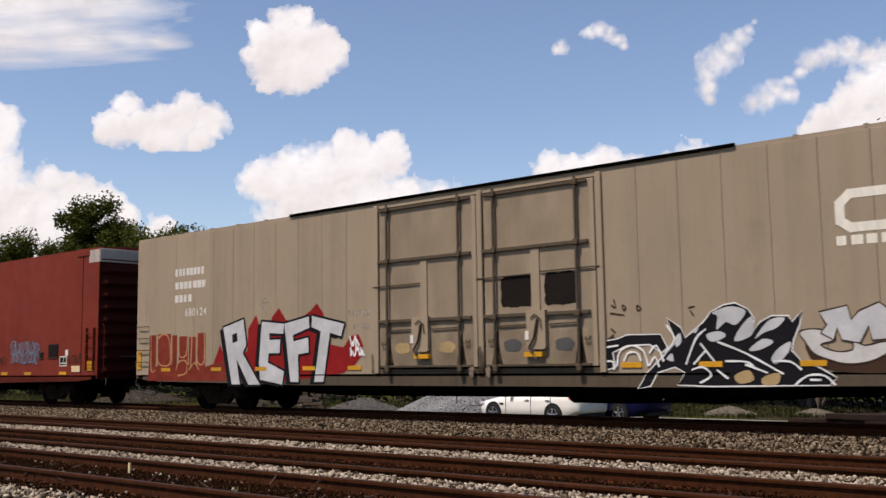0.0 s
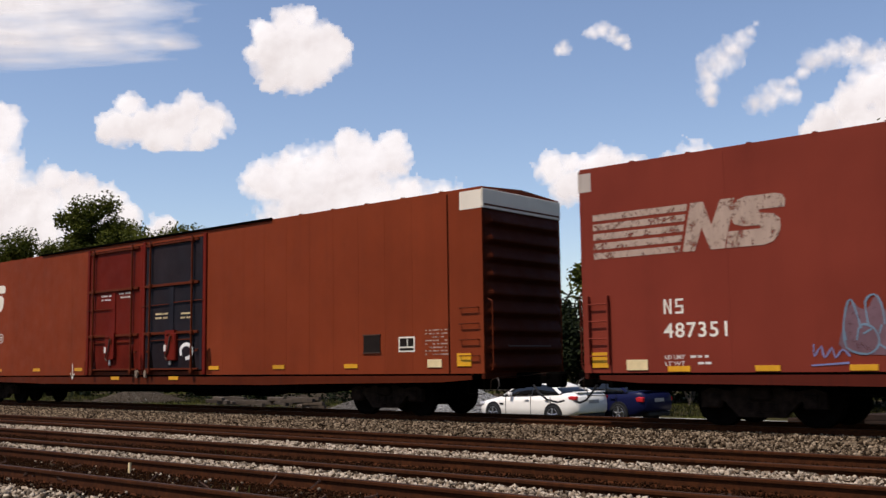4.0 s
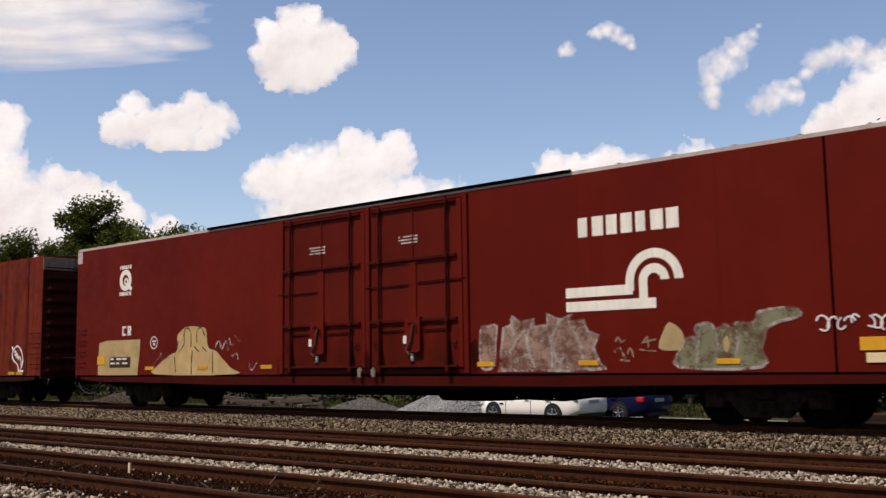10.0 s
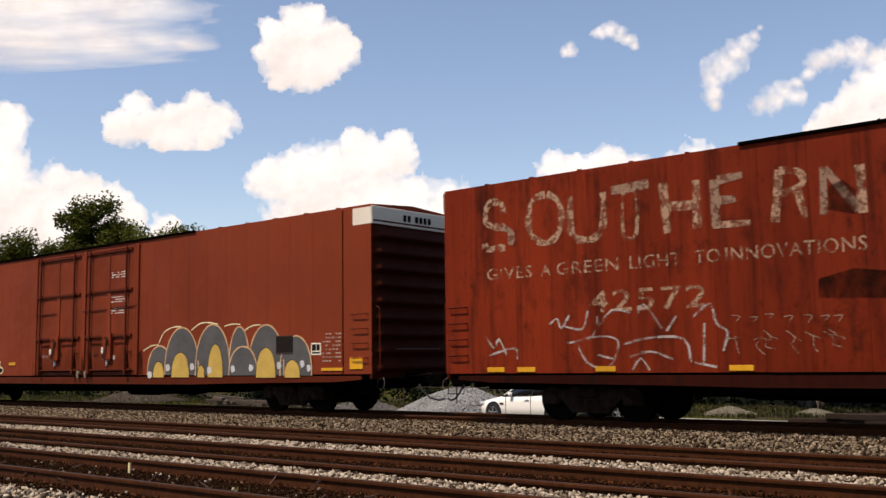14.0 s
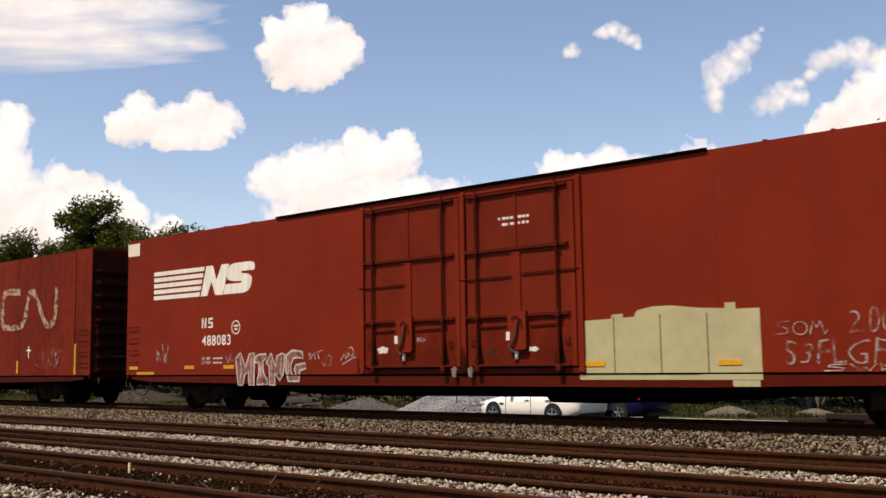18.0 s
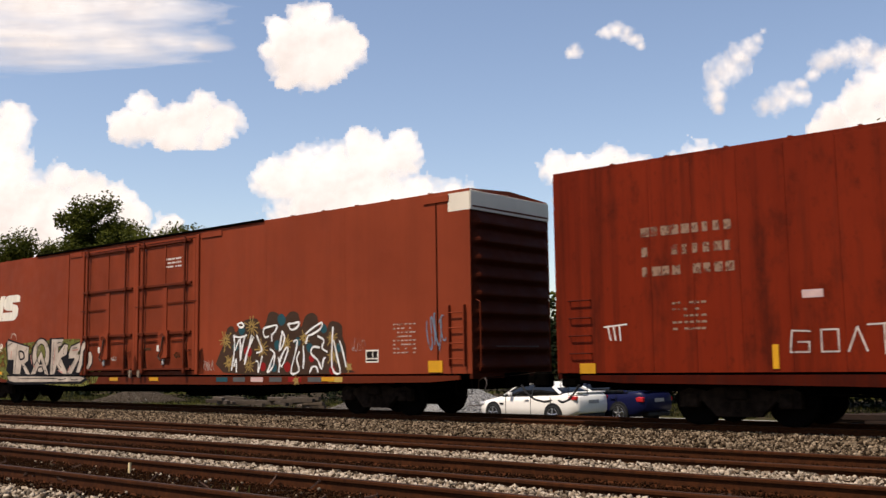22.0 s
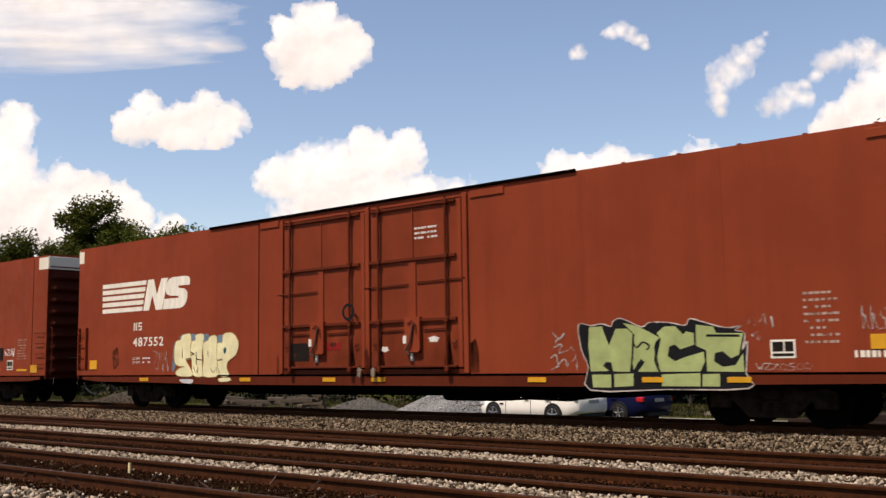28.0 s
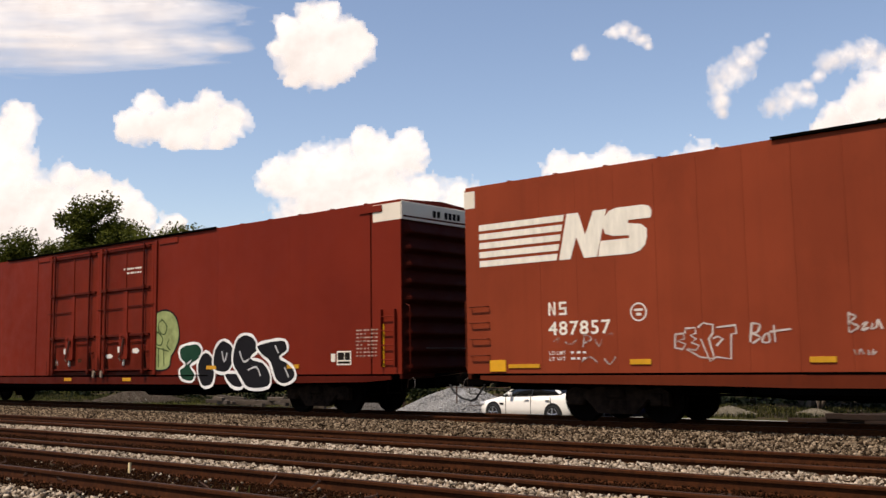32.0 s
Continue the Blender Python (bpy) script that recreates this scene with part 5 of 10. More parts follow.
    part("lock_cover", Geo().box(14.58, 15.08, FACE - 0.14, FACE, 1.40, 2.2, 0.03), DOOR_RED, c, "red lock cover on the blue door")
    ribbon_g = ribbon(Geo(), [(15.5 + 0.28 * math.cos(q * 0.4), 1.66 + 0.2 * math.sin(q * 0.4)) for q in range(-4, 10)], 0.10, 0.04)
    part("paint_mark", ribbon_g, CHALK, c, "white sprayed ring")
    g = ribbon(Geo(), [(9.25, 0.88), (9.25, 1.35)], 0.04, 0.02)
    ribbon(g, [(9.13, 1.05), (9.25, 0.88), (9.37, 1.05)], 0.04, 0.02)
    part("lift_arrow", g, WHITE, c, "white painted arrow")

    c = TRAIN[3]
    ns_car(c, "487566", (0.42, 3.29, 4.06, 0.90), (1.96, 2.17, 0.46, 0.28), (1.95, 1.68, 1.55, 0.31), GHOST_WHITE)
    reflector(c, 1.39, 1.15, CREAM, 0.5, 0.18)
    row_of(c, 0.86, 1.0, 4.02, 10.86, 14.1, 21.67)
    placard(c, 22.88, 1.54, 0.61, 0.38)
    stencil_box(c, 23.81, 1.36, 0.41, 0.34)
    dimension_data(c, 24.45, 1.35, 0.6, 0.7, mat=GHOST_WHITE)
    reflector(c, 25.0, 1.15, CREAM, 0.45, 0.2)

    c = TRAIN[4]
    g = Geo()
    annulus(g, 2.84, 3.90, 0.17, 0.33)
    annulus(g, 2.88, 3.86, 0.05, 0.11, lift=0.0055)
    ribbon(g, [(2.9, 3.75), (3.16, 3.62)], 0.12, 0.006)
    part("carrier_emblem", g, WHITE, c, "white round emblem")
    bars("emblem_line", 2.52, 4.24, 0.64, 0.12, 1, WHITE, c, 6, fill=0.95)
    bars("emblem_line", 2.52, 3.42, 0.64, 0.12, 1, WHITE, c, 6, fill=0.95)
    marks(c, 2.72, 2.19, 0.48, 0.29, None, True)
    number(c, 2.33, 1.76, 1.33, 0.26, "297647")
    patch("data_field", 2.05, 1.22, 1.15, 0.32, UMBER, c, 0.010)
    bars("weight_data", 2.1, 1.25, 1.0, 0.26, 2, WORN_WHITE, c, 3, 0.014)
    reflector(c, 1.56, 1.45, None, 0.44, 0.26)
    row_of(c, 1.19, 4.23, 6.82, 9.6, 16.89, 19.47, 22.4)
    ring(c, 4.43, 1.94, 0.19, WORN_WHITE)
    bars("owner_name", 19.32, 3.69, 2.29, 0.40, 1, WHITE, c, 7, fill=0.98, whole=True, label="white block lettering of the owner, as bars")
    g = Geo()
    for r in (0.52, 0.23):
        annulus(g, 20.98, 2.74, r - 0.09, r + 0.09, 0, 185)
    ribbon(g, [(19.05, 2.59), (20.46, 2.59)], 0.20, 0.0075)
    ribbon(g, [(19.05, 2.31), (20.95, 2.31)], 0.20, 0.0075)
    ribbon(g, [(20.46, 2.62), (20.46, 2.76)], 0.18, 0.006)
    ribbon(g, [(20.75, 2.36), (20.75, 2.76)], 0.18, 0.0065)
    part("carrier_emblem", g, WHITE, c, "white wheel-on-rail emblem")
    loops(24.0, 1.66, 1.25, 0.28, WORN_WHITE, c, 20, 8, 0.032)
    reflector(c, 24.91, 1.45, None, 0.42, 0.22)
    reflector(c, 25.0, 1.22, CREAM, 0.42, 0.16)
    for u in (14.4, 11.3):
        bars("door_notice", u, 3.95, 0.6, 0.22, 3, WORN_WHITE, c, 8, 0.036, seed=int(u))
    bars("side_notice", 25.55, 4.0, 0.4, 0.22, 2, FAINT_WHITE, c, 2)

    c = TRAIN[5]
    for faint, wide, ways in OLD_NAME:
        strokes(c, ways, wide, FAINT_WHITE if faint else OLD_WHITE, 0.005, "flaked white block shapes of an old name", name="owner_name")
    for words, u, w in (("GIVES", 1.19, 1.19), ("A", 2.60, 0.25), ("GREEN", 2.99, 1.45), ("LIGHT", 4.69, 1.08), ("TO", 6.05, 0.50), ("INNOVATIONS", 6.66, 2.47)):
        lettering("slogan", words, u, 2.98, w, 0.25, OLD_WHITE if u < 4.5 else CHIPPED_FAINT, c, 0.005, "flaked white stencilled words", offset=0.006, spacing=1.1)
    grime_runs(c)
    number(c, 3.75, 2.18, 2.5, 0.42, "42572", OLD_WHITE)
    row_of(c, 1.07, 1.39, 2.18, 4.08, 6.86, 9.60, 16.75, 19.38, 22.05, 24.23, 24.80)
    row_of(c, 0.88, 12.12, 14.01)
    bars("door_notice", 15.0, 2.45, 0.75, 0.5, 4, GHOST_WHITE, c, 8, 0.036)
    bars("door_notice", 11.9, 2.35, 0.75, 0.3, 3, GHOST_WHITE, c, 8, 0.036)
    patch("paper_notice", 13.95, 1.62, 0.30, 0.26, WHITE, c, 0.036, "white paper notice")

    c = TRAIN[6]
    ns_car(c, "488030", (0.36, 3.26, 4.2, 0.95), (2.02, 1.90, 0.48, 0.28), (2.01, 1.52, 1.6, 0.28))
    ring(c, 4.09, 1.94, 0.17, WHITE)
    reflector(c, 0.77, 1.3, None, 0.42, 0.26)
    reflector(c, 1.52, 1.12, None, 0.72, 0.07)
    row_of(c, 1.40, 3.32, 5.98, 8.52)
    placard(c, 22.79, 1.55, 0.66, 0.41)
    stencil_box(c, 24.12, 1.47, 0.36, 0.30)
    dimension_data(c, 24.54, 1.24, 0.69, 0.76)
    reflector(c, 25.74, 1.25, None, 0.44, 0.28)
    reflector(c, 24.89, 1.11, None, 0.75, 0.07)
    for z in (3.97, 3.2, 2.85):
        bars("door_notice", 14.9, z, 0.85, 0.22, 3, WORN_WHITE, c, 8, 0.036, seed=int(z * 9))

    c = TRAIN[7]
    ns_car(c, "488083", (1.42, 3.19, 4.75, 0.84), (3.80, 2.29, 0.50, 0.28), (3.82, 1.80, 1.28, 0.28))
    ring(c, 5.33, 2.27, 0.19, WHITE)
    row_of(c, 1.20, 0.42, 3.24, 5.05)
    reflector(c, 1.05, 1.04, None, 0.9, 0.08)
    scribble(1.6, 1.3, 0.6, 0.6, HAZE, c, 62, 2, 0.04)
    top = [(16.33, 0.99), (16.33, 2.02), (17.05, 2.04), (17.06, 2.12), (17.30, 2.13), (17.31, 2.05), (17.55, 2.06), (17.62, 2.18), (17.95, 2.24), (18.35, 2.24), (18.9, 2.17), (19.40, 2.14), (19.41, 2.24), (19.60, 2.24), (19.61, 2.12), (20.05, 2.12), (20.05, 0.99)]
    part("overpainted_patch", Geo().plate(top, FACE - 0.008, FACE + 0.002), BUFF, c, "buff overpainted patch with an uneven top")
    patch("overpainted_patch", 16.3, 0.86, 3.75, 0.10, BUFF, c, 0.010)
    patch("overpainted_patch", 19.5, 0.74, 0.5, 0.11, BUFF, c, 0.010)
    for u in (17.10, 18.10, 19.05):
        part("panel_seam", Geo().box(u - 0.010, u + 0.010, FACE - 0.0095, FACE, 0.99, 2.08), UMBER, c)
    row_of(c, 1.17, 16.65, 19.46)
    dimension_data(c, 24.52, 1.32, 0.74, 0.60)
    stencil_box(c, 23.81, 1.09, 0.45, 0.35)
    placard(c, 22.93, 1.57, 0.67, 0.38)
    scribble(20.3, 1.60, 0.9, 0.30, HAZE, c, 63, 3, 0.02)
    lettering("graffiti_tag", "2.009", 21.55, 1.62, 0.95, 0.42, HAZE, c, 0.012, "thin white sprayed figures", 0.15, -0.018, warp=0.10)
    lettering("graffiti_tag", "53FLGFST", 20.45, 1.12, 2.3, 0.40, HAZE, c, 0.012, "thin white sprayed letters", 0.1, -0.014, warp=0.12)
    scribble(21.1, 1.00, 1.3, 0.14, HAZE, c, 65, 3, 0.025)
    bars("shop_mark", 25.40, 1.06, 0.30, 0.11, 1, WHITE, c, 3, fill=0.95)
    reflector(c, 25.98, 1.10, None, 0.42, 0.10)
    bars("door_notice", 14.35, 4.05, 0.85, 0.26, 2, WHITE, c, 8, 0.036)

    c = TRAIN[8]
    strokes(c, [[(21.55, 3.90), (20.6, 3.95), (20.3, 3.80), (20.25, 3.3), (20.3, 2.80), (20.6, 2.68), (21.5, 2.68), (21.88, 2.85), (22.02, 3.3), (22.2, 3.8), (22.45, 3.86), (22.7, 3.6), (23.3, 2.8), (23.65, 2.66), (23.95, 2.85), (24.02, 3.3), (24.05, 3.92)]], 0.21, CHIPPED_WHITE, 0.005, "flaked white rounded line emblem", name="carrier_emblem")
    for i in range(3):
        bars("owner_name", 1.8, 3.55 - 0.38 * i, 1.9, 0.20, 1, FAINT_WHITE, c, 9, fill=0.9, seed=70 + i)
    dimension_data(c, 2.4, 1.7, 0.7, 0.6, 4, FAINT_WHITE)
    g = Geo()
    for i, pts in enumerate((((0.42, 0.40), (0.1, 0.42), (0.05, 0.05), (0.40, 0.05), (0.40, 0.22), (0.2, 0.22)), ((0.62, 0.05), (0.62, 0.42), (0.92, 0.42), (0.92, 0.05), (0.62, 0.05)),
                             ((1.08, 0.05), (1.25, 0.45), (1.4, 0.05)), ((1.42, 0.48), (2.0, 0.50)), ((1.7, 0.5), (1.7, 0.0)))):
        ribbon(g, [(4.55 + a * 0.95, 1.28 + b) for a, b in pts], 0.030, 0.006 + 0.0003 * i)
    tagged(part("graffiti_tag", g, HAZY, c, "thin white chalk letters"), kind="stuff")
    g = ribbon(Geo(), [(0.92, 1.88), (1.42, 1.92)], 0.03, 0.006)
    for k in range(3):
        ribbon(g, [(1.0 + 0.13 * k, 1.90), (1.06 + 0.11 * k, 1.62)], 0.03, 0.007)
    part("chalk_mark", g, WORN_WHITE, c, "white chalk strokes")
    patch("paper_notice", 4.85, 2.25, 0.36, 0.14, PINK, c, 0.006)
    for u, z, h in ((4.34, 1.26, 0.42), (7.99, 1.27, 0.42), (17.97, 1.23, 0.42), (21.49, 1.28, 0.45), (25.35, 1.51, 1.0), (14.83, 1.48, 0.36)):
        reflector(c, u, z, None, 0.11, h, 0.14 if 10 < u < 16 else 0.02)
    reflector(c, 0.52, 1.08, None, 0.36, 0.20)
    g = ribbon(Geo(), [(22.25, 1.6), (22.25, 1.98)], 0.05, 0.006)
    ribbon(g, [(22.12, 1.85), (22.4, 1.85)], 0.05, 0.0065)
    part("chalk_mark", g, CHALK, c, "white chalk cross")
    loops(22.9, 1.2, 1.9, 0.7, MIST, c, 72, 12, 0.035)
    loops(18.9, 1.2, 0.9, 0.5, MIST, c, 73, 6, 0.035)
    for u, z, w, h in ((16.46, 3.40, 0.55, 0.16), (16.48, 2.80, 0.62, 0.20), (16.50, 2.36, 0.40, 0.22), (16.52, 1.86, 0.34, 0.30), (17.30, 3.05, 0.35, 0.14), (8.35, 2.6, 0.40, 0.18), (9.2, 3.3, 0.45, 0.14), (9.3, 1.9, 0.5, 0.2), (6.8, 1.6, 0.4, 0.16)):
        part("soot_smear", sheet([(u, z), (u + 0.6 * w, z - 0.15 * h), (u + w, z + 0.3 * h), (u + 0.8 * w, z + h), (u + 0.2 * w, z + 1.1 * h)], FACE - 0.005), BLOTCH, c, "blackened rust blotch")
    for u0 in (10.35, 13.50):
        for z in (3.66, 2.26):
            part("soot_smear", sheet([(u0, z), (u0 + 2.5, z), (u0 + 2.4, z + 0.12), (u0 + 1.6, z + 0.20), (u0 + 0.9, z + 0.12), (u0 + 0.1, z + 0.16)], FACE - 0.037), SOOTY, c, "black soot above a door beam")

    c = TRAIN[9]
    ns_car(c, "487548", (1.26, 2.93, 4.68, 0.90), (3.25, 2.31, 0.42, 0.25), (3.26, 1.85, 1.45, 0.27))
    reflector(c, 1.40, 0.805, CREAM, 0.87, 0.07)
    placard(c, 0.93, 1.41, 1.4, 0.40)
    reflector(c, 1.04, 1.34, None, 0.42, 0.24, 0.034)
    row_of(c, 1.08, 4.51)
    row_of(c, 0.87, 12.04, 14.2, 21.69)
    for i, m in enumerate((PETROL, BLOOD, PINK, PETROL, BLOOD, PINK, GOLD)):
        patch("graffiti_base", 17.2 + i * 0.75, 0.80, 0.5, 0.12, (m, SLATE)[i % 2], c, 0.012)
    scribble(22.5, 1.5, 0.5, 0.36, HAZE, c, 85, 4, 0.02)
    scribble(16.6, 1.1, 0.5, 0.3, HAZE, c, 86, 4, 0.02)
    stencil_box(c, 23.0, 1.26, 0.42, 0.30)
    dimension_data(c, 23.9, 1.4, 0.75, 0.75, mat=GHOST_WHITE)
    bars("door_notice", 14.75, 4.05, 0.8, 0.34, 3, WORN_WHITE, c, 8, 0.036)
    reflector(c, 25.2, 1.15, None, 0.42, 0.26)
    loops(25.0, 1.5, 0.5, 0.85, SKYBLUE, c, 87, 5, 0.03, 0.012)

    c = TRAIN[10]
    ns_car(c, "487264", (0.16, 2.96, 4.55, 0.90), (2.47, 2.08, 0.46, 0.26), (2.45, 1.66, 1.25, 0.25))
    bars("door_notice", 14.0, 3.88, 1.4, 0.24, 2, WHITE, c, 8, 0.036)
    stencil_box(c, 23.06, 1.19, 0.48, 0.32, True)
    dimension_data(c, 23.8, 1.34, 0.78, 0.58)
    lettering("shop_mark", "BP 118", 24.74, 1.35, 0.52, 0.13, WHITE, c, 0.005, "white stencilled shop mark", offset=0.008)
    placard(c, 20.56, 1.18, 0.66, 0.41)
    row_of(c, 1.08, 18.34, 21.7, 7.0, 3.6)
    row_of(c, 0.86, 25.1, 12.1, 14.8)
    reflector(c, 24.98, 1.20, None, 0.48, 0.22)
    reflector(c, 0.6, 1.12, None, 0.4, 0.14)

    c = TRAIN[11]
    ns_car(c, "487552", (1.45, 2.91, 4.68, 0.92), (3.24, 2.33, 0.42, 0.24), (3.22, 1.85, 1.58, 0.26))
    reflector(c, 1.0, 1.32, None, 0.42, 0.28)
    scribble(4.3, 1.05, 0.8, 0.7, HAZE, c, 91, 3, 0.03)
    scribble(22.8, 1.02, 1.0, 0.14, HAZE, c, 97, 7, 0.02)
    scribble(24.64, 1.62, 0.42, 0.50, HAZE, c, 95, 3, 0.03)
    stencil_box(c, 23.08, 1.23, 0.44, 0.32)
    dimension_data(c, 23.69, 1.40, 0.62, 0.95)
    bars("shop_mark", 24.5, 1.22, 0.55, 0.12, 1, WHITE, c, 6, fill=0.95)
    reflector(c, 24.98, 1.48, None, 0.42, 0.24)
    row_of(c, 0.86, 20.78, 22.49, 18.12, 11.89, 8.62, 13.58, 3.85)
    bars("door_notice", 14.7, 4.0, 0.8, 0.34, 3, WORN_WHITE, c, 8, 0.036)
    patch("dark_patch", 10.45, 1.32, 0.74, 0.45, SOOT, c, 0.036)
    patch("red_patch", 11.83, 1.58, 0.5, 0.18, BLOOD, c, 0.036)
    part("hand_wheel", annulus(Geo(), 12.72, 2.48, 0.14, 0.21, lift=0.15), INK, c, "dark ring")
    blob(2.1, 1.2, 0.34, 0.62, STAIN, c, 96, 0.004, 4, 0.25, "stain", "dark rusty stain")

    c = TRAIN[12]
    ns_car(c, "487857", (0.39, 3.28, 4.25, 0.93), (2.16, 2.16, 0.44, 0.27), (2.16, 1.76, 1.45, 0.27))
    ring(c, 4.24, 2.15, 0.18, WORN_WHITE)
    reflector(c, 0.84, 1.15, None, 0.42, 0.24)
    reflector(c, 1.52, 1.14, None, 0.80, 0.08)
    row_of(c, 1.20, 4.25, 7.7, 18.45, 22.8)
    row_of(c, 0.90, 11.26, 14.53)
    placard(c, 22.56, 1.56, 0.65, 0.40)
    stencil_box(c, 23.54, 1.19, 0.43, 0.34)
    scribble(23.36, 1.66, 0.72, 0.3, CHALK, c, 105, 4, 0.03)
    dimension_data(c, 24.28, 1.5, 0.62, 0.74)
    reflector(c, 24.64, 1.18, None, 0.72, 0.07)
    reflector(c, 25.48, 1.22, None, 0.46, 0.26)
    bars("door_notice", 14.75, 3.92, 0.76, 0.3, 3, WORN_WHITE, c, 8, 0.036)
    bars("door_notice", 14.85, 3.19, 0.70, 0.28, 3, WORN_WHITE, c, 8, 0.036)

    c = TRAIN[13]
    stencil_box(c, 24.08, 1.21, 0.5, 0.34, True)
    dimension_data(c, 24.76, 1.35, 0.75, 0.7)
    reflector(c, 25.66, 1.66, None, 0.09, 1.0)
    row_of(c, 0.86, 11.37, 14.84)
    row_of(c, 1.19, 19.05, 22.47)
    bars("door_notice", 14.6, 4.0, 1.0, 0.26, 2, WHITE, c, 8, 0.036)
    c = TRAIN[1]
    blob(10.62, 1.40, 0.42, 0.16, CHALK, c, 33, 0.036, 3, 0.1, "paint_smudge", "white paint smudge on the door")
    blob(14.98, 1.52, 0.42, 0.18, CHALK, c, 34, 0.036, 3, 0.1, "paint_smudge", "white paint smudge on the door")
    notice = patch("paper_notice", 13.74, 1.38, 0.38, 0.42, HAZE, c, 0.036, "faded paper notice on the door")
    part("notice_print", Geo().box(13.80, 14.04, FACE - 0.038, FACE, 1.44, 1.60), SKYBLUE, notice)
    g = Geo()
    for k, turn in enumerate((90, 270)):
        tri = [(16.52 + 0.30 * math.cos(radians(turn + q * 120)), 1.62 + 0.30 * math.sin(radians(turn + q * 120))) for q in range(4)]
        ribbon(g, tri, 0.03, 0.055 + 0.004 * k)
    tagged(part("graffiti_tag", g, UMBER, c, "dark six-pointed star"), kind="stuff")
    rnd = random.Random(17)
    for k in (3, 6, 7, 9, 10, 11, 12, 13):
        for u in (10.5, 11.85, 13.8, 15.1):
            blob(u + rnd.uniform(-0.1, 0.25), rnd.uniform(1.32, 1.72), rnd.uniform(0.16, 0.36), rnd.uniform(0.08, 0.16), rnd.choice((WORN_WHITE, HAZE, STAIN)), TRAIN[k], rnd.randrange(99), 0.0365, 5, 0.3, "paint_smudge")
    for k in (6, 10, 13):
        bar = Geo()
        for i in range(6):
            y = -0.4 + i * 0.16 + (0.12 if i > 1 else 0)
            bar.box(CAR_LEN + 0.03, CAR_LEN + 0.042, y, y + 0.10, 4.74, 4.90)
        part("end_mark", bar, SOOT, TRAIN[k], "dark stencilled mark on the end band")


graffiti_and_marks()


# ---- large spray paintings ----
def green_letters():
    """Green letters with red shadows, pale green feet and lilac clouds."""
    c = TRAIN[3]
    for u, z, r in ((4.05, 1.86, 0.07), (4.22, 1.80, 0.09), (3.90, 1.66, 0.06), (3.98, 1.30, 0.10), (3.92, 1.02, 0.07), (21.12, 2.05, 0.07), (21.36, 2.02, 0.09), (21.62, 1.98, 0.06), (21.78, 1.72, 0.08), (22.02, 1.62, 0.06), (21.98, 1.15, 0.08), (22.12, 1.36, 0.05), (16.30, 1.98, 0.06)):
        sprayed(c, [(u + r * math.cos(q * math.pi / 4), z + r * math.sin(q * math.pi / 4)) for q in range(8)], LILAC, 0.0072, "lilac sprayed bubble")
    sprayed(c, [(4.54, 0.67), (4.54, 1.22), (4.61, 1.65), (4.75, 2.04), (5.04, 2.20), (5.65, 2.19), (6.35, 2.14), (6.93, 2.16), (7.08, 2.00), (7.13, 1.69), (7.32, 1.62), (7.37, 1.88), (7.53, 2.09), (7.81, 2.10), (8.04, 1.94), (8.08, 1.66), (7.93, 1.45), (7.94, 1.18), (7.92, 0.83), (6.40, 0.72)], GARNET, 0.008, "red sprayed shadow behind green letters", PLUM, 0.04)
    sprayed(c, [(4.11, 1.53), (4.31, 1.66), (4.51, 1.60), (4.57, 1.21), (4.48, 0.94), (4.16, 0.97)], LILAC, 0.0075, "lilac sprayed cloud")
    sprayed(c, [(8.00, 1.65), (8.15, 1.81), (8.30, 1.75), (8.44, 1.60), (8.58, 1.55), (8.86, 1.43), (8.89, 1.26), (8.70, 1.12), (8.31, 1.03), (8.01, 0.96), (7.92, 1.18)], LILAC, 0.0075, "lilac sprayed cloud")
    sprayed(c, [(7.11, 1.81), (7.28, 1.87), (7.35, 1.73), (7.30, 1.63), (7.15, 1.65)], LILAC, 0.0085, "lilac sprayed cloud")
    sprayed(c, [(4.60, 0.72), (4.64, 1.10), (4.81, 1.21), (5.06, 1.16), (5.15, 1.21), (4.82, 1.43), (4.72, 1.67), (4.84, 2.00), (5.10, 2.13), (5.59, 2.10), (5.76, 1.89), (5.72, 1.60), (5.45, 1.65), (5.29, 1.72), (5.24, 1.62), (5.62, 1.47), (5.82, 1.22), (5.87, 0.76)], TEAL, 0.011, "fat green sprayed letter", PLUM, 0.035)
    sprayed(c, [(5.79, 2.00), (5.88, 2.09), (6.29, 2.05), (6.36, 1.92), (6.33, 1.66), (6.16, 1.66), (6.10, 1.62), (6.21, 1.58), (6.38, 1.45), (6.33, 1.28), (6.14, 1.24), (6.19, 1.11), (5.95, 0.99), (5.87, 1.20), (5.76, 1.47)], TEAL, 0.011, "fat green sprayed letter", PLUM, 0.035)
    sprayed(c, [(6.48, 1.92), (6.57, 2.06), (6.91, 2.07), (6.99, 1.85), (6.99, 1.59), (6.89, 1.19), (6.69, 1.04), (6.53, 1.19), (6.46, 1.50)], TEAL, 0.011, "fat green sprayed letter", PLUM, 0.035)
    sprayed(c, [(6.86, 1.04), (6.93, 1.34), (7.05, 1.54), (7.26, 1.59), (7.36, 1.43), (7.42, 1.18), (7.48, 1.00), (7.12, 0.78), (7.08, 1.14)], TEAL, 0.011, "fat green sprayed letter", PLUM, 0.035)
    sprayed(c, [(7.38, 1.58), (7.41, 1.83), (7.53, 2.03), (7.81, 2.02), (8.00, 1.81), (8.02, 1.66), (7.86, 1.57), (7.82, 1.18), (7.83, 1.03), (7.60, 0.98), (7.49, 1.18)], TEAL, 0.011, "fat green sprayed letter", PLUM, 0.035)
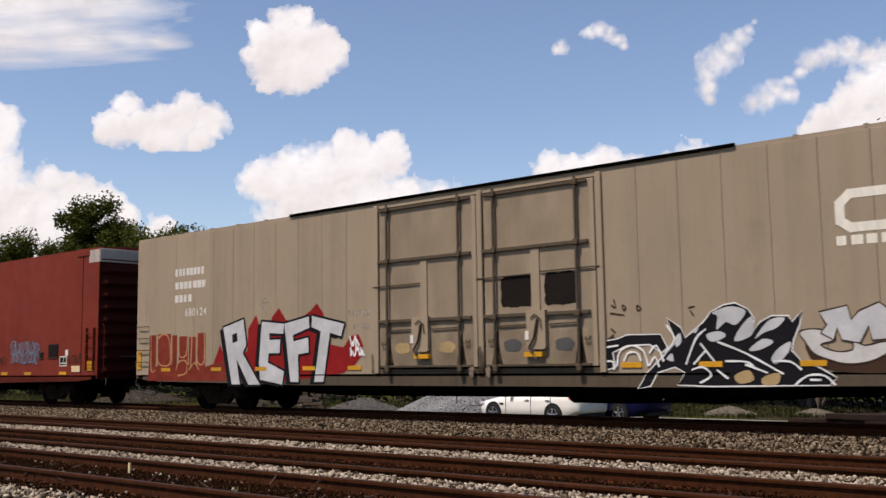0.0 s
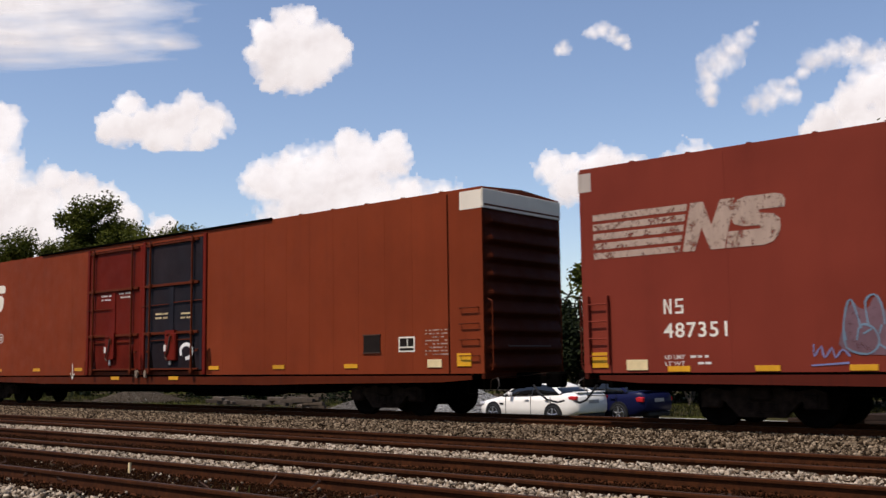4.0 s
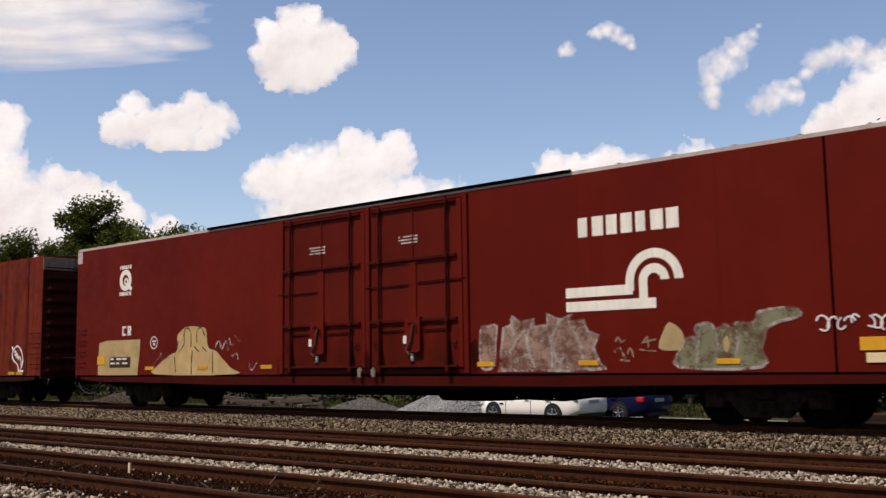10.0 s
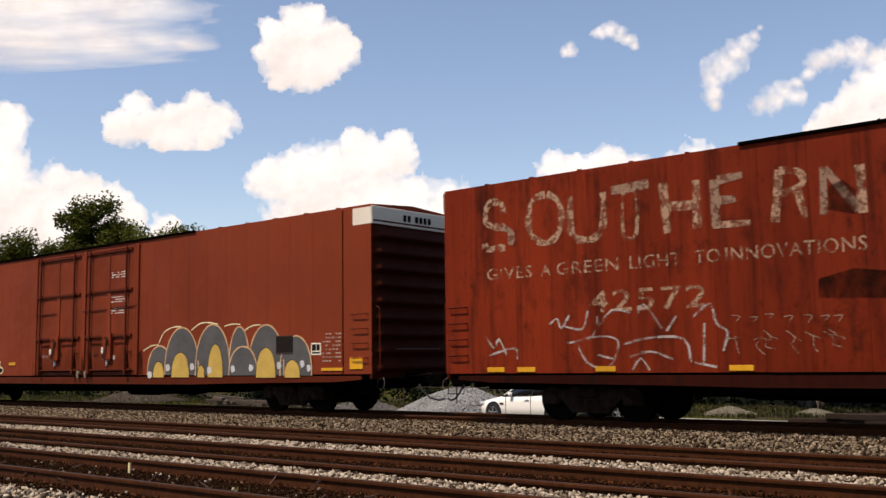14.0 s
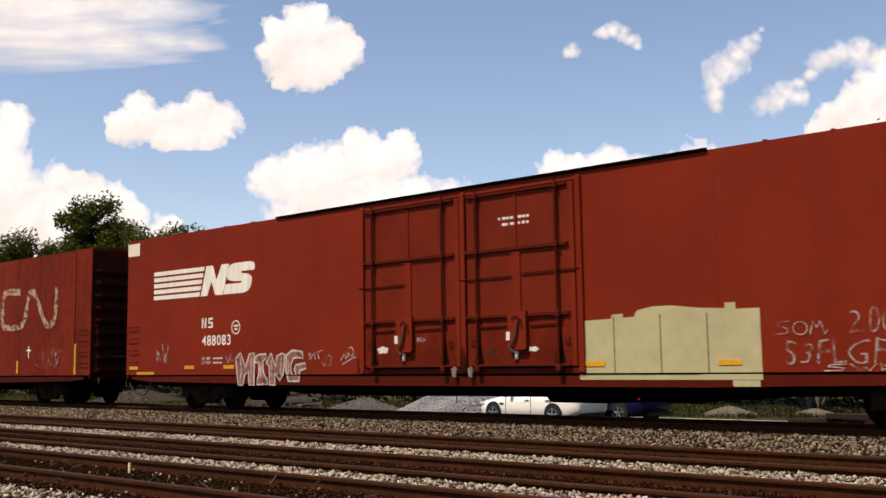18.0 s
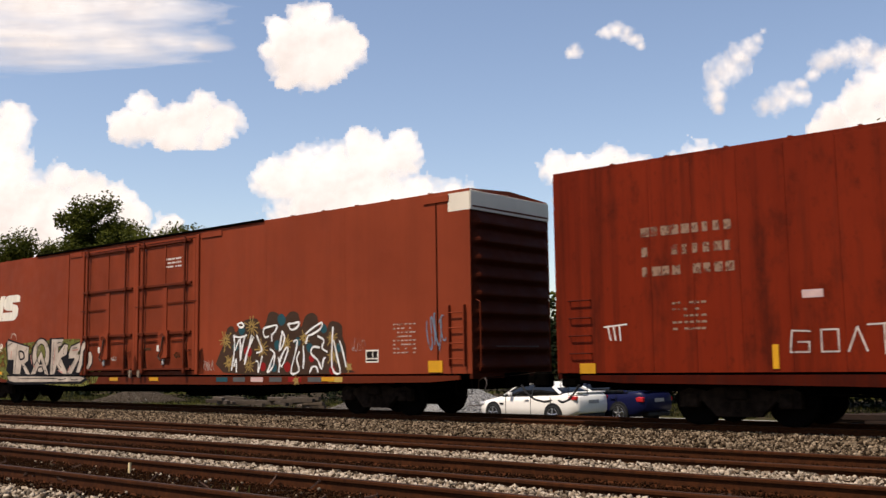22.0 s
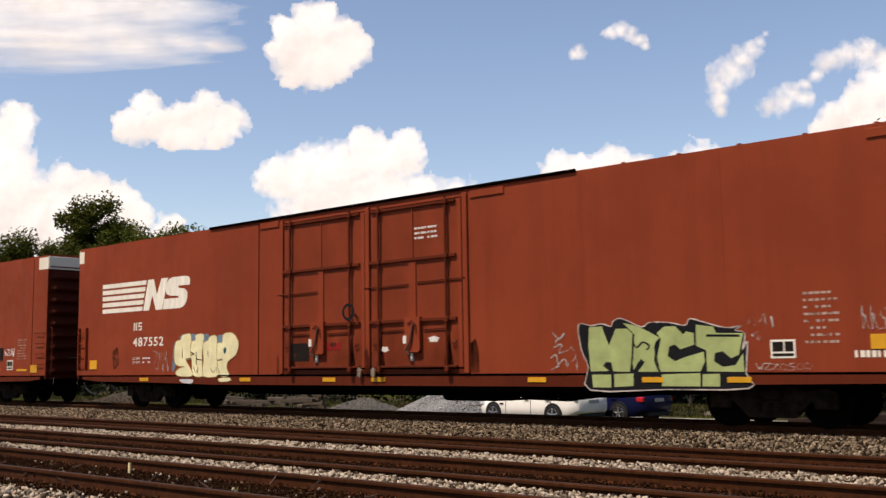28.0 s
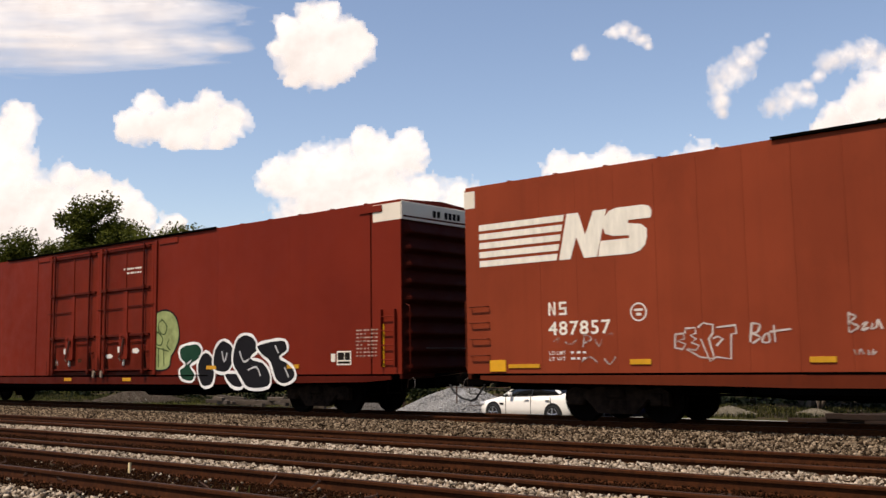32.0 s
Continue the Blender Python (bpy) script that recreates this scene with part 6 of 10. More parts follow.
    sprayed(c, [(4.63, 0.71), (4.66, 0.99), (5.11, 0.96), (5.48, 1.01), (5.86, 0.99), (5.87, 0.76)], MINT, 0.0125, "pale green sprayed foot of a letter")
    sprayed(c, [(5.92, 0.75), (5.98, 0.99), (6.30, 1.02), (6.69, 1.07), (6.99, 0.99), (6.98, 0.78)], MINT, 0.0125, "pale green sprayed foot of a letter")
    sprayed(c, [(7.12, 0.80), (7.16, 0.98), (7.61, 1.13), (7.83, 1.08), (7.86, 0.84)], MINT, 0.0125, "pale green sprayed foot of a letter")
    strokes(c, [[(4.84, 1.89), (4.74, 1.65), (4.88, 1.41), (5.15, 1.21), (5.26, 0.99)], [(5.33, 1.64), (5.41, 1.56), (5.56, 1.57)], [(4.65, 0.97), (4.72, 1.13), (4.80, 1.19)], [(5.66, 1.50), (5.65, 1.37)], [(6.10, 1.62), (6.18, 1.66), (6.25, 1.61)], [(6.08, 1.27), (6.19, 1.20), (6.25, 1.26)], [(6.47, 1.69), (6.50, 1.45), (6.51, 1.21)], [(6.89, 1.11), (6.99, 1.44), (7.16, 1.59), (7.35, 1.60)], [(7.15, 1.39), (7.15, 1.03)], [(7.40, 1.53), (7.49, 1.18), (7.47, 1.00)], [(7.39, 1.58), (7.43, 1.83), (7.53, 1.96)]], 0.045, CHALK, 0.015, "white sprayed glints on the letters")
    strokes(c, [[(8.12, 1.61), (8.05, 1.37), (8.09, 1.08)], [(8.20, 1.61), (8.13, 1.37), (8.16, 1.08)]], 0.03, SLATE, 0.011, "grey sprayed lines")
    strokes(c, [[(8.23, 1.42), (8.30, 1.44), (8.25, 1.33), (8.33, 1.35)], [(8.35, 1.44), (8.35, 1.33), (8.43, 1.42), (8.43, 1.32)], [(8.48, 1.44), (8.55, 1.44), (8.48, 1.38), (8.55, 1.34), (8.47, 1.30)], [(8.20, 1.25), (8.28, 1.23), (8.22, 1.13)], [(8.34, 1.25), (8.41, 1.17), (8.33, 1.13), (8.32, 1.23)], [(8.47, 1.25), (8.51, 1.15), (8.44, 1.12)]], 0.025, BLOOD, 0.0105, "small red sprayed tag")
    sprayed(c, [(16.38, 1.78), (16.75, 2.06), (17.37, 2.11), (17.67, 2.08), (18.47, 2.13), (18.96, 2.16), (19.45, 2.09), (20.03, 2.10), (20.56, 2.16), (20.61, 1.93), (21.03, 1.69), (21.12, 1.23), (21.02, 0.70), (18.76, 0.67), (16.55, 0.71)], GARNET, 0.008, "red sprayed shadow behind green letters", PLUM, 0.04)
    sprayed(c, [(16.31, 1.81), (16.57, 1.87), (16.84, 1.95), (16.57, 1.67), (16.52, 1.15), (16.74, 1.02), (16.56, 0.91), (16.38, 1.15)], LILAC, 0.009, "lilac sprayed cloud")
    sprayed(c, [(20.61, 1.91), (20.90, 1.98), (21.24, 1.94), (21.33, 1.68), (21.57, 1.64), (21.84, 1.56), (21.90, 1.39), (21.76, 1.22), (21.56, 1.11), (21.42, 0.94), (21.20, 0.66), (21.06, 0.66), (21.12, 1.23), (21.00, 1.63), (20.75, 1.81)], LILAC, 0.0075, "lilac sprayed cloud")
    sprayed(c, [(16.53, 1.73), (16.75, 1.80), (16.84, 1.99), (17.14, 2.04), (17.34, 2.02), (17.34, 1.27), (17.53, 1.08), (17.41, 0.91), (16.74, 0.91), (16.69, 1.08), (16.83, 1.21), (16.56, 1.28)], TEAL, 0.011, "fat green sprayed letter", PLUM, 0.025)
    sprayed(c, [(17.54, 1.91), (17.67, 2.03), (17.97, 1.96), (18.30, 2.01), (18.47, 2.08), (18.66, 2.02), (18.75, 1.75), (18.70, 1.50), (18.45, 1.20), (18.29, 1.07), (17.95, 1.14), (17.79, 1.39), (17.59, 1.65)], TEAL, 0.011, "fat green sprayed letter", PLUM, 0.025)
    sprayed(c, [(18.79, 1.99), (19.03, 2.05), (19.39, 2.00), (19.45, 1.73), (19.50, 1.37), (19.65, 1.19), (19.55, 1.01), (19.24, 1.07), (18.93, 1.25), (18.77, 1.13), (18.65, 1.32)], TEAL, 0.011, "fat green sprayed letter", PLUM, 0.025)
    sprayed(c, [(19.54, 1.97), (19.80, 2.06), (20.25, 2.00), (20.50, 2.10), (20.52, 1.88), (20.75, 1.79), (20.97, 1.58), (21.04, 1.23), (20.93, 0.94), (20.58, 0.94), (20.22, 1.06), (19.85, 1.12), (19.71, 1.48)], TEAL, 0.011, "fat green sprayed letter", PLUM, 0.025)
    sprayed(c, [(16.65, 0.97), (17.10, 1.17), (17.62, 1.08), (17.53, 0.91), (17.44, 0.76), (16.82, 0.76)], MINT, 0.0125, "pale green sprayed foot of a letter")
    sprayed(c, [(17.56, 1.01), (18.12, 1.11), (18.69, 1.05), (19.17, 1.13), (19.37, 1.01), (19.24, 0.74), (18.44, 0.71), (17.69, 0.74)], MINT, 0.0125, "pale green sprayed foot of a letter")
    sprayed(c, [(19.43, 1.04), (20.00, 1.12), (20.58, 1.04), (20.98, 1.12), (21.03, 0.94), (20.86, 0.73), (20.07, 0.70), (19.69, 0.72)], MINT, 0.0125, "pale green sprayed foot of a letter")
    sprayed(c, [(17.62, 1.55), (17.82, 1.33), (18.05, 1.14), (17.75, 1.20), (17.54, 1.46)], BLOOD, 0.0135, "red sprayed counter")
    sprayed(c, [(17.93, 1.73), (18.20, 1.69), (18.16, 1.51), (17.93, 1.62)], BLOOD, 0.0135, "red sprayed counter")
    sprayed(c, [(18.45, 1.36), (18.77, 1.60), (18.65, 1.26), (18.42, 1.13)], BLOOD, 0.0135, "red sprayed counter")
    sprayed(c, [(19.47, 1.67), (19.71, 1.30), (19.83, 1.18), (19.67, 1.15), (19.50, 1.49)], BLOOD, 0.0135, "red sprayed counter")
    sprayed(c, [(20.24, 1.59), (20.53, 1.64), (20.68, 1.47), (20.56, 1.23), (20.37, 1.24), (20.45, 1.47)], BLOOD, 0.0135, "red sprayed counter")
    strokes(c, [[(17.37, 2.00), (17.39, 1.14)], [(17.49, 1.63), (17.87, 1.26), (17.99, 1.14)], [(17.83, 1.75), (18.13, 1.68), (18.10, 1.54)], [(18.45, 1.26), (18.78, 1.62), (18.82, 1.93)], [(19.51, 1.79), (19.64, 1.48), (19.81, 1.24), (19.78, 1.15)], [(19.23, 1.61), (19.37, 1.25), (19.49, 1.07)], [(20.02, 1.66), (20.53, 1.75)], [(20.16, 1.42), (20.57, 1.70)], [(20.71, 1.52), (20.66, 1.23), (20.44, 1.12)], [(16.57, 1.61), (16.60, 1.41), (16.83, 1.33)]], 0.04, CHALK, 0.016, "white sprayed glints on the letters")
    strokes(c, [[(21.43, 1.45), (21.54, 1.54), (21.68, 1.47), (21.64, 1.31), (21.48, 1.27), (21.43, 1.39)], [(21.24, 1.68), (21.29, 1.34), (21.22, 1.11)], [(21.37, 1.57), (21.29, 1.23)]], 0.03, SLATE, 0.011, "grey sprayed lines")


def pale_green_letters():
    """Pale green letters on black, and butter-coloured fat letters."""
    c = TRAIN[11]
    sprayed(c, [(19.16, 1.95), (19.44, 1.92), (19.70, 1.95), (19.91, 1.89), (19.95, 1.98), (20.14, 2.04), (20.57, 1.86), (20.75, 1.94), (21.17, 1.92), (21.39, 1.87), (21.51, 1.87), (21.59, 1.98), (21.90, 1.89), (22.28, 1.79), (22.57, 1.81), (22.44, 1.74), (22.63, 1.68), (22.57, 1.38), (22.67, 1.54), (22.62, 0.98), (22.65, 0.71), (21.05, 0.68), (19.39, 0.66), (19.37, 1.11), (19.22, 1.44)], INK, 0.008, "black sprayed ground with a thin pale rim", HAZY, 0.022)
    sprayed(c, [(19.41, 1.89), (19.70, 1.90), (19.85, 1.52), (20.01, 1.84), (20.26, 1.84), (20.40, 1.72), (20.33, 1.21), (20.29, 1.01), (19.93, 1.02), (19.89, 1.19), (19.78, 1.21), (19.70, 1.13), (19.84, 1.03), (19.42, 1.02), (19.38, 1.55)], PALE_GREEN, 0.012, "pale green sprayed letter", soft=False)
    sprayed(c, [(20.18, 1.95), (20.45, 1.89), (20.74, 1.76), (20.95, 1.64), (20.85, 1.52), (20.82, 1.20), (20.90, 1.01), (20.47, 1.01), (20.62, 1.19), (20.54, 1.25), (20.45, 1.15), (20.38, 1.04), (20.35, 1.21), (20.42, 1.72)], PALE_GREEN, 0.012, "pale green sprayed letter", soft=False)
    sprayed(c, [(20.89, 1.73), (21.05, 1.85), (21.28, 1.85), (21.44, 1.69), (21.50, 1.75), (21.65, 1.71), (21.66, 1.50), (21.37, 1.42), (21.26, 1.51), (21.15, 1.48), (21.10, 1.30), (21.25, 1.20), (21.48, 1.28), (21.83, 1.37), (21.85, 1.19), (21.75, 1.01), (20.95, 1.01), (20.86, 1.20), (20.98, 1.62)], PALE_GREEN, 0.012, "pale green sprayed letter", soft=False)
    sprayed(c, [(21.70, 1.86), (22.03, 1.82), (22.09, 1.70), (22.60, 1.68), (22.50, 1.30), (22.35, 1.24), (22.20, 1.37), (22.05, 1.34), (22.02, 1.19), (22.19, 1.09), (22.43, 1.12), (22.58, 1.33), (22.59, 1.00), (21.88, 1.01), (21.88, 1.39), (21.68, 1.48)], PALE_GREEN, 0.012, "pale green sprayed letter", soft=False)
    sprayed(c, [(19.44, 0.96), (19.88, 0.96), (19.87, 0.71), (19.46, 0.71)], PALE_GREEN, 0.012, "pale green sprayed letter on the sill", soft=False)
    sprayed(c, [(19.95, 0.97), (20.37, 0.98), (20.36, 0.74), (19.94, 0.72)], PALE_GREEN, 0.012, "pale green sprayed letter on the sill", soft=False)
    sprayed(c, [(20.97, 0.96), (21.75, 0.98), (21.74, 0.74), (20.96, 0.74)], PALE_GREEN, 0.012, "pale green sprayed letter on the sill", soft=False)
    sprayed(c, [(21.79, 0.96), (22.13, 0.97), (22.12, 0.74), (21.78, 0.74)], PALE_GREEN, 0.012, "pale green sprayed letter on the sill", soft=False)
    strokes(c, [[(20.40, 1.53), (20.47, 1.47), (20.59, 1.57), (20.73, 1.50), (20.67, 1.42)], [(20.40, 1.72), (20.35, 1.21)], [(20.94, 1.62), (20.85, 1.47), (20.91, 1.10)], [(21.67, 1.76), (21.67, 1.48)], [(21.89, 1.66), (22.54, 1.64)]], 0.035, INK, 0.0145, "black sprayed lines in the letters")
    strokes(c, [[(18.53, 1.82), (18.69, 1.68), (18.83, 1.79), (18.62, 1.63)]], 0.035, HAZE, 0.01, "thin pale sprayed scribble")
    strokes(c, [[(18.55, 1.51), (18.76, 1.57), (18.68, 1.40), (18.96, 1.47)]], 0.035, HAZE, 0.01, "thin pale sprayed scribble")
    strokes(c, [[(18.47, 1.29), (18.61, 1.36), (18.65, 1.17), (18.81, 1.28), (18.88, 1.11)]], 0.035, HAZE, 0.01, "thin pale sprayed scribble")
    strokes(c, [[(18.96, 1.51), (19.09, 1.39), (19.01, 1.22)]], 0.035, HAZE, 0.01, "thin pale sprayed scribble")
    strokes(c, [[(18.62, 1.68), (18.59, 1.51)]], 0.035, HAZE, 0.01, "thin pale sprayed scribble")
    strokes(c, [[(18.88, 1.17), (19.08, 1.28), (19.10, 1.05)]], 0.035, HAZE, 0.01, "thin pale sprayed scribble")
    strokes(c, [[(18.48, 1.06), (18.67, 1.14)]], 0.035, HAZE, 0.01, "thin pale sprayed scribble")
    strokes(c, [[(22.70, 1.83), (22.76, 1.97), (22.84, 1.85), (22.75, 1.75)], [(22.91, 1.87), (22.99, 2.01), (23.02, 1.82)], [(23.12, 1.96), (23.16, 1.71)], [(22.75, 1.63), (22.90, 1.69), (22.85, 1.57), (23.05, 1.65)]], 0.035, HAZE, 0.01, "thin pale sprayed scribble")
    sprayed(c, [(5.28, 1.12), (5.34, 1.81), (5.51, 1.91), (5.43, 1.24)], SKYBLUE, 0.008, "grey-blue sprayed ground")
    sprayed(c, [(6.17, 2.13), (6.39, 2.12), (6.36, 1.89), (6.15, 1.92)], SKYBLUE, 0.008, "grey-blue sprayed ground")
    sprayed(c, [(6.78, 2.11), (7.02, 2.10), (6.93, 1.87), (6.74, 1.90)], SKYBLUE, 0.008, "grey-blue sprayed ground")
    sprayed(c, [(7.37, 2.05), (7.64, 2.07), (7.62, 1.87), (7.36, 1.84)], SKYBLUE, 0.008, "grey-blue sprayed ground")
    sprayed(c, [(5.61, 2.03), (5.80, 2.17), (5.77, 1.96)], SKYBLUE, 0.008, "grey-blue sprayed ground")
    sprayed(c, [(5.76, 2.12), (6.12, 2.16), (6.20, 1.98), (6.16, 1.69), (6.18, 1.44), (5.95, 1.41), (6.12, 1.23), (6.29, 1.00), (6.08, 0.94), (5.58, 0.96), (5.44, 1.06), (5.63, 1.18), (5.87, 1.22), (5.59, 1.24), (5.40, 1.36), (5.38, 1.71), (5.46, 1.95), (5.68, 2.00)], BUTTER, 0.011, "fat butter-coloured letter", OCHRE, 0.018)
    sprayed(c, [(6.19, 1.92), (6.39, 1.97), (6.39, 2.11), (6.78, 2.11), (6.71, 1.68), (6.72, 1.22), (6.74, 0.95), (6.29, 0.98), (6.23, 1.34), (6.16, 1.63)], BUTTER, 0.011, "fat butter-coloured letter", OCHRE, 0.018)
    sprayed(c, [(6.77, 1.88), (6.96, 1.95), (7.07, 2.06), (7.36, 2.05), (7.38, 1.66), (7.41, 1.22), (7.53, 0.97), (6.76, 0.95), (6.78, 1.39), (6.74, 1.68)], BUTTER, 0.011, "fat butter-coloured letter", OCHRE, 0.018)
    sprayed(c, [(7.38, 1.83), (7.61, 1.87), (7.64, 2.07), (7.85, 2.14), (8.12, 2.10), (8.31, 1.90), (8.33, 1.74), (8.20, 1.51), (7.88, 1.34), (7.84, 1.16), (7.93, 0.97), (7.55, 0.95), (7.43, 1.22)], BUTTER, 0.011, "fat butter-coloured letter", OCHRE, 0.018)
    sprayed(c, [(7.67, 1.67), (7.75, 1.74), (7.81, 1.67), (7.73, 1.55)], PETROL, 0.0135, "dark counter")
    sprayed(c, [(5.65, 0.86), (6.28, 0.86), (6.21, 0.75), (5.79, 0.77)], SILVER, 0.012, "pale sprayed smear on the sill")
    sprayed(c, [(7.48, 0.89), (7.93, 0.91), (7.99, 0.83), (7.54, 0.80)], BUTTER, 0.012, "pale sprayed smear on the sill")
    strokes(c, [[(5.76, 1.74), (5.78, 1.47)], [(6.96, 1.67), (7.00, 1.50)], [(6.43, 1.63), (6.45, 1.28)], [(5.95, 1.44), (6.18, 1.45)], [(6.44, 1.43), (6.70, 1.40)], [(7.41, 1.38), (7.63, 1.41)], [(6.17, 1.63), (6.35, 1.57), (6.18, 1.55)]], 0.03, UMBER, 0.0135, "brown lines in the letters")
    strokes(c, [[(6.30, 1.23), (6.43, 1.06), (6.53, 1.20), (6.50, 1.02)], [(7.10, 1.16), (7.23, 1.05), (7.37, 1.19), (7.40, 1.05)]], 0.02, SLATE, 0.0135, "grey scribble on the letters")


def domed_letters():
    """Slate domes edged in cream with golden doors, and a black smoky shape."""
    c = TRAIN[6]
    strokes(c, [[(17.49, 1.93), (17.72, 2.22), (18.14, 2.36), (18.59, 2.37)], [(19.07, 2.25), (19.46, 2.42), (19.88, 2.44), (20.30, 2.38)], [(20.60, 2.31), (20.94, 2.36), (21.29, 2.34)], [(21.49, 2.17), (21.77, 2.28), (22.15, 2.30)], [(16.68, 1.71), (17.09, 1.85), (17.45, 1.87)]], 0.03, BUTTER, 0.0075, "cream sprayed arcs")
    arch(c, 16.91, 18.15, 0.98, 1.84, SLATE, 0.008, "slate-grey sprayed dome with a cream rim", PEACHED, 0.04)
    arch(c, 20.80, 21.70, 0.97, 2.28, SLATE, 0.0098, "slate-grey sprayed dome with a cream rim", PEACHED, 0.04)
    arch(c, 17.80, 19.44, 0.98, 2.34, SLATE, 0.0116, "slate-grey sprayed dome with a cream rim", PEACHED, 0.04)
    arch(c, 19.29, 20.86, 0.97, 2.38, SLATE, 0.0134, "slate-grey sprayed dome with a cream rim", PEACHED, 0.04)
    arch(c, 21.65, 23.10, 0.97, 2.29, SLATE, 0.0152, "slate-grey sprayed dome with a cream rim", PEACHED, 0.04)
    arch(c, 22.94, 24.16, 0.96, 1.97, SLATE, 0.017, "slate-grey sprayed dome with a cream rim", PEACHED, 0.04)
    arch(c, 20.82, 22.02, 0.97, 1.74, SLATE, 0.0188, "slate-grey sprayed dome with a cream rim", PEACHED, 0.04)
    arch(c, 17.22, 17.78, 0.92, 1.38, GOLD, 0.0225, "golden sprayed doorway", UMBER, 0.02)
    arch(c, 18.15, 19.01, 0.92, 1.63, GOLD, 0.0225, "golden sprayed doorway", UMBER, 0.02)
    arch(c, 19.40, 19.74, 0.92, 1.26, GOLD, 0.0225, "golden sprayed doorway", UMBER, 0.02)
    arch(c, 19.88, 20.56, 0.92, 1.83, GOLD, 0.0225, "golden sprayed doorway", UMBER, 0.02)
    arch(c, 21.98, 22.78, 0.91, 1.69, GOLD, 0.0225, "golden sprayed doorway", UMBER, 0.02)
    arch(c, 23.12, 23.73, 0.91, 1.36, GOLD, 0.0225, "golden sprayed doorway", UMBER, 0.02)
    sprayed(c, [(16.95, 1.07), (17.12, 1.08), (17.17, 0.95), (17.00, 0.89)], SILVER, 0.0245, "pale sprayed fleck")
    sprayed(c, [(17.87, 1.27), (18.03, 1.29), (18.08, 1.15), (17.92, 1.10)], SILVER, 0.0245, "pale sprayed fleck")
    sprayed(c, [(19.06, 1.29), (19.21, 1.30), (19.25, 1.17), (19.10, 1.12)], SILVER, 0.0245, "pale sprayed fleck")
    sprayed(c, [(19.86, 1.18), (20.01, 1.20), (20.05, 1.07), (19.90, 1.01)], SILVER, 0.0245, "pale sprayed fleck")
    sprayed(c, [(20.92, 1.21), (21.05, 1.23), (21.09, 1.10), (20.95, 1.05)], SILVER, 0.0245, "pale sprayed fleck")
    sprayed(c, [(21.69, 1.23), (21.82, 1.25), (21.86, 1.13), (21.72, 1.07)], SILVER, 0.0245, "pale sprayed fleck")
    sprayed(c, [(22.84, 1.29), (22.96, 1.30), (23.00, 1.18), (22.87, 1.13)], SILVER, 0.0245, "pale sprayed fleck")
    sprayed(c, [(23.74, 1.32), (23.86, 1.33), (23.89, 1.21), (23.77, 1.16)], SILVER, 0.0245, "pale sprayed fleck")
    sprayed(c, [(23.99, 1.21), (24.10, 1.22), (24.13, 1.11), (24.02, 1.06)], SILVER, 0.0245, "pale sprayed fleck")
    sprayed(c, [(3.54, 1.33), (3.77, 1.41), (3.91, 1.24), (3.70, 1.14)], SAND, 0.0075, "sand-coloured smear")
    sprayed(c, [(3.82, 1.20), (3.95, 1.41), (4.24, 1.49), (4.42, 1.57), (4.70, 1.54), (4.86, 1.39), (5.06, 1.41), (4.98, 1.60), (5.26, 1.69), (5.42, 1.77), (5.63, 1.70), (5.61, 1.83), (5.79, 1.90), (5.99, 1.82), (6.19, 1.64), (6.43, 1.61), (6.82, 1.61), (7.06, 1.54), (7.18, 1.59), (7.25, 1.72), (7.39, 1.74), (7.34, 1.63), (7.42, 1.49), (7.65, 1.48), (7.64, 1.30), (7.83, 1.25), (7.86, 1.14), (7.71, 1.07), (7.35, 1.09), (7.08, 1.16), (6.79, 1.12), (6.50, 1.02), (6.21, 1.08), (5.80, 1.00), (5.38, 0.97), (5.01, 1.04), (4.90, 1.14), (4.56, 1.03), (4.28, 1.11), (3.94, 1.12)], INK, 0.009, "black smoky sprayed shape with a cream rim", BUTTER, 0.045)
    strokes(c, [[(4.12, 1.36), (4.47, 1.40), (4.74, 1.31), (4.63, 1.14)], [(4.06, 1.20), (4.24, 1.32), (4.34, 1.20), (4.45, 1.09)], [(5.03, 1.59), (5.13, 1.44), (5.41, 1.53)], [(5.67, 1.43), (5.88, 1.57), (5.98, 1.45)], [(6.43, 1.46), (6.63, 1.55)], [(6.85, 1.31), (6.95, 1.43), (7.01, 1.31), (6.91, 1.21), (6.85, 1.31)], [(5.70, 1.18), (5.81, 1.33), (5.86, 1.18)], [(7.27, 1.26), (7.55, 1.34), (7.72, 1.27)], [(6.27, 1.37), (6.38, 1.51), (6.47, 1.34)], [(5.84, 1.79), (5.96, 1.67)], [(5.17, 1.54), (5.33, 1.67)]], 0.035, BUTTER, 0.0125, "cream lines in the black shape")
    sprayed(c, [(5.78, 1.67), (5.89, 1.77), (5.95, 1.65), (5.87, 1.57)], PETROL, 0.0125, "blue-grey fleck")
    sprayed(c, [(6.80, 1.28), (6.91, 1.40), (6.97, 1.26)], SKYBLUE, 0.0125, "blue-grey fleck")
    sprayed(c, [(5.81, 1.18), (5.92, 1.30), (5.99, 1.13)], SKYBLUE, 0.0125, "blue-grey fleck")


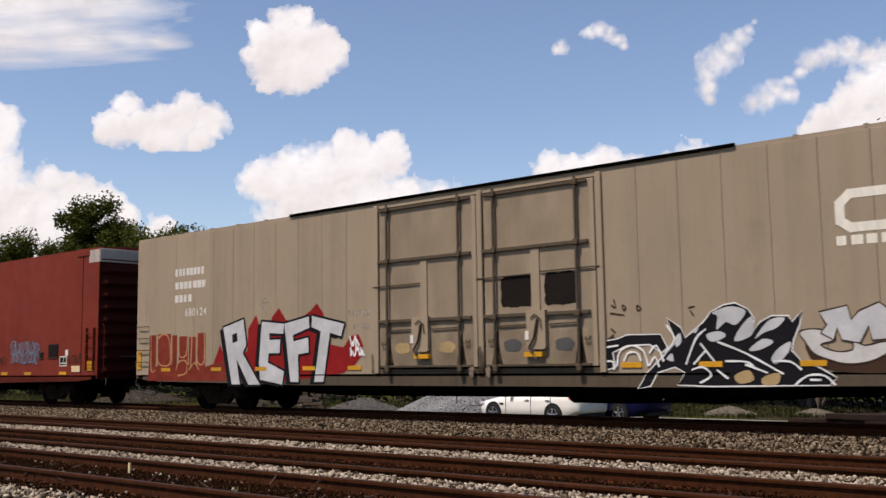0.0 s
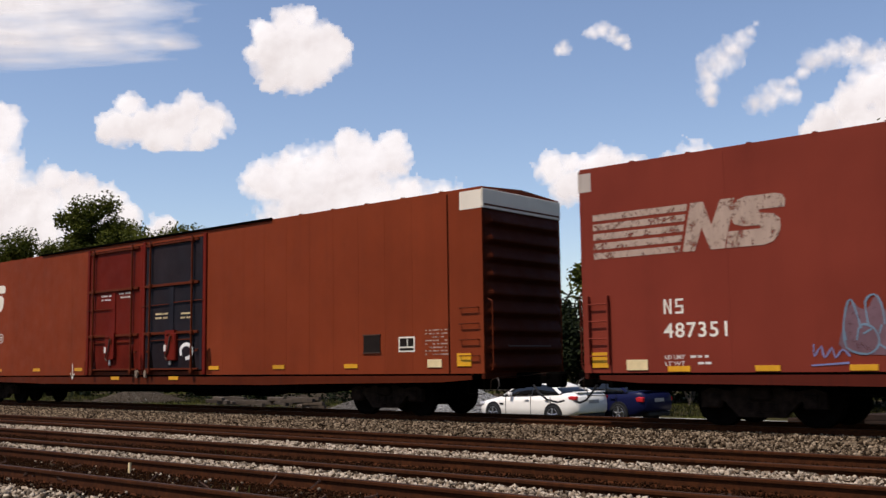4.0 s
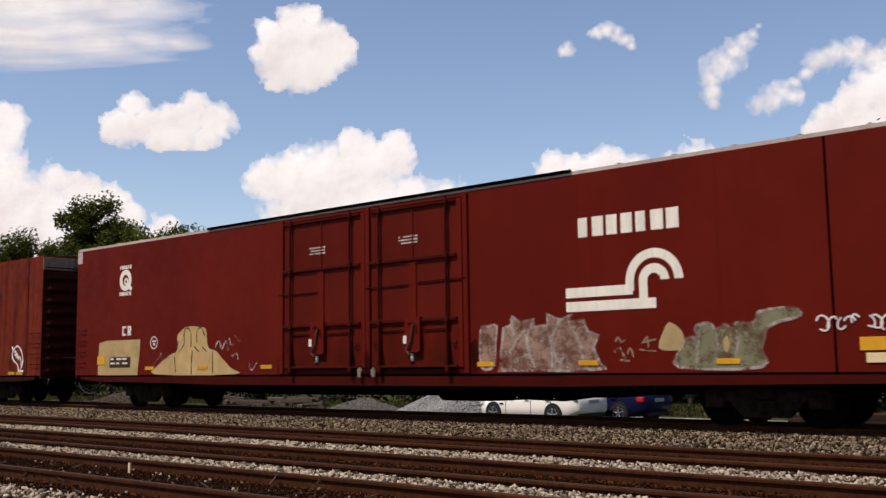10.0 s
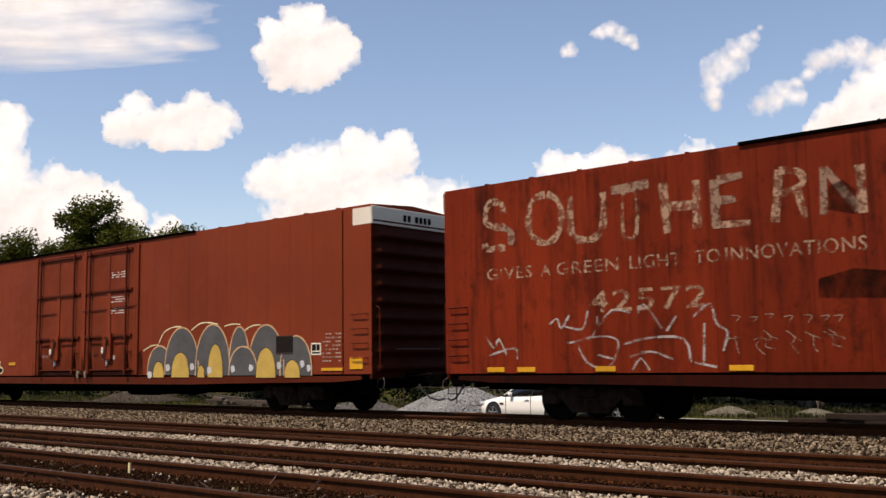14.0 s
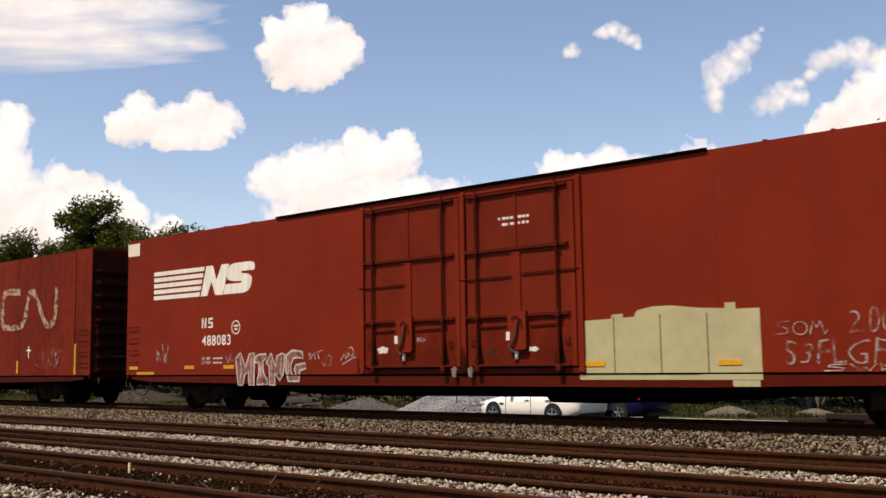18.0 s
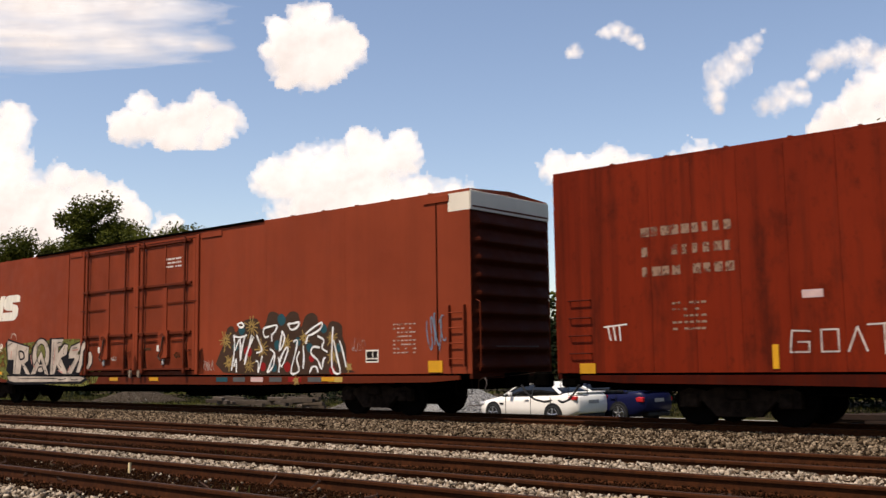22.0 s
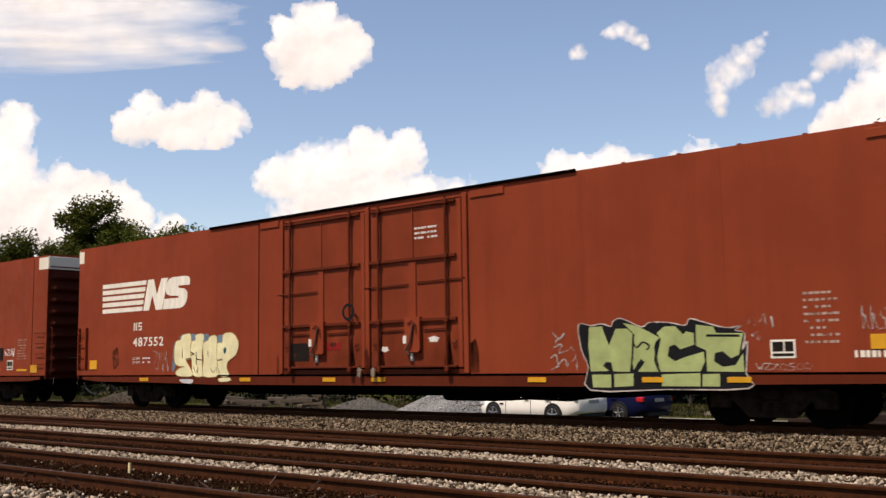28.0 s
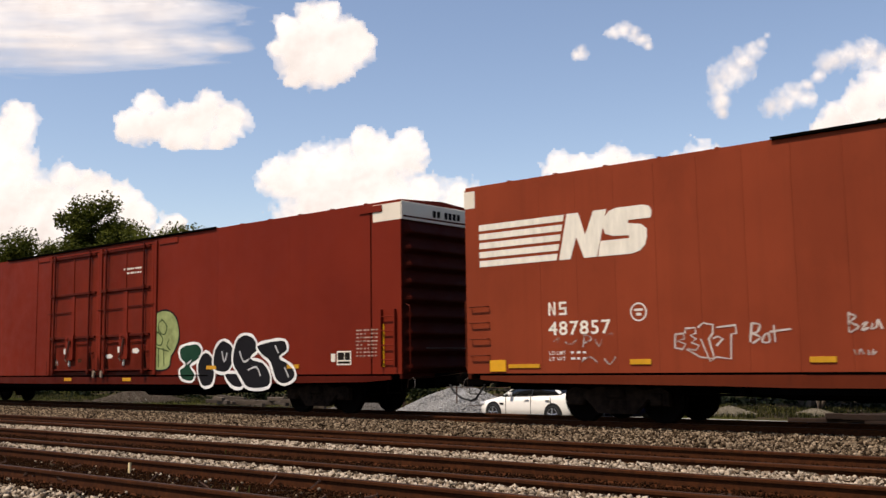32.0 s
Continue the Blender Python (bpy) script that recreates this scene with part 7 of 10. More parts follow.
def silver_letters():
    """Fat pinkish cream letters with black outlines, and white letters on dark flowers."""
    c = TRAIN[9]
    sprayed(c, [(4.36, 1.28), (4.71, 1.98), (6.52, 2.12), (9.08, 2.18), (10.90, 1.98), (11.01, 0.76), (7.79, 0.69), (4.37, 0.92)], LEAFY, 0.007, "olive green sprayed haze")
    sprayed(c, [(5.41, 1.70), (6.76, 1.74), (6.95, 1.97), (8.01, 2.00), (8.26, 1.85), (9.30, 1.77), (9.53, 1.69), (9.91, 1.58), (9.87, 0.97), (5.39, 0.97)], INK, 0.0077, "black sprayed ground between the letters")
    sprayed(c, [(5.02, 2.20), (4.91, 2.12), (5.12, 1.38), (5.49, 0.97), (5.19, 0.89), (5.08, 0.74), (5.68, 0.68), (10.08, 0.72), (10.51, 0.85), (10.24, 1.01), (9.34, 0.96), (6.82, 0.95), (5.59, 0.99), (5.49, 1.45)], INK, 0.008, "black sprayed shadow of the letters", soft=False)
    sprayed(c, [(8.02, 2.23), (8.17, 2.24), (8.12, 1.02), (7.99, 1.04)], INK, 0.0084, "black sprayed shadow of the letters", soft=False)
    sprayed(c, [(6.82, 1.89), (6.95, 2.04), (7.04, 1.27), (6.83, 1.12)], INK, 0.0084, "black sprayed shadow of the letters", soft=False)
    sprayed(c, [(5.04, 2.12), (5.10, 2.26), (6.63, 1.98), (6.62, 1.50), (6.38, 1.41), (6.83, 1.02), (6.46, 1.02), (6.15, 1.38), (6.08, 1.02), (5.54, 1.03), (5.56, 1.52), (5.12, 1.53)], BLUSH, 0.01, "pinkish cream sprayed letter with a black outline", INK, 0.055, soft=False)
    sprayed(c, [(5.91, 1.84), (6.22, 1.84), (6.35, 1.71), (6.32, 1.56), (6.00, 1.54)], INK, 0.0118, "black counter of a letter")
    sprayed(c, [(5.99, 1.79), (6.18, 1.78), (6.26, 1.69), (6.24, 1.61), (6.06, 1.59)], BLUSH, 0.0126, "pale insert of a letter")
    sprayed(c, [(8.08, 1.64), (8.01, 1.40), (7.84, 1.20), (7.61, 1.09), (7.34, 1.09), (7.10, 1.21), (6.94, 1.42), (6.89, 1.68), (6.96, 1.93), (7.14, 2.13), (7.38, 2.24), (7.65, 2.22), (7.88, 2.10), (8.03, 1.89)], BLUSH, 0.0104, "pinkish cream sprayed letter with a black outline", INK, 0.055)
    sprayed(c, [(7.79, 1.71), (7.76, 1.57), (7.67, 1.46), (7.55, 1.39), (7.42, 1.40), (7.30, 1.46), (7.22, 1.58), (7.20, 1.73), (7.23, 1.87), (7.32, 1.99), (7.44, 2.05), (7.58, 2.04), (7.69, 1.97), (7.77, 1.86)], LEAFY, 0.0122, "olive green counter of a letter", INK, 0.035)
    sprayed(c, [(7.50, 1.83), (6.77, 1.02), (7.15, 1.02), (7.37, 1.28), (7.60, 1.28), (7.78, 1.02), (8.07, 1.01)], BLUSH, 0.0138, "pinkish cream sprayed letter with a black outline", INK, 0.055, soft=False)
    sprayed(c, [(7.49, 1.55), (7.36, 1.36), (7.62, 1.35)], INK, 0.0156, "black counter of a letter", soft=False)
    sprayed(c, [(8.17, 2.21), (8.96, 2.21), (8.83, 1.96), (8.64, 1.92), (8.63, 1.75), (9.01, 2.04), (9.26, 1.99), (9.20, 1.66), (8.82, 1.57), (9.33, 1.02), (8.86, 1.03), (8.53, 1.33), (8.47, 1.01), (8.11, 1.01)], BLUSH, 0.0108, "pinkish cream sprayed letter with a black outline", INK, 0.055, soft=False)
    sprayed(c, [(9.29, 1.67), (9.43, 1.94), (10.14, 2.09), (10.07, 1.86), (9.83, 1.67), (10.12, 1.66), (9.53, 1.02), (9.19, 1.02), (9.67, 1.55), (9.32, 1.51)], BLUSH, 0.0112, "pinkish cream sprayed letter with a black outline", INK, 0.055, soft=False)
    sprayed(c, [(10.14, 1.92), (10.24, 2.04), (10.41, 2.08), (10.42, 1.86), (10.30, 1.74), (10.28, 1.33), (10.09, 1.05), (9.84, 1.08), (10.02, 1.40)], BLUSH, 0.058, "pinkish cream sprayed letter with a black outline", INK, 0.055, soft=False)
    sprayed(c, [(5.11, 0.99), (10.09, 0.98), (10.34, 0.89), (10.05, 0.78), (5.68, 0.74), (5.29, 0.79)], BLUSH, 0.0112, "pale sprayed band under the letters", INK, 0.045, soft=False)
    strokes(c, [[(5.43, 2.14), (5.12, 2.03)], [(5.82, 2.09), (5.76, 1.53), (5.67, 1.05)], [(6.37, 1.36), (6.18, 1.19)], [(6.54, 1.90), (6.39, 1.83)], [(7.07, 2.12), (7.23, 2.03), (7.15, 1.81)], [(7.84, 1.94), (7.98, 2.01)], [(7.63, 1.11), (7.81, 1.17), (7.99, 1.04)], [(7.10, 1.18), (6.94, 1.14)], [(8.35, 2.14), (8.29, 1.11)], [(8.51, 2.06), (8.84, 2.08)], [(8.39, 1.03), (8.56, 1.16)], [(9.07, 1.96), (8.95, 1.77), (9.06, 1.68)], [(8.81, 1.50), (8.73, 1.34), (8.88, 1.25)], [(9.54, 1.87), (9.84, 1.88)], [(9.75, 1.52), (9.51, 1.24)], [(9.93, 1.26), (10.10, 1.30)], [(5.98, 0.89), (8.38, 0.90), (8.78, 0.85), (9.18, 0.89)], [(9.49, 0.92), (9.56, 0.85), (9.94, 0.86)]], 0.022, INK, 0.0165, "thin black lines in the letters")
    strokes(c, [[(6.78, 1.69), (6.89, 1.37)], [(7.00, 1.35), (7.16, 1.22)], [(8.67, 1.16), (8.95, 1.07)], [(8.43, 1.91), (8.37, 1.33)], [(9.53, 1.80), (9.91, 1.82)], [(9.43, 1.31), (9.27, 1.10)], [(5.42, 1.86), (5.37, 1.60)]], 0.05, PINK_WASH, 0.0161, "pinkish wash in the letters")
    strokes(c, [[(5.31, 2.29), (5.37, 2.42), (5.52, 2.46), (5.65, 2.40), (5.71, 2.25)]], 0.03, HAZY, 0.0095, "pale half ring over the first letter")
    sprayed(c, [(10.56, 1.72), (10.71, 1.75), (10.83, 1.59), (10.81, 1.37), (10.61, 1.14), (10.45, 1.05), (10.48, 1.29), (10.58, 1.42)], BLUSH, 0.04, "pale sprayed end of the letters on the door", INK, 0.04, soft=False)
    # white letters over dark flowers
    sprayed(c, [(17.51, 1.05), (17.56, 1.87), (17.68, 2.25), (17.93, 2.29), (18.05, 2.12), (18.30, 2.38), (18.61, 2.47), (18.96, 2.45), (19.12, 2.18), (19.30, 2.33), (19.42, 2.59), (19.64, 2.62), (19.86, 2.51), (19.95, 2.25), (20.13, 2.49), (20.34, 2.60), (20.60, 2.51), (20.68, 2.16), (20.85, 2.45), (21.11, 2.53), (21.30, 2.42), (21.38, 2.13), (21.61, 2.07), (21.74, 2.25), (21.91, 2.29), (22.18, 2.18), (22.21, 1.90), (22.33, 1.62), (22.34, 1.16), (22.29, 1.02)], UMBER, 0.0075, "dark flower-shaped sprayed ground")
    sprayed(c, [(18.16, 2.17), (18.22, 2.27), (18.33, 2.28), (18.43, 2.20), (18.40, 2.08), (18.26, 2.05)], PETROL, 0.009, "sprayed patch of colour")
    sprayed(c, [(19.77, 2.41), (19.84, 2.53), (19.97, 2.55), (20.09, 2.44), (20.05, 2.29), (19.89, 2.25)], PETROL, 0.009, "sprayed patch of colour")
    sprayed(c, [(21.40, 2.13), (21.45, 2.22), (21.55, 2.24), (21.65, 2.15), (21.62, 2.03), (21.49, 2.00)], PETROL, 0.009, "sprayed patch of colour")
    sprayed(c, [(19.50, 1.17), (19.56, 1.27), (19.66, 1.29), (19.76, 1.20), (19.73, 1.08), (19.60, 1.05)], PETROL, 0.009, "sprayed patch of colour")
    sprayed(c, [(20.89, 1.66), (20.94, 1.75), (21.04, 1.77), (21.13, 1.69), (21.10, 1.57), (20.98, 1.54)], PETROL, 0.009, "sprayed patch of colour")
    sprayed(c, [(17.91, 1.73), (17.96, 1.81), (18.06, 1.83), (18.16, 1.75), (18.13, 1.65), (18.00, 1.62)], PETROL, 0.009, "sprayed patch of colour")
    sprayed(c, [(21.95, 1.63), (21.99, 1.72), (22.08, 1.74), (22.17, 1.66), (22.14, 1.55), (22.03, 1.52)], PETROL, 0.009, "sprayed patch of colour")
    sprayed(c, [(19.64, 1.75), (19.69, 1.85), (19.80, 1.87), (19.90, 1.78), (19.87, 1.66), (19.73, 1.62)], PETROL, 0.009, "sprayed patch of colour")
    sprayed(c, [(18.40, 1.60), (18.47, 1.71), (18.61, 1.74), (18.73, 1.63), (18.70, 1.49), (18.53, 1.44)], BLOOD, 0.009, "sprayed patch of colour")
    sprayed(c, [(20.03, 1.18), (20.09, 1.29), (20.20, 1.31), (20.30, 1.22), (20.27, 1.09), (20.13, 1.05)], BLOOD, 0.009, "sprayed patch of colour")
    sprayed(c, [(20.99, 1.39), (21.04, 1.46), (21.12, 1.48), (21.19, 1.41), (21.17, 1.32), (21.07, 1.29)], BLOOD, 0.009, "sprayed patch of colour")
    sprayed(c, [(21.73, 1.09), (21.78, 1.18), (21.87, 1.20), (21.95, 1.12), (21.92, 1.01), (21.81, 0.98)], BLOOD, 0.009, "sprayed patch of colour")
    sprayed(c, [(20.45, 1.82), (20.50, 1.91), (20.59, 1.93), (20.68, 1.85), (20.65, 1.74), (20.53, 1.71)], PETROL, 0.009, "sprayed patch of colour")
    sprayed(c, [(19.06, 1.20), (19.12, 1.29), (19.22, 1.31), (19.31, 1.23), (19.28, 1.11), (19.16, 1.08)], BLOOD, 0.009, "sprayed patch of colour")
    for k, (u, z, r) in enumerate(((17.60, 1.92, 0.32), (18.72, 2.26, 0.35), (19.15, 1.66, 0.31), (18.61, 1.25, 0.28), (20.14, 1.78, 0.25), (20.82, 1.91, 0.22), (21.84, 1.87, 0.24), (21.86, 1.44, 0.24), (22.43, 1.16, 0.14), (20.51, 0.83, 0.14), (17.77, 1.32, 0.25))):
        flower(c, u, z, r, 0.011 + 0.0004 * k)
    strokes(c, [[(17.98, 2.07), (18.00, 1.64), (17.88, 1.10)], [(17.96, 2.02), (18.29, 1.99), (18.53, 2.05)], [(17.99, 1.21), (18.08, 1.42), (18.09, 1.05)], [(18.47, 2.05), (18.34, 1.74), (18.26, 1.36), (18.24, 1.95), (18.03, 1.64)], [(18.82, 1.99), (18.51, 1.52), (18.44, 1.26), (18.57, 1.62), (18.74, 2.04)], [(18.94, 2.03), (19.10, 1.77), (19.15, 1.61), (18.92, 1.56)], [(18.91, 1.35), (19.02, 1.30), (19.01, 1.04), (19.18, 1.48)], [(19.57, 1.85), (19.56, 2.01), (19.70, 2.11), (19.77, 2.26), (19.52, 2.24), (19.23, 2.18), (19.28, 1.97), (19.45, 1.99)], [(19.49, 1.65), (19.67, 1.54), (19.55, 1.34), (19.47, 1.19), (19.38, 1.04), (19.61, 1.19), (19.69, 1.49)], [(19.98, 2.11), (19.87, 1.59), (20.07, 1.89), (19.98, 2.11)]], 0.05, CHALK, 0.017, "looping white sprayed letters")
    strokes(c, [[(19.81, 1.44), (19.95, 1.19), (20.19, 1.58), (20.14, 1.68), (19.91, 1.39), (19.84, 1.04)], [(20.20, 2.28), (20.43, 2.29), (20.64, 2.31), (20.53, 2.17), (20.32, 2.13), (20.20, 2.28)], [(20.41, 1.82), (20.56, 1.85), (20.50, 1.57), (20.32, 1.03), (20.63, 1.08), (20.54, 1.38), (20.65, 1.57)], [(20.79, 1.71), (20.81, 1.37), (20.78, 1.13)], [(20.88, 2.00), (21.13, 2.14), (21.48, 2.27), (21.43, 2.12), (21.13, 1.99), (20.97, 1.95), (20.89, 1.76)], [(21.40, 1.65), (21.16, 1.67), (21.08, 1.51), (21.33, 1.34), (21.47, 1.12), (21.54, 1.36), (21.62, 1.40)], [(21.32, 1.94), (21.55, 1.83), (21.49, 1.64), (21.68, 1.54)], [(21.02, 1.03), (21.13, 1.17), (21.28, 1.17), (21.34, 1.03)]], 0.05, CHALK, 0.017, "looping white sprayed letters")
    strokes(c, [[(21.88, 2.15), (21.84, 1.16), (22.13, 1.02), (22.02, 1.44), (21.90, 1.82)], [(22.11, 1.81), (22.23, 1.53), (22.34, 1.16)], [(18.12, 2.34), (18.30, 2.38), (18.40, 2.30), (18.27, 2.25), (18.12, 2.34)]], 0.05, CHALK, 0.017, "looping white sprayed letters")


def black_letters():
    """Rounded black letters edged in white beside a pale green oval."""
    c = TRAIN[13]
    sprayed(c, [(15.93, 2.06), (15.97, 2.48), (16.29, 2.79), (16.86, 2.88), (17.35, 2.65), (17.53, 2.10), (17.32, 1.70), (17.13, 1.51), (17.05, 1.22), (16.63, 1.12), (16.19, 1.19), (15.98, 1.48)], MINT, 0.009, "pale green sprayed oval", INK, 0.05)
    strokes(c, [[(16.67, 2.61), (16.90, 2.40), (16.80, 2.17), (16.54, 2.25), (16.47, 2.48), (16.67, 2.61)], [(16.45, 2.25), (16.71, 2.04), (16.58, 1.85), (16.31, 1.95), (16.28, 2.15), (16.45, 2.25)], [(16.23, 1.72), (16.25, 1.31)], [(16.49, 1.75), (16.51, 1.22)], [(16.75, 1.78), (16.79, 1.25)], [(17.03, 2.03), (16.92, 1.84), (17.09, 1.71)], [(16.10, 2.26), (16.22, 2.16)], [(16.05, 1.86), (17.04, 1.67)]], 0.045, MOSSY, 0.0115, "dark green lines on the oval")
    sprayed(c, [(18.42, 1.05), (18.46, 1.41), (18.80, 1.64), (19.14, 1.43), (19.22, 1.05), (19.08, 0.70), (18.64, 0.67)], INK, 0.009, "rounded black sprayed letter with a white rim", CHALK, 0.075)
    sprayed(c, [(17.54, 1.73), (17.86, 1.85), (18.40, 1.87), (18.62, 1.68), (18.46, 1.40), (18.09, 1.24), (18.31, 1.02), (18.16, 0.80), (17.67, 0.86), (17.55, 1.12), (17.82, 1.29), (17.60, 1.45)], BOTTLE, 0.011, "rounded black sprayed letter with a white rim", CHALK, 0.075)
    sprayed(c, [(19.14, 1.17), (19.19, 1.67), (19.54, 1.94), (19.94, 1.81), (20.09, 1.50), (19.85, 1.10), (19.50, 1.03)], INK, 0.013, "rounded black sprayed letter with a white rim", CHALK, 0.075)
    sprayed(c, [(19.65, 1.01), (20.19, 1.04), (20.53, 0.86), (20.39, 0.63), (19.95, 0.68)], INK, 0.015, "rounded black sprayed letter with a white rim", CHALK, 0.075)
    sprayed(c, [(19.99, 1.35), (20.13, 1.88), (20.47, 2.07), (20.90, 1.98), (21.09, 1.63), (20.79, 1.43), (21.26, 1.33), (21.58, 1.04), (21.52, 0.66), (20.68, 0.62), (20.32, 0.92)], INK, 0.017, "rounded black sprayed letter with a white rim", CHALK, 0.075)
    sprayed(c, [(21.02, 1.75), (21.60, 1.87), (22.16, 1.87), (22.27, 1.61), (21.98, 1.44), (22.23, 1.32), (22.51, 1.15), (22.56, 0.89), (22.16, 0.73), (21.79, 0.86), (21.56, 1.30), (21.26, 1.48)], INK, 0.019, "rounded black sprayed letter with a white rim", CHALK, 0.075)
    strokes(c, [[(20.31, 1.62), (20.48, 1.34), (20.72, 1.40)], [(19.54, 1.63), (19.65, 1.35), (19.77, 1.58)], [(20.67, 1.11), (21.03, 1.19), (21.19, 0.96)], [(17.93, 1.29), (18.14, 1.40)], [(21.78, 1.74), (21.92, 1.54)], [(22.16, 1.18), (22.32, 0.92)]], 0.05, SILVER, 0.024, "pale lines in the letters")


def sand_letters():
    """Sand-coloured letters and smeared grey ones along the sill."""
    c = TRAIN[4]
    sprayed(c, [(1.36, 0.99), (1.42, 1.99), (1.84, 2.06), (3.72, 2.06), (3.68, 1.61), (3.58, 0.99)], SAND, 0.007, "sand-coloured sprayed patch", soft=False)
    sprayed(c, [(4.55, 1.00), (4.65, 1.28), (5.29, 1.59), (5.59, 1.69), (5.61, 2.12), (5.78, 2.24), (5.95, 2.34), (6.27, 2.38), (6.63, 2.35), (6.99, 2.26), (7.08, 1.78), (7.46, 1.65), (7.80, 1.40), (8.13, 1.18), (8.31, 0.99)], WHEAT, 0.009, "pale wheat-coloured sprayed letter", UMBER, 0.025)
    strokes(c, [[(5.96, 1.88), (5.95, 2.23), (6.12, 2.32), (6.27, 2.18), (6.28, 1.77)], [(6.56, 1.87), (6.56, 2.21), (6.75, 2.31), (6.92, 2.08)], [(5.71, 1.63), (5.96, 1.87)], [(6.31, 1.31), (6.35, 1.67)], [(6.83, 1.76), (7.02, 1.63)], [(5.49, 1.51), (5.57, 1.04)], [(7.29, 1.63), (7.30, 1.04)], [(6.31, 1.27), (6.31, 1.01)], [(5.66, 1.97), (5.64, 1.73)], [(6.44, 1.79), (6.66, 1.64)]], 0.035, UMBER, 0.0125, "dark lines in the pale letter")
    strokes(c, [[(7.39, 1.74), (7.57, 1.92), (7.71, 1.69), (7.88, 1.91), (7.98, 1.64)], [(8.02, 1.98), (8.13, 1.76), (8.24, 1.83)], [(8.13, 1.47), (8.35, 1.58), (8.42, 1.39)], [(8.89, 1.31), (9.00, 1.10), (9.21, 1.31)], [(8.46, 1.89), (8.28, 2.04)]], 0.05, HAZE, 0.009, "pale scribbled tag")
    strokes(c, [[(4.38, 1.29), (4.70, 1.49), (4.80, 1.64), (4.90, 1.44), (5.29, 1.51)]], 0.035, HAZE, 0.009, "pale scribbled tag")
    sprayed(c, [(16.77, 1.93), (16.97, 1.99), (17.21, 2.00), (17.17, 1.67), (17.13, 1.16), (16.77, 1.13)], MISTY, 0.007, "thin smeared letter", HAZE, 0.05)
    sprayed(c, [(17.23, 1.04), (17.31, 1.44), (17.39, 1.94), (17.65, 2.03), (17.60, 2.20), (17.85, 2.05), (18.20, 2.11), (18.18, 1.94), (18.52, 1.97), (18.50, 2.20), (18.83, 2.06), (19.14, 2.17), (19.02, 2.02), (19.40, 2.03), (19.47, 1.81), (19.74, 1.73), (19.60, 1.50), (19.70, 1.24), (19.89, 1.08), (19.19, 1.04), (18.24, 1.05)], MISTY, 0.007, "thin smeared letters", HAZE, 0.06, soft=False)
    strokes(c, [[(17.29, 1.05), (17.70, 1.65), (17.96, 1.86), (18.01, 1.54), (18.18, 1.10)], [(18.33, 1.64), (18.57, 1.74), (18.61, 1.10)], [(18.82, 2.05), (18.63, 1.73), (18.73, 1.20)], [(19.11, 1.93), (19.27, 1.61), (19.37, 1.19)], [(17.62, 1.21), (18.01, 1.37), (18.18, 1.10)], [(18.79, 1.20), (18.97, 1.36), (18.96, 1.09)], [(17.59, 2.15), (17.67, 1.76)], [(18.16, 2.08), (18.00, 1.75)]], 0.07, HAZE, 0.01, "pale strokes of the smeared letters")
    strokes(c, [[(20.10, 1.59), (20.16, 1.69), (20.23, 1.59), (20.32, 1.63)], [(20.07, 1.39), (20.20, 1.47), (20.30, 1.28), (20.42, 1.46), (20.49, 1.28)], [(20.68, 1.53), (20.79, 1.67), (20.81, 1.47)], [(20.62, 1.43), (20.98, 1.39)], [(20.73, 1.57), (20.99, 1.62)], [(20.19, 1.24), (20.40, 1.22)]], 0.04, FAINT_WHITE, 0.008, "faint scribbled tag")
    sprayed(c, [(21.03, 1.45), (21.15, 1.79), (21.28, 1.93), (21.52, 1.75), (21.55, 1.49), (21.38, 1.40)], SAND, 0.0072, "sand-coloured sprayed patch")
    sprayed(c, [(21.43, 1.09), (21.46, 1.41), (21.63, 1.63), (21.80, 1.64), (21.79, 1.83), (22.08, 1.89), (22.18, 1.76), (22.35, 1.86), (22.48, 1.79), (22.58, 1.88), (22.91, 1.88), (23.00, 2.05), (23.60, 2.10), (23.75, 1.95), (23.20, 1.80), (23.05, 1.40), (23.00, 1.08)], MOSS, 0.0072, "grey-green smeared letters", HAZE, 0.05)
    strokes(c, [[(21.63, 1.55), (21.82, 1.45), (21.78, 1.17)], [(22.18, 1.72), (22.21, 1.44), (22.13, 1.16)], [(22.56, 1.80), (22.60, 1.53), (22.49, 1.16)], [(21.88, 1.78), (21.83, 1.45)]], 0.04, HAZE, 0.01, "pale strokes of the smeared letters")
    sprayed(c, [(22.33, 1.58), (22.40, 1.64), (22.44, 1.48), (22.38, 1.35), (22.33, 1.42)], SAND, 0.01, "cream fleck")


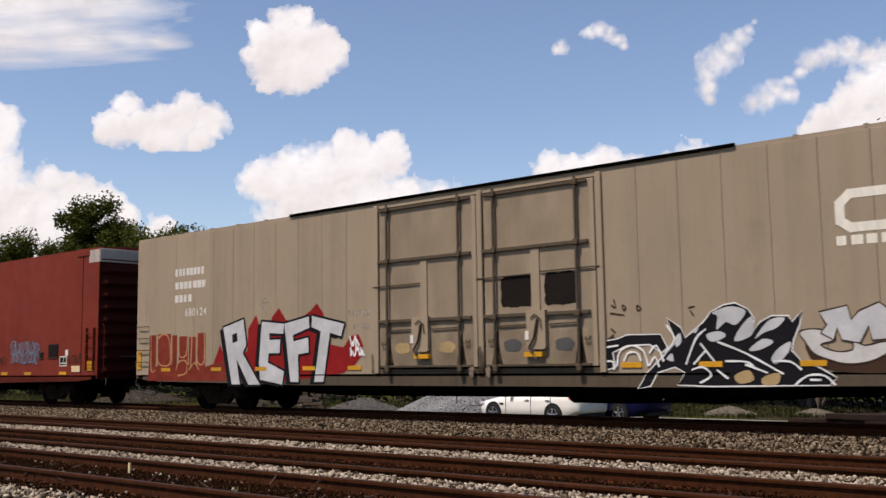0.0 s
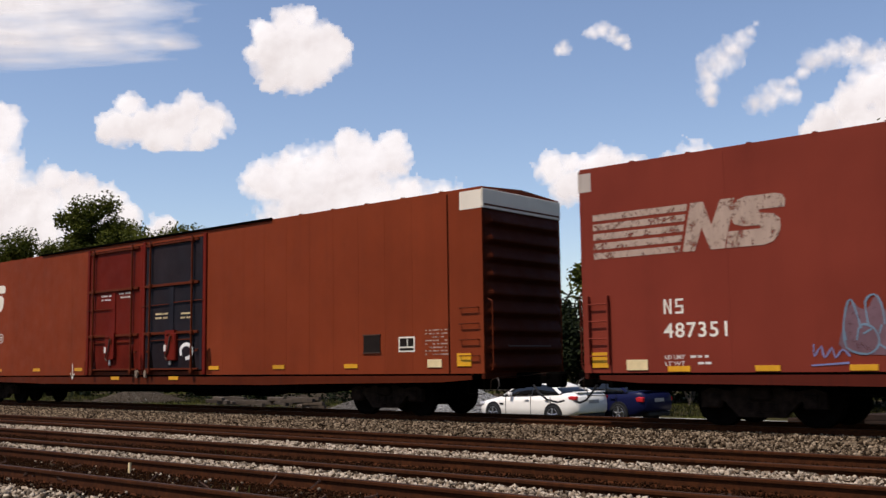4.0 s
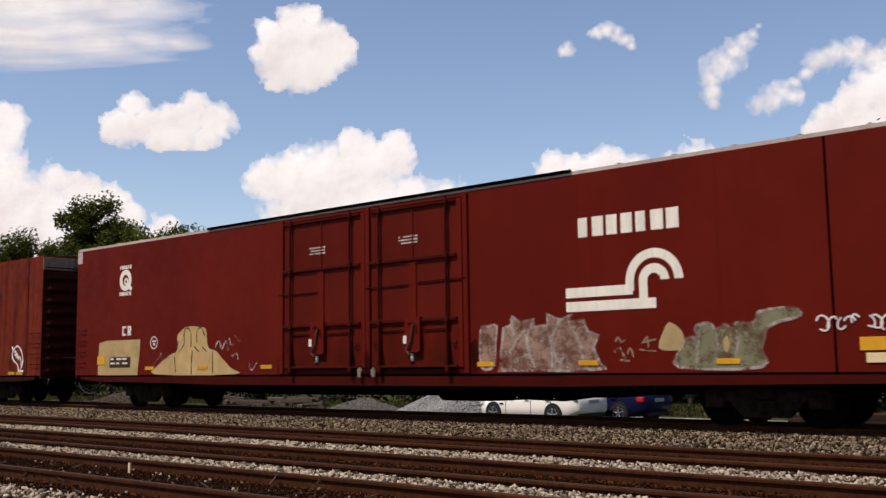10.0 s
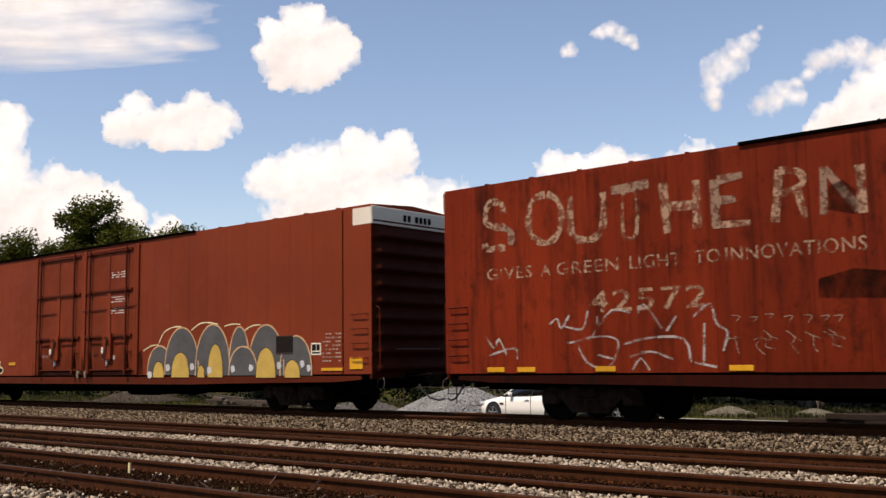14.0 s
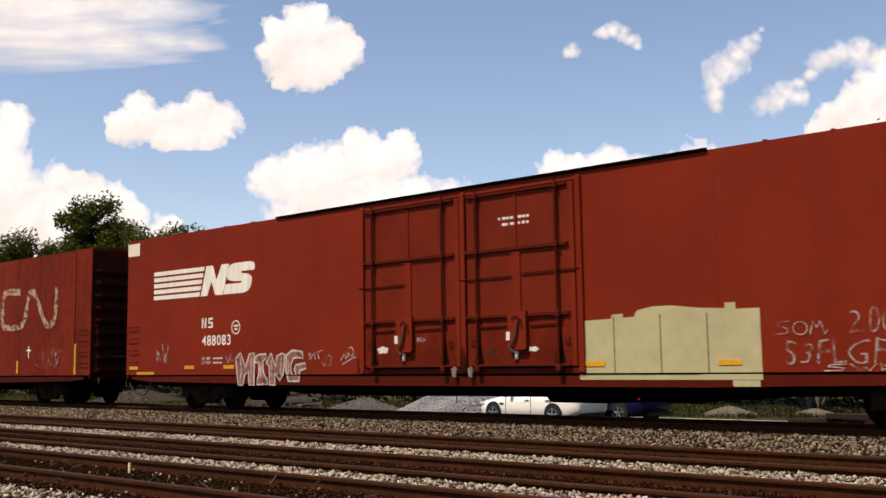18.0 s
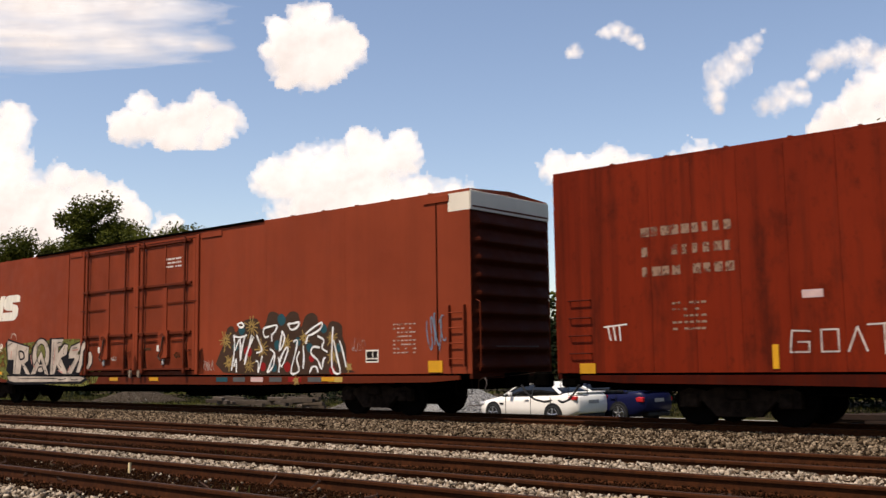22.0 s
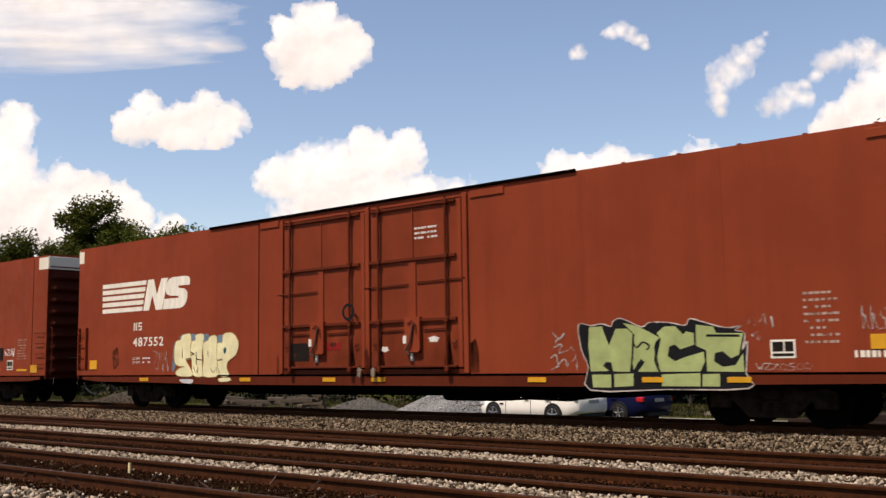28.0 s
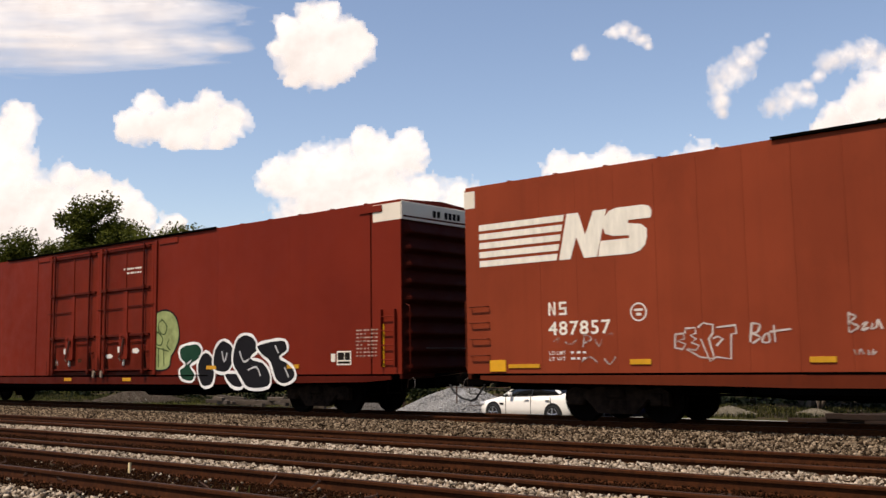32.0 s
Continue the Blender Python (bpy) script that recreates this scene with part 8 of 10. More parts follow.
def wild_letters():
    """Interlocking black and silver letters on the tan car."""
    c = TRAIN[0]
    sprayed(c, [(20.27, 1.49), (20.51, 1.43), (20.74, 1.30), (21.58, 1.32), (21.66, 1.06), (21.55, 0.97), (20.77, 1.00), (20.40, 1.15)], UMBER, 0.0075, "brown sprayed shadow")
    sprayed(c, [(16.22, 1.22), (16.27, 1.60), (16.65, 1.65), (16.84, 1.72), (17.56, 1.71), (17.69, 1.46), (17.57, 1.36), (17.32, 1.52), (16.83, 1.51), (16.51, 1.38), (16.57, 1.10), (16.37, 1.05)], INK, 0.009, "black sprayed letter with a white rim", CHALK, 0.022, soft=False)
    sprayed(c, [(17.70, 2.01), (17.98, 1.82), (18.06, 1.63), (18.43, 1.91), (18.58, 2.08), (18.83, 2.20), (19.05, 2.23), (19.30, 2.10), (19.40, 1.92), (19.34, 1.68), (19.50, 1.87), (19.71, 1.97), (20.01, 1.96), (20.07, 1.85), (20.26, 2.04), (20.20, 1.79), (20.09, 1.56), (20.04, 1.36), (20.21, 1.17), (20.49, 1.07), (20.78, 0.90), (20.66, 0.77), (18.54, 0.74), (17.87, 0.76), (18.03, 0.99), (17.83, 1.09), (17.47, 0.99), (17.31, 0.74), (17.04, 0.69), (17.24, 0.99), (17.67, 1.36), (17.88, 1.56), (17.80, 1.72)], INK, 0.0085, "black interlocking sprayed letters with a white rim", CHALK, 0.022, soft=False)
    sprayed(c, [(18.60, 2.06), (18.83, 2.15), (19.04, 2.16), (19.25, 2.06), (19.05, 1.83), (18.87, 1.89), (18.68, 1.76), (18.71, 2.00)], SILVER, 0.0115, "silver insert of the letters")
    sprayed(c, [(19.13, 1.78), (19.35, 1.97), (19.37, 1.69), (19.22, 1.58), (19.01, 1.55)], SILVER, 0.0115, "silver insert of the letters")
    sprayed(c, [(19.49, 1.72), (19.70, 1.91), (19.95, 1.92), (19.80, 1.76), (19.54, 1.67), (19.40, 1.57)], SILVER, 0.0115, "silver insert of the letters")
    sprayed(c, [(18.48, 1.68), (18.75, 1.73), (18.85, 1.63), (18.58, 1.54)], SILVER, 0.0115, "silver insert of the letters")
    sprayed(c, [(19.27, 1.38), (19.53, 1.57), (19.73, 1.51), (19.47, 1.38)], SILVER, 0.0115, "silver insert of the letters")
    sprayed(c, [(19.67, 1.23), (19.83, 1.42), (20.03, 1.51), (19.97, 1.32), (19.76, 1.13)], SILVER, 0.0115, "silver insert of the letters")
    sprayed(c, [(18.20, 1.76), (18.33, 1.83), (18.28, 1.71)], SILVER, 0.0115, "silver insert of the letters")
    sprayed(c, [(17.85, 1.61), (17.95, 1.72), (17.98, 1.56), (17.88, 1.46)], SILVER, 0.0115, "silver insert of the letters")
    sprayed(c, [(17.66, 1.25), (17.78, 1.35), (17.80, 1.20)], SILVER, 0.0115, "silver insert of the letters")
    sprayed(c, [(18.98, 0.93), (19.25, 1.03), (19.34, 0.86), (19.08, 0.79)], SAND, 0.0115, "pale greenish insert")
    sprayed(c, [(19.50, 0.90), (19.80, 0.98), (19.77, 0.79), (19.51, 0.77)], SAND, 0.0115, "pale greenish insert")
    strokes(c, [[(18.06, 1.14), (18.27, 1.60), (18.48, 1.78)], [(18.36, 1.52), (18.62, 1.19)], [(18.69, 1.54), (19.21, 1.33), (19.88, 0.96)], [(18.21, 1.14), (18.46, 1.39)], [(18.83, 1.19), (19.20, 1.18), (19.35, 1.10)], [(19.20, 1.13), (19.60, 0.98)], [(19.71, 1.18), (20.01, 1.17), (20.20, 1.03)], [(20.07, 0.77), (20.29, 0.93), (20.58, 0.93), (20.75, 0.77)], [(18.17, 1.04), (18.39, 1.09), (18.55, 0.94), (18.32, 0.80)], [(18.66, 1.04), (18.87, 0.88)], [(17.69, 1.88), (17.85, 1.61), (17.64, 1.36)], [(20.33, 0.86), (20.52, 0.86)]], 0.035, CHALK, 0.022, "white lines among the letters")
    strokes(c, [[(16.60, 1.12), (16.68, 1.41), (16.95, 1.51), (17.19, 1.40), (17.28, 1.12)], [(16.76, 1.21), (16.85, 1.37), (17.05, 1.37), (17.13, 1.21)], [(17.31, 1.36), (17.47, 1.50), (17.61, 1.20)], [(17.30, 1.12), (17.43, 1.29), (17.51, 1.10)], [(16.39, 1.49), (16.65, 1.52)], [(16.29, 1.21), (16.51, 1.21), (16.54, 1.05)]], 0.035, CHALK, 0.022, "white rings of the sprayed letter")
    sprayed(c, [(20.19, 1.67), (20.43, 1.72), (20.71, 1.65), (20.78, 1.52), (20.53, 1.45), (20.79, 1.33), (21.06, 1.36), (21.07, 1.53), (21.25, 1.42), (21.59, 1.48), (21.64, 1.32), (21.32, 1.16), (20.96, 1.12), (20.68, 1.19), (20.41, 1.31), (20.28, 1.50)], CHROME, 0.0115, "light grey sprayed letter", UMBER, 0.025)
    sprayed(c, [(20.54, 2.00), (21.01, 2.09), (21.07, 1.85), (21.19, 1.99), (21.52, 2.12), (21.68, 1.99), (21.65, 1.52), (21.38, 1.50), (21.34, 1.74), (21.18, 1.46), (20.89, 1.52), (20.83, 1.73), (20.76, 1.52), (20.55, 1.64), (20.65, 1.78)], SILVER, 0.0145, "grey angular sprayed letter with dark edges", UMBER, 0.03, soft=False)
    strokes(c, [[(16.57, 2.42), (16.61, 2.25), (16.51, 2.31)], [(16.76, 2.30), (16.84, 2.24), (16.77, 2.19), (16.76, 2.30)], [(17.08, 2.28), (17.16, 2.21), (17.08, 2.17), (17.08, 2.28)], [(16.48, 2.15), (16.79, 2.10)], [(16.49, 1.85), (16.59, 1.76)], [(18.14, 2.18), (18.28, 2.20)], [(18.18, 2.13), (18.25, 2.02)]], 0.03, UMBER, 0.008, "small dark sprayed marks")


def pink_letters():
    """Dull pink letters with pale rims that run down over the sill."""
    c = TRAIN[7]
    sprayed(c, [(5.34, 1.42), (5.54, 1.58), (5.66, 1.38), (5.76, 1.19), (5.93, 1.54), (6.13, 1.57), (6.12, 0.71), (5.93, 0.71), (5.88, 1.08), (5.73, 0.97), (5.65, 0.71), (5.46, 0.71)], DUSTPINK, 0.009, "dull pink sprayed letter with a pale rim", HAZY, 0.05, soft=False)
    sprayed(c, [(6.15, 1.43), (6.30, 1.51), (6.62, 1.53), (6.61, 1.40), (6.48, 1.34), (6.50, 1.05), (6.66, 0.86), (6.68, 0.74), (6.24, 0.73), (6.27, 0.86), (6.34, 1.05), (6.32, 1.32), (6.17, 1.30)], DUSTPINK, 0.0102, "dull pink sprayed letter with a pale rim", HAZY, 0.05, soft=False)
    sprayed(c, [(6.63, 1.29), (6.81, 1.55), (7.02, 1.18), (7.05, 1.46), (7.26, 1.54), (7.38, 1.49), (7.30, 0.99), (7.18, 0.84), (6.96, 1.02), (6.98, 0.72), (6.76, 0.72), (6.75, 1.20)], DUSTPINK, 0.0114, "dull pink sprayed letter with a pale rim", HAZY, 0.05, soft=False)
    sprayed(c, [(7.43, 1.49), (7.66, 1.60), (7.88, 1.58), (8.03, 1.56), (8.07, 1.39), (7.88, 1.42), (7.69, 1.40), (7.59, 1.19), (7.63, 0.99), (7.80, 0.97), (7.75, 1.12), (7.79, 1.23), (8.15, 1.27), (8.17, 1.14), (7.94, 1.08), (7.91, 0.82), (7.51, 0.82), (7.41, 1.09)], DUSTPINK, 0.0126, "dull pink sprayed letter with a pale rim", HAZY, 0.05, soft=False)
    strokes(c, [[(5.54, 1.44), (5.59, 1.11), (5.54, 0.78)], [(6.02, 1.43), (6.00, 0.78)], [(6.41, 1.31), (6.41, 0.89)], [(6.84, 1.36), (6.87, 0.78)], [(7.23, 1.41), (7.19, 0.99)], [(7.50, 1.35), (7.51, 0.99)]], 0.03, HAZY, 0.015, "pale streaks in the letters")
    strokes(c, [[(8.24, 1.47), (8.32, 1.51), (8.30, 1.35)], [(8.36, 1.37), (8.48, 1.52), (8.52, 1.36)], [(8.59, 1.56), (8.66, 1.36)], [(8.56, 1.52), (8.80, 1.58)], [(8.87, 1.46), (8.94, 1.36), (8.86, 1.20), (8.78, 1.28)], [(9.00, 1.47), (9.11, 1.37), (9.06, 1.20), (8.93, 1.24)], [(9.44, 1.32), (9.60, 1.51), (9.61, 1.36), (9.74, 1.48)], [(9.70, 1.60), (9.82, 1.63), (9.89, 1.50), (9.77, 1.41), (9.67, 1.51)], [(9.48, 1.22), (9.93, 1.40), (10.02, 1.36)], [(4.66, 1.32), (4.74, 1.54), (4.84, 1.34)], [(4.90, 1.51), (5.03, 1.31), (5.12, 1.54), (5.22, 1.31)]], 0.035, HAZE, 0.01, "thin pale sprayed tags")


def chalk_tags():
    """Thin pale outline tags."""
    c = TRAIN[12]
    strokes(c, [[(4.99, 1.70), (5.16, 1.71), (5.18, 1.61), (5.04, 1.58), (5.20, 1.51), (5.13, 1.42), (4.98, 1.45), (4.99, 1.70)], [(5.19, 1.71), (5.20, 1.80), (5.39, 1.81), (5.41, 1.71), (5.30, 1.67), (5.41, 1.60), (5.31, 1.54), (5.47, 1.48), (5.40, 1.40), (5.24, 1.42)], [(5.45, 1.81), (5.56, 1.89), (5.75, 1.85), (5.74, 1.70), (5.66, 1.60), (5.75, 1.24), (5.48, 1.27), (5.21, 1.42)], [(5.74, 1.60), (5.83, 1.64), (5.93, 1.59), (5.80, 1.47)], [(5.81, 1.80), (6.18, 1.83), (6.19, 1.68), (6.09, 1.67), (6.07, 1.23), (5.79, 1.27), (5.67, 1.19), (5.50, 1.60)]], 0.035, HAZY, 0.008, "thin pale outlined letters", soft=False)
    strokes(c, [[(6.48, 1.85), (6.44, 1.52)], [(6.48, 1.85), (6.63, 1.82), (6.57, 1.69), (6.47, 1.68), (6.63, 1.60), (6.48, 1.50)], [(6.69, 1.62), (6.77, 1.67), (6.79, 1.52), (6.66, 1.52), (6.69, 1.62)], [(6.88, 1.81), (6.89, 1.51)], [(6.80, 1.69), (7.18, 1.73)], [(8.16, 1.98), (8.15, 1.64)], [(8.16, 1.95), (8.27, 1.90), (8.18, 1.81), (8.31, 1.73), (8.17, 1.64)], [(8.36, 1.76), (8.45, 1.80), (8.35, 1.67), (8.47, 1.71)], [(8.54, 1.78), (8.51, 1.69), (8.59, 1.72), (8.62, 1.84), (8.68, 1.68)]], 0.035, HAZY, 0.008, "thin pale sprayed tag")
    strokes(c, [[(8.21, 1.36), (8.25, 1.27)], [(8.28, 1.27), (8.32, 1.36), (8.37, 1.27)], [(8.43, 1.34), (8.46, 1.27), (8.41, 1.29)], [(8.52, 1.36), (8.51, 1.27), (8.57, 1.32)], [(2.27, 1.63), (2.41, 1.70), (2.34, 1.55)], [(2.54, 1.62), (2.70, 1.56), (2.84, 1.67)], [(3.02, 1.78), (2.97, 1.50)], [(3.02, 1.76), (3.18, 1.66), (3.00, 1.58)], [(3.24, 1.66), (3.34, 1.52), (3.44, 1.65)], [(3.50, 1.71), (3.66, 1.76), (3.57, 1.60)], [(2.93, 1.22), (3.13, 1.31), (3.30, 1.19)], [(3.45, 1.27), (3.58, 1.16), (3.71, 1.30)]], 0.03, HAZE, 0.008, "thin pale scribbles")


def white_tags():
    """White and faint chalk tags on the weathered car."""
    c = TRAIN[5]
    strokes(c, [[(18.58, 2.00), (18.59, 1.12)], [(18.53, 2.01), (18.94, 2.03)], [(18.61, 1.68), (18.86, 1.73)], [(18.96, 1.70), (18.98, 1.14)], [(18.87, 1.96), (19.08, 2.07), (19.19, 1.92), (19.14, 1.69), (18.93, 1.64)], [(19.35, 1.69), (19.57, 1.91), (19.75, 1.96), (19.74, 1.79), (19.49, 1.69), (19.55, 1.40)], [(19.75, 1.32), (20.31, 1.26)], [(20.09, 1.42), (20.35, 1.26), (20.12, 1.15)], [(20.25, 1.98), (20.42, 2.11), (20.47, 1.88), (20.26, 1.98)], [(18.27, 1.54), (18.48, 1.30)], [(18.49, 1.53), (18.26, 1.30)]], 0.05, HAZY, 0.008, "white sprayed tag")
    strokes(c, [[(20.54, 1.11), (20.63, 1.66), (20.80, 2.09), (20.82, 1.65), (20.86, 1.10)], [(20.82, 1.65), (20.96, 2.06), (21.06, 2.17), (21.07, 1.64)], [(21.14, 1.97), (21.28, 2.20), (21.22, 1.64)], [(20.92, 1.16), (21.07, 1.64), (21.12, 1.08)], [(21.32, 1.75), (21.45, 1.90), (21.69, 1.84), (21.86, 1.62), (21.88, 1.31), (21.65, 1.04), (21.35, 1.10)], [(21.37, 1.58), (21.86, 1.60)], [(21.45, 1.47), (21.52, 1.36), (21.58, 1.47), (21.48, 1.21), (21.58, 1.27)], [(20.56, 1.66), (20.88, 1.59)]], 0.045, HAZE, 0.008, "thin white sprayed tag")
    strokes(c, [[(24.25, 1.66), (24.31, 1.85), (24.46, 1.98), (24.66, 2.01), (24.89, 1.85), (25.02, 1.54), (24.95, 1.31), (24.75, 1.12), (24.67, 1.36), (24.39, 1.50), (24.25, 1.66)], [(24.40, 1.78), (24.48, 1.85), (24.53, 1.72), (24.42, 1.70)], [(24.54, 1.60), (24.61, 1.76), (24.64, 1.60)], [(24.69, 1.69), (24.70, 1.55), (24.78, 1.64), (24.87, 1.55), (24.92, 1.35)], [(24.22, 2.01), (24.31, 1.89)], [(24.79, 1.15), (25.09, 1.15)]], 0.055, CHALK, 0.009, "white sprayed oval tag")
    strokes(c, [[(2.79, 1.98), (2.97, 2.09), (3.07, 1.89), (3.27, 2.15)], [(3.12, 1.94), (3.57, 1.86), (3.71, 2.23)], [(3.22, 1.59), (3.81, 1.72), (3.93, 2.10)], [(3.91, 1.86), (4.26, 2.21), (4.66, 2.14)], [(4.80, 2.04), (4.96, 2.29), (5.33, 1.82)], [(5.42, 1.76), (5.64, 2.05)], [(5.97, 2.01), (6.32, 2.24), (6.42, 1.88), (6.63, 1.71), (6.53, 1.37)], [(6.19, 1.89), (6.15, 1.17)]], 0.045, HAZE, 0.008, "faint chalk tag")
    strokes(c, [[(3.42, 1.62), (3.67, 1.19), (4.16, 1.10), (4.39, 1.54), (4.15, 1.70), (3.55, 1.67)], [(4.51, 1.54), (5.08, 1.65), (5.77, 1.61), (5.89, 1.18)], [(4.62, 1.30), (5.08, 1.39), (5.53, 1.24)], [(4.67, 1.04), (4.86, 1.26), (5.04, 1.04)], [(3.91, 1.34), (4.27, 1.26)], [(5.97, 1.17), (6.40, 1.09)], [(1.13, 1.78), (1.35, 1.53), (1.48, 1.72), (1.68, 1.37)], [(1.22, 1.37), (1.89, 1.52), (1.95, 1.28)]], 0.045, HAZE, 0.008, "faint chalk tag")


def blue_loops():
    """Grey-blue looping letters over a dull mauve ground."""
    c = TRAIN[1]
    sprayed(c, [(5.07, 1.33), (5.08, 1.76), (5.21, 2.11), (5.45, 2.00), (5.62, 2.22), (5.80, 1.93), (5.97, 2.16), (6.17, 1.92), (6.41, 2.24), (6.59, 1.97), (6.83, 2.03), (6.93, 1.81), (7.15, 1.59), (7.06, 1.31), (6.23, 1.25)], MAUVE, 0.007, "dull mauve sprayed ground")
    strokes(c, [[(5.11, 1.51), (5.08, 1.76), (5.16, 2.12), (5.24, 2.16), (5.32, 1.88), (5.36, 1.70)], [(5.48, 1.75), (5.45, 2.13), (5.59, 2.25), (5.70, 2.10), (5.74, 1.75)], [(5.80, 1.68), (5.90, 2.11), (6.00, 2.17), (6.06, 1.98), (6.08, 1.68)], [(6.27, 1.73), (6.28, 2.10), (6.41, 2.24), (6.53, 2.11), (6.58, 1.85)], [(6.58, 1.79), (6.63, 2.00), (6.79, 2.04), (6.89, 1.90), (6.86, 1.81)], [(5.08, 1.76), (5.11, 1.39), (5.44, 1.28), (5.63, 1.44), (5.57, 1.69), (5.36, 1.76), (5.28, 1.51)], [(5.63, 1.44), (5.84, 1.32), (6.00, 1.50), (5.93, 1.68)], [(6.05, 1.68), (6.00, 1.37), (6.23, 1.30), (6.69, 1.29), (6.85, 1.48), (6.78, 1.70), (6.55, 1.70), (6.39, 1.63)]], 0.032, SKYBLUE, 0.01, "grey-blue looping letter edges")
    strokes(c, [[(6.86, 1.80), (7.08, 1.71), (7.16, 1.53), (7.07, 1.36), (6.84, 1.29)], [(6.42, 1.32), (6.51, 1.49), (6.77, 1.42)], [(6.16, 1.64), (6.24, 1.47)], [(5.39, 1.61), (5.53, 1.69)], [(5.69, 1.75), (5.64, 1.60)]], 0.032, SKYBLUE, 0.01, "grey-blue looping letter edges")
    strokes(c, [[(4.57, 1.46), (4.57, 1.26), (4.69, 1.42), (4.74, 1.23), (4.87, 1.39), (4.92, 1.23), (5.04, 1.36), (5.16, 1.25)], [(4.51, 1.10), (5.14, 1.14)]], 0.03, PERIWINKLE, 0.01, "small blue sprayed tag")
    strokes(c, [[(7.83, 1.79), (7.82, 1.05)], [(7.71, 1.71), (7.96, 1.78)], [(7.72, 1.79), (7.94, 1.83)], [(8.08, 1.72), (8.16, 1.96), (8.30, 2.00), (8.37, 1.79), (8.22, 1.67)], [(8.23, 1.96), (8.23, 1.66)], [(8.03, 1.56), (8.42, 1.62), (8.42, 1.34), (8.13, 1.27)], [(8.58, 1.66), (8.84, 1.68)], [(8.69, 1.76), (8.71, 1.09)], [(8.60, 1.76), (8.84, 1.78)], [(8.47, 1.85), (8.48, 1.68)]], 0.05, HAZE, 0.008, "faded white drips")


for draw in (green_letters, pale_green_letters, domed_letters, silver_letters, black_letters, sand_letters, wild_letters, pink_letters, chalk_tags, white_tags, blue_loops):
    draw()


# ---- behind the train ----
CAR_WHITE = plain("white_car_paint", (0.82, 0.79, 0.72), 0.3, vary=0.03, rise=0.0, spec=0.5)
CAR_BLUE = plain("dark_blue_car_paint", (0.006, 0.0075, 0.034), 0.35, vary=0.05, rise=0.0, spec=0.1)
GLASS = plain("tinted_car_glass", (0.008, 0.009, 0.010), 0.06, vary=0.1, rise=0.0, spec=0.6)
TYRE = plain("tyre_rubber", (0.015, 0.015, 0.015), 0.8)
ALLOY = plain("alloy_wheel", (0.50, 0.50, 0.51), 0.3, 0.8, vary=0.1)
LAMP_RED = plain("tail_lamp_red", (0.45, 0.012, 0.014), 0.2, vary=0.1, rise=0.0, spec=0.6)
LAMP_CLEAR = plain("head_lamp_clear", (0.6, 0.6, 0.62), 0.1, 0.2, vary=0.1, rise=0.0)
TRIM = plain("black_plastic_trim", (0.012, 0.012, 0.012), 0.6)


def loft(stations, rings):
    """Skins rings of equal length from station to station along x, and closes the two ends."""
    g, n = Geo(), len(rings[0])
    v = [(x, y, z) for x, ring in zip(stations, rings) for y, z in ring]
    f = [(i * n + j, i * n + (j + 1) % n, (i + 1) * n + (j + 1) % n, (i + 1) * n + j) for i in range(len(rings) - 1) for j in range(n)]
    f += [tuple(range(n)), tuple(range((len(rings) - 1) * n, len(rings) * n))[::-1]]
    return g.add(v, f)


def curve_at(pts, x):
    for (a, p), (b, q) in zip(pts, pts[1:]):
        if a <= x <= b:
            t = (x - a) / (b - a)
            t = t * t * (3 - 2 * t)
            return p + (q - p) * t
    return pts[0][1] if x < pts[0][0] else pts[-1][1]


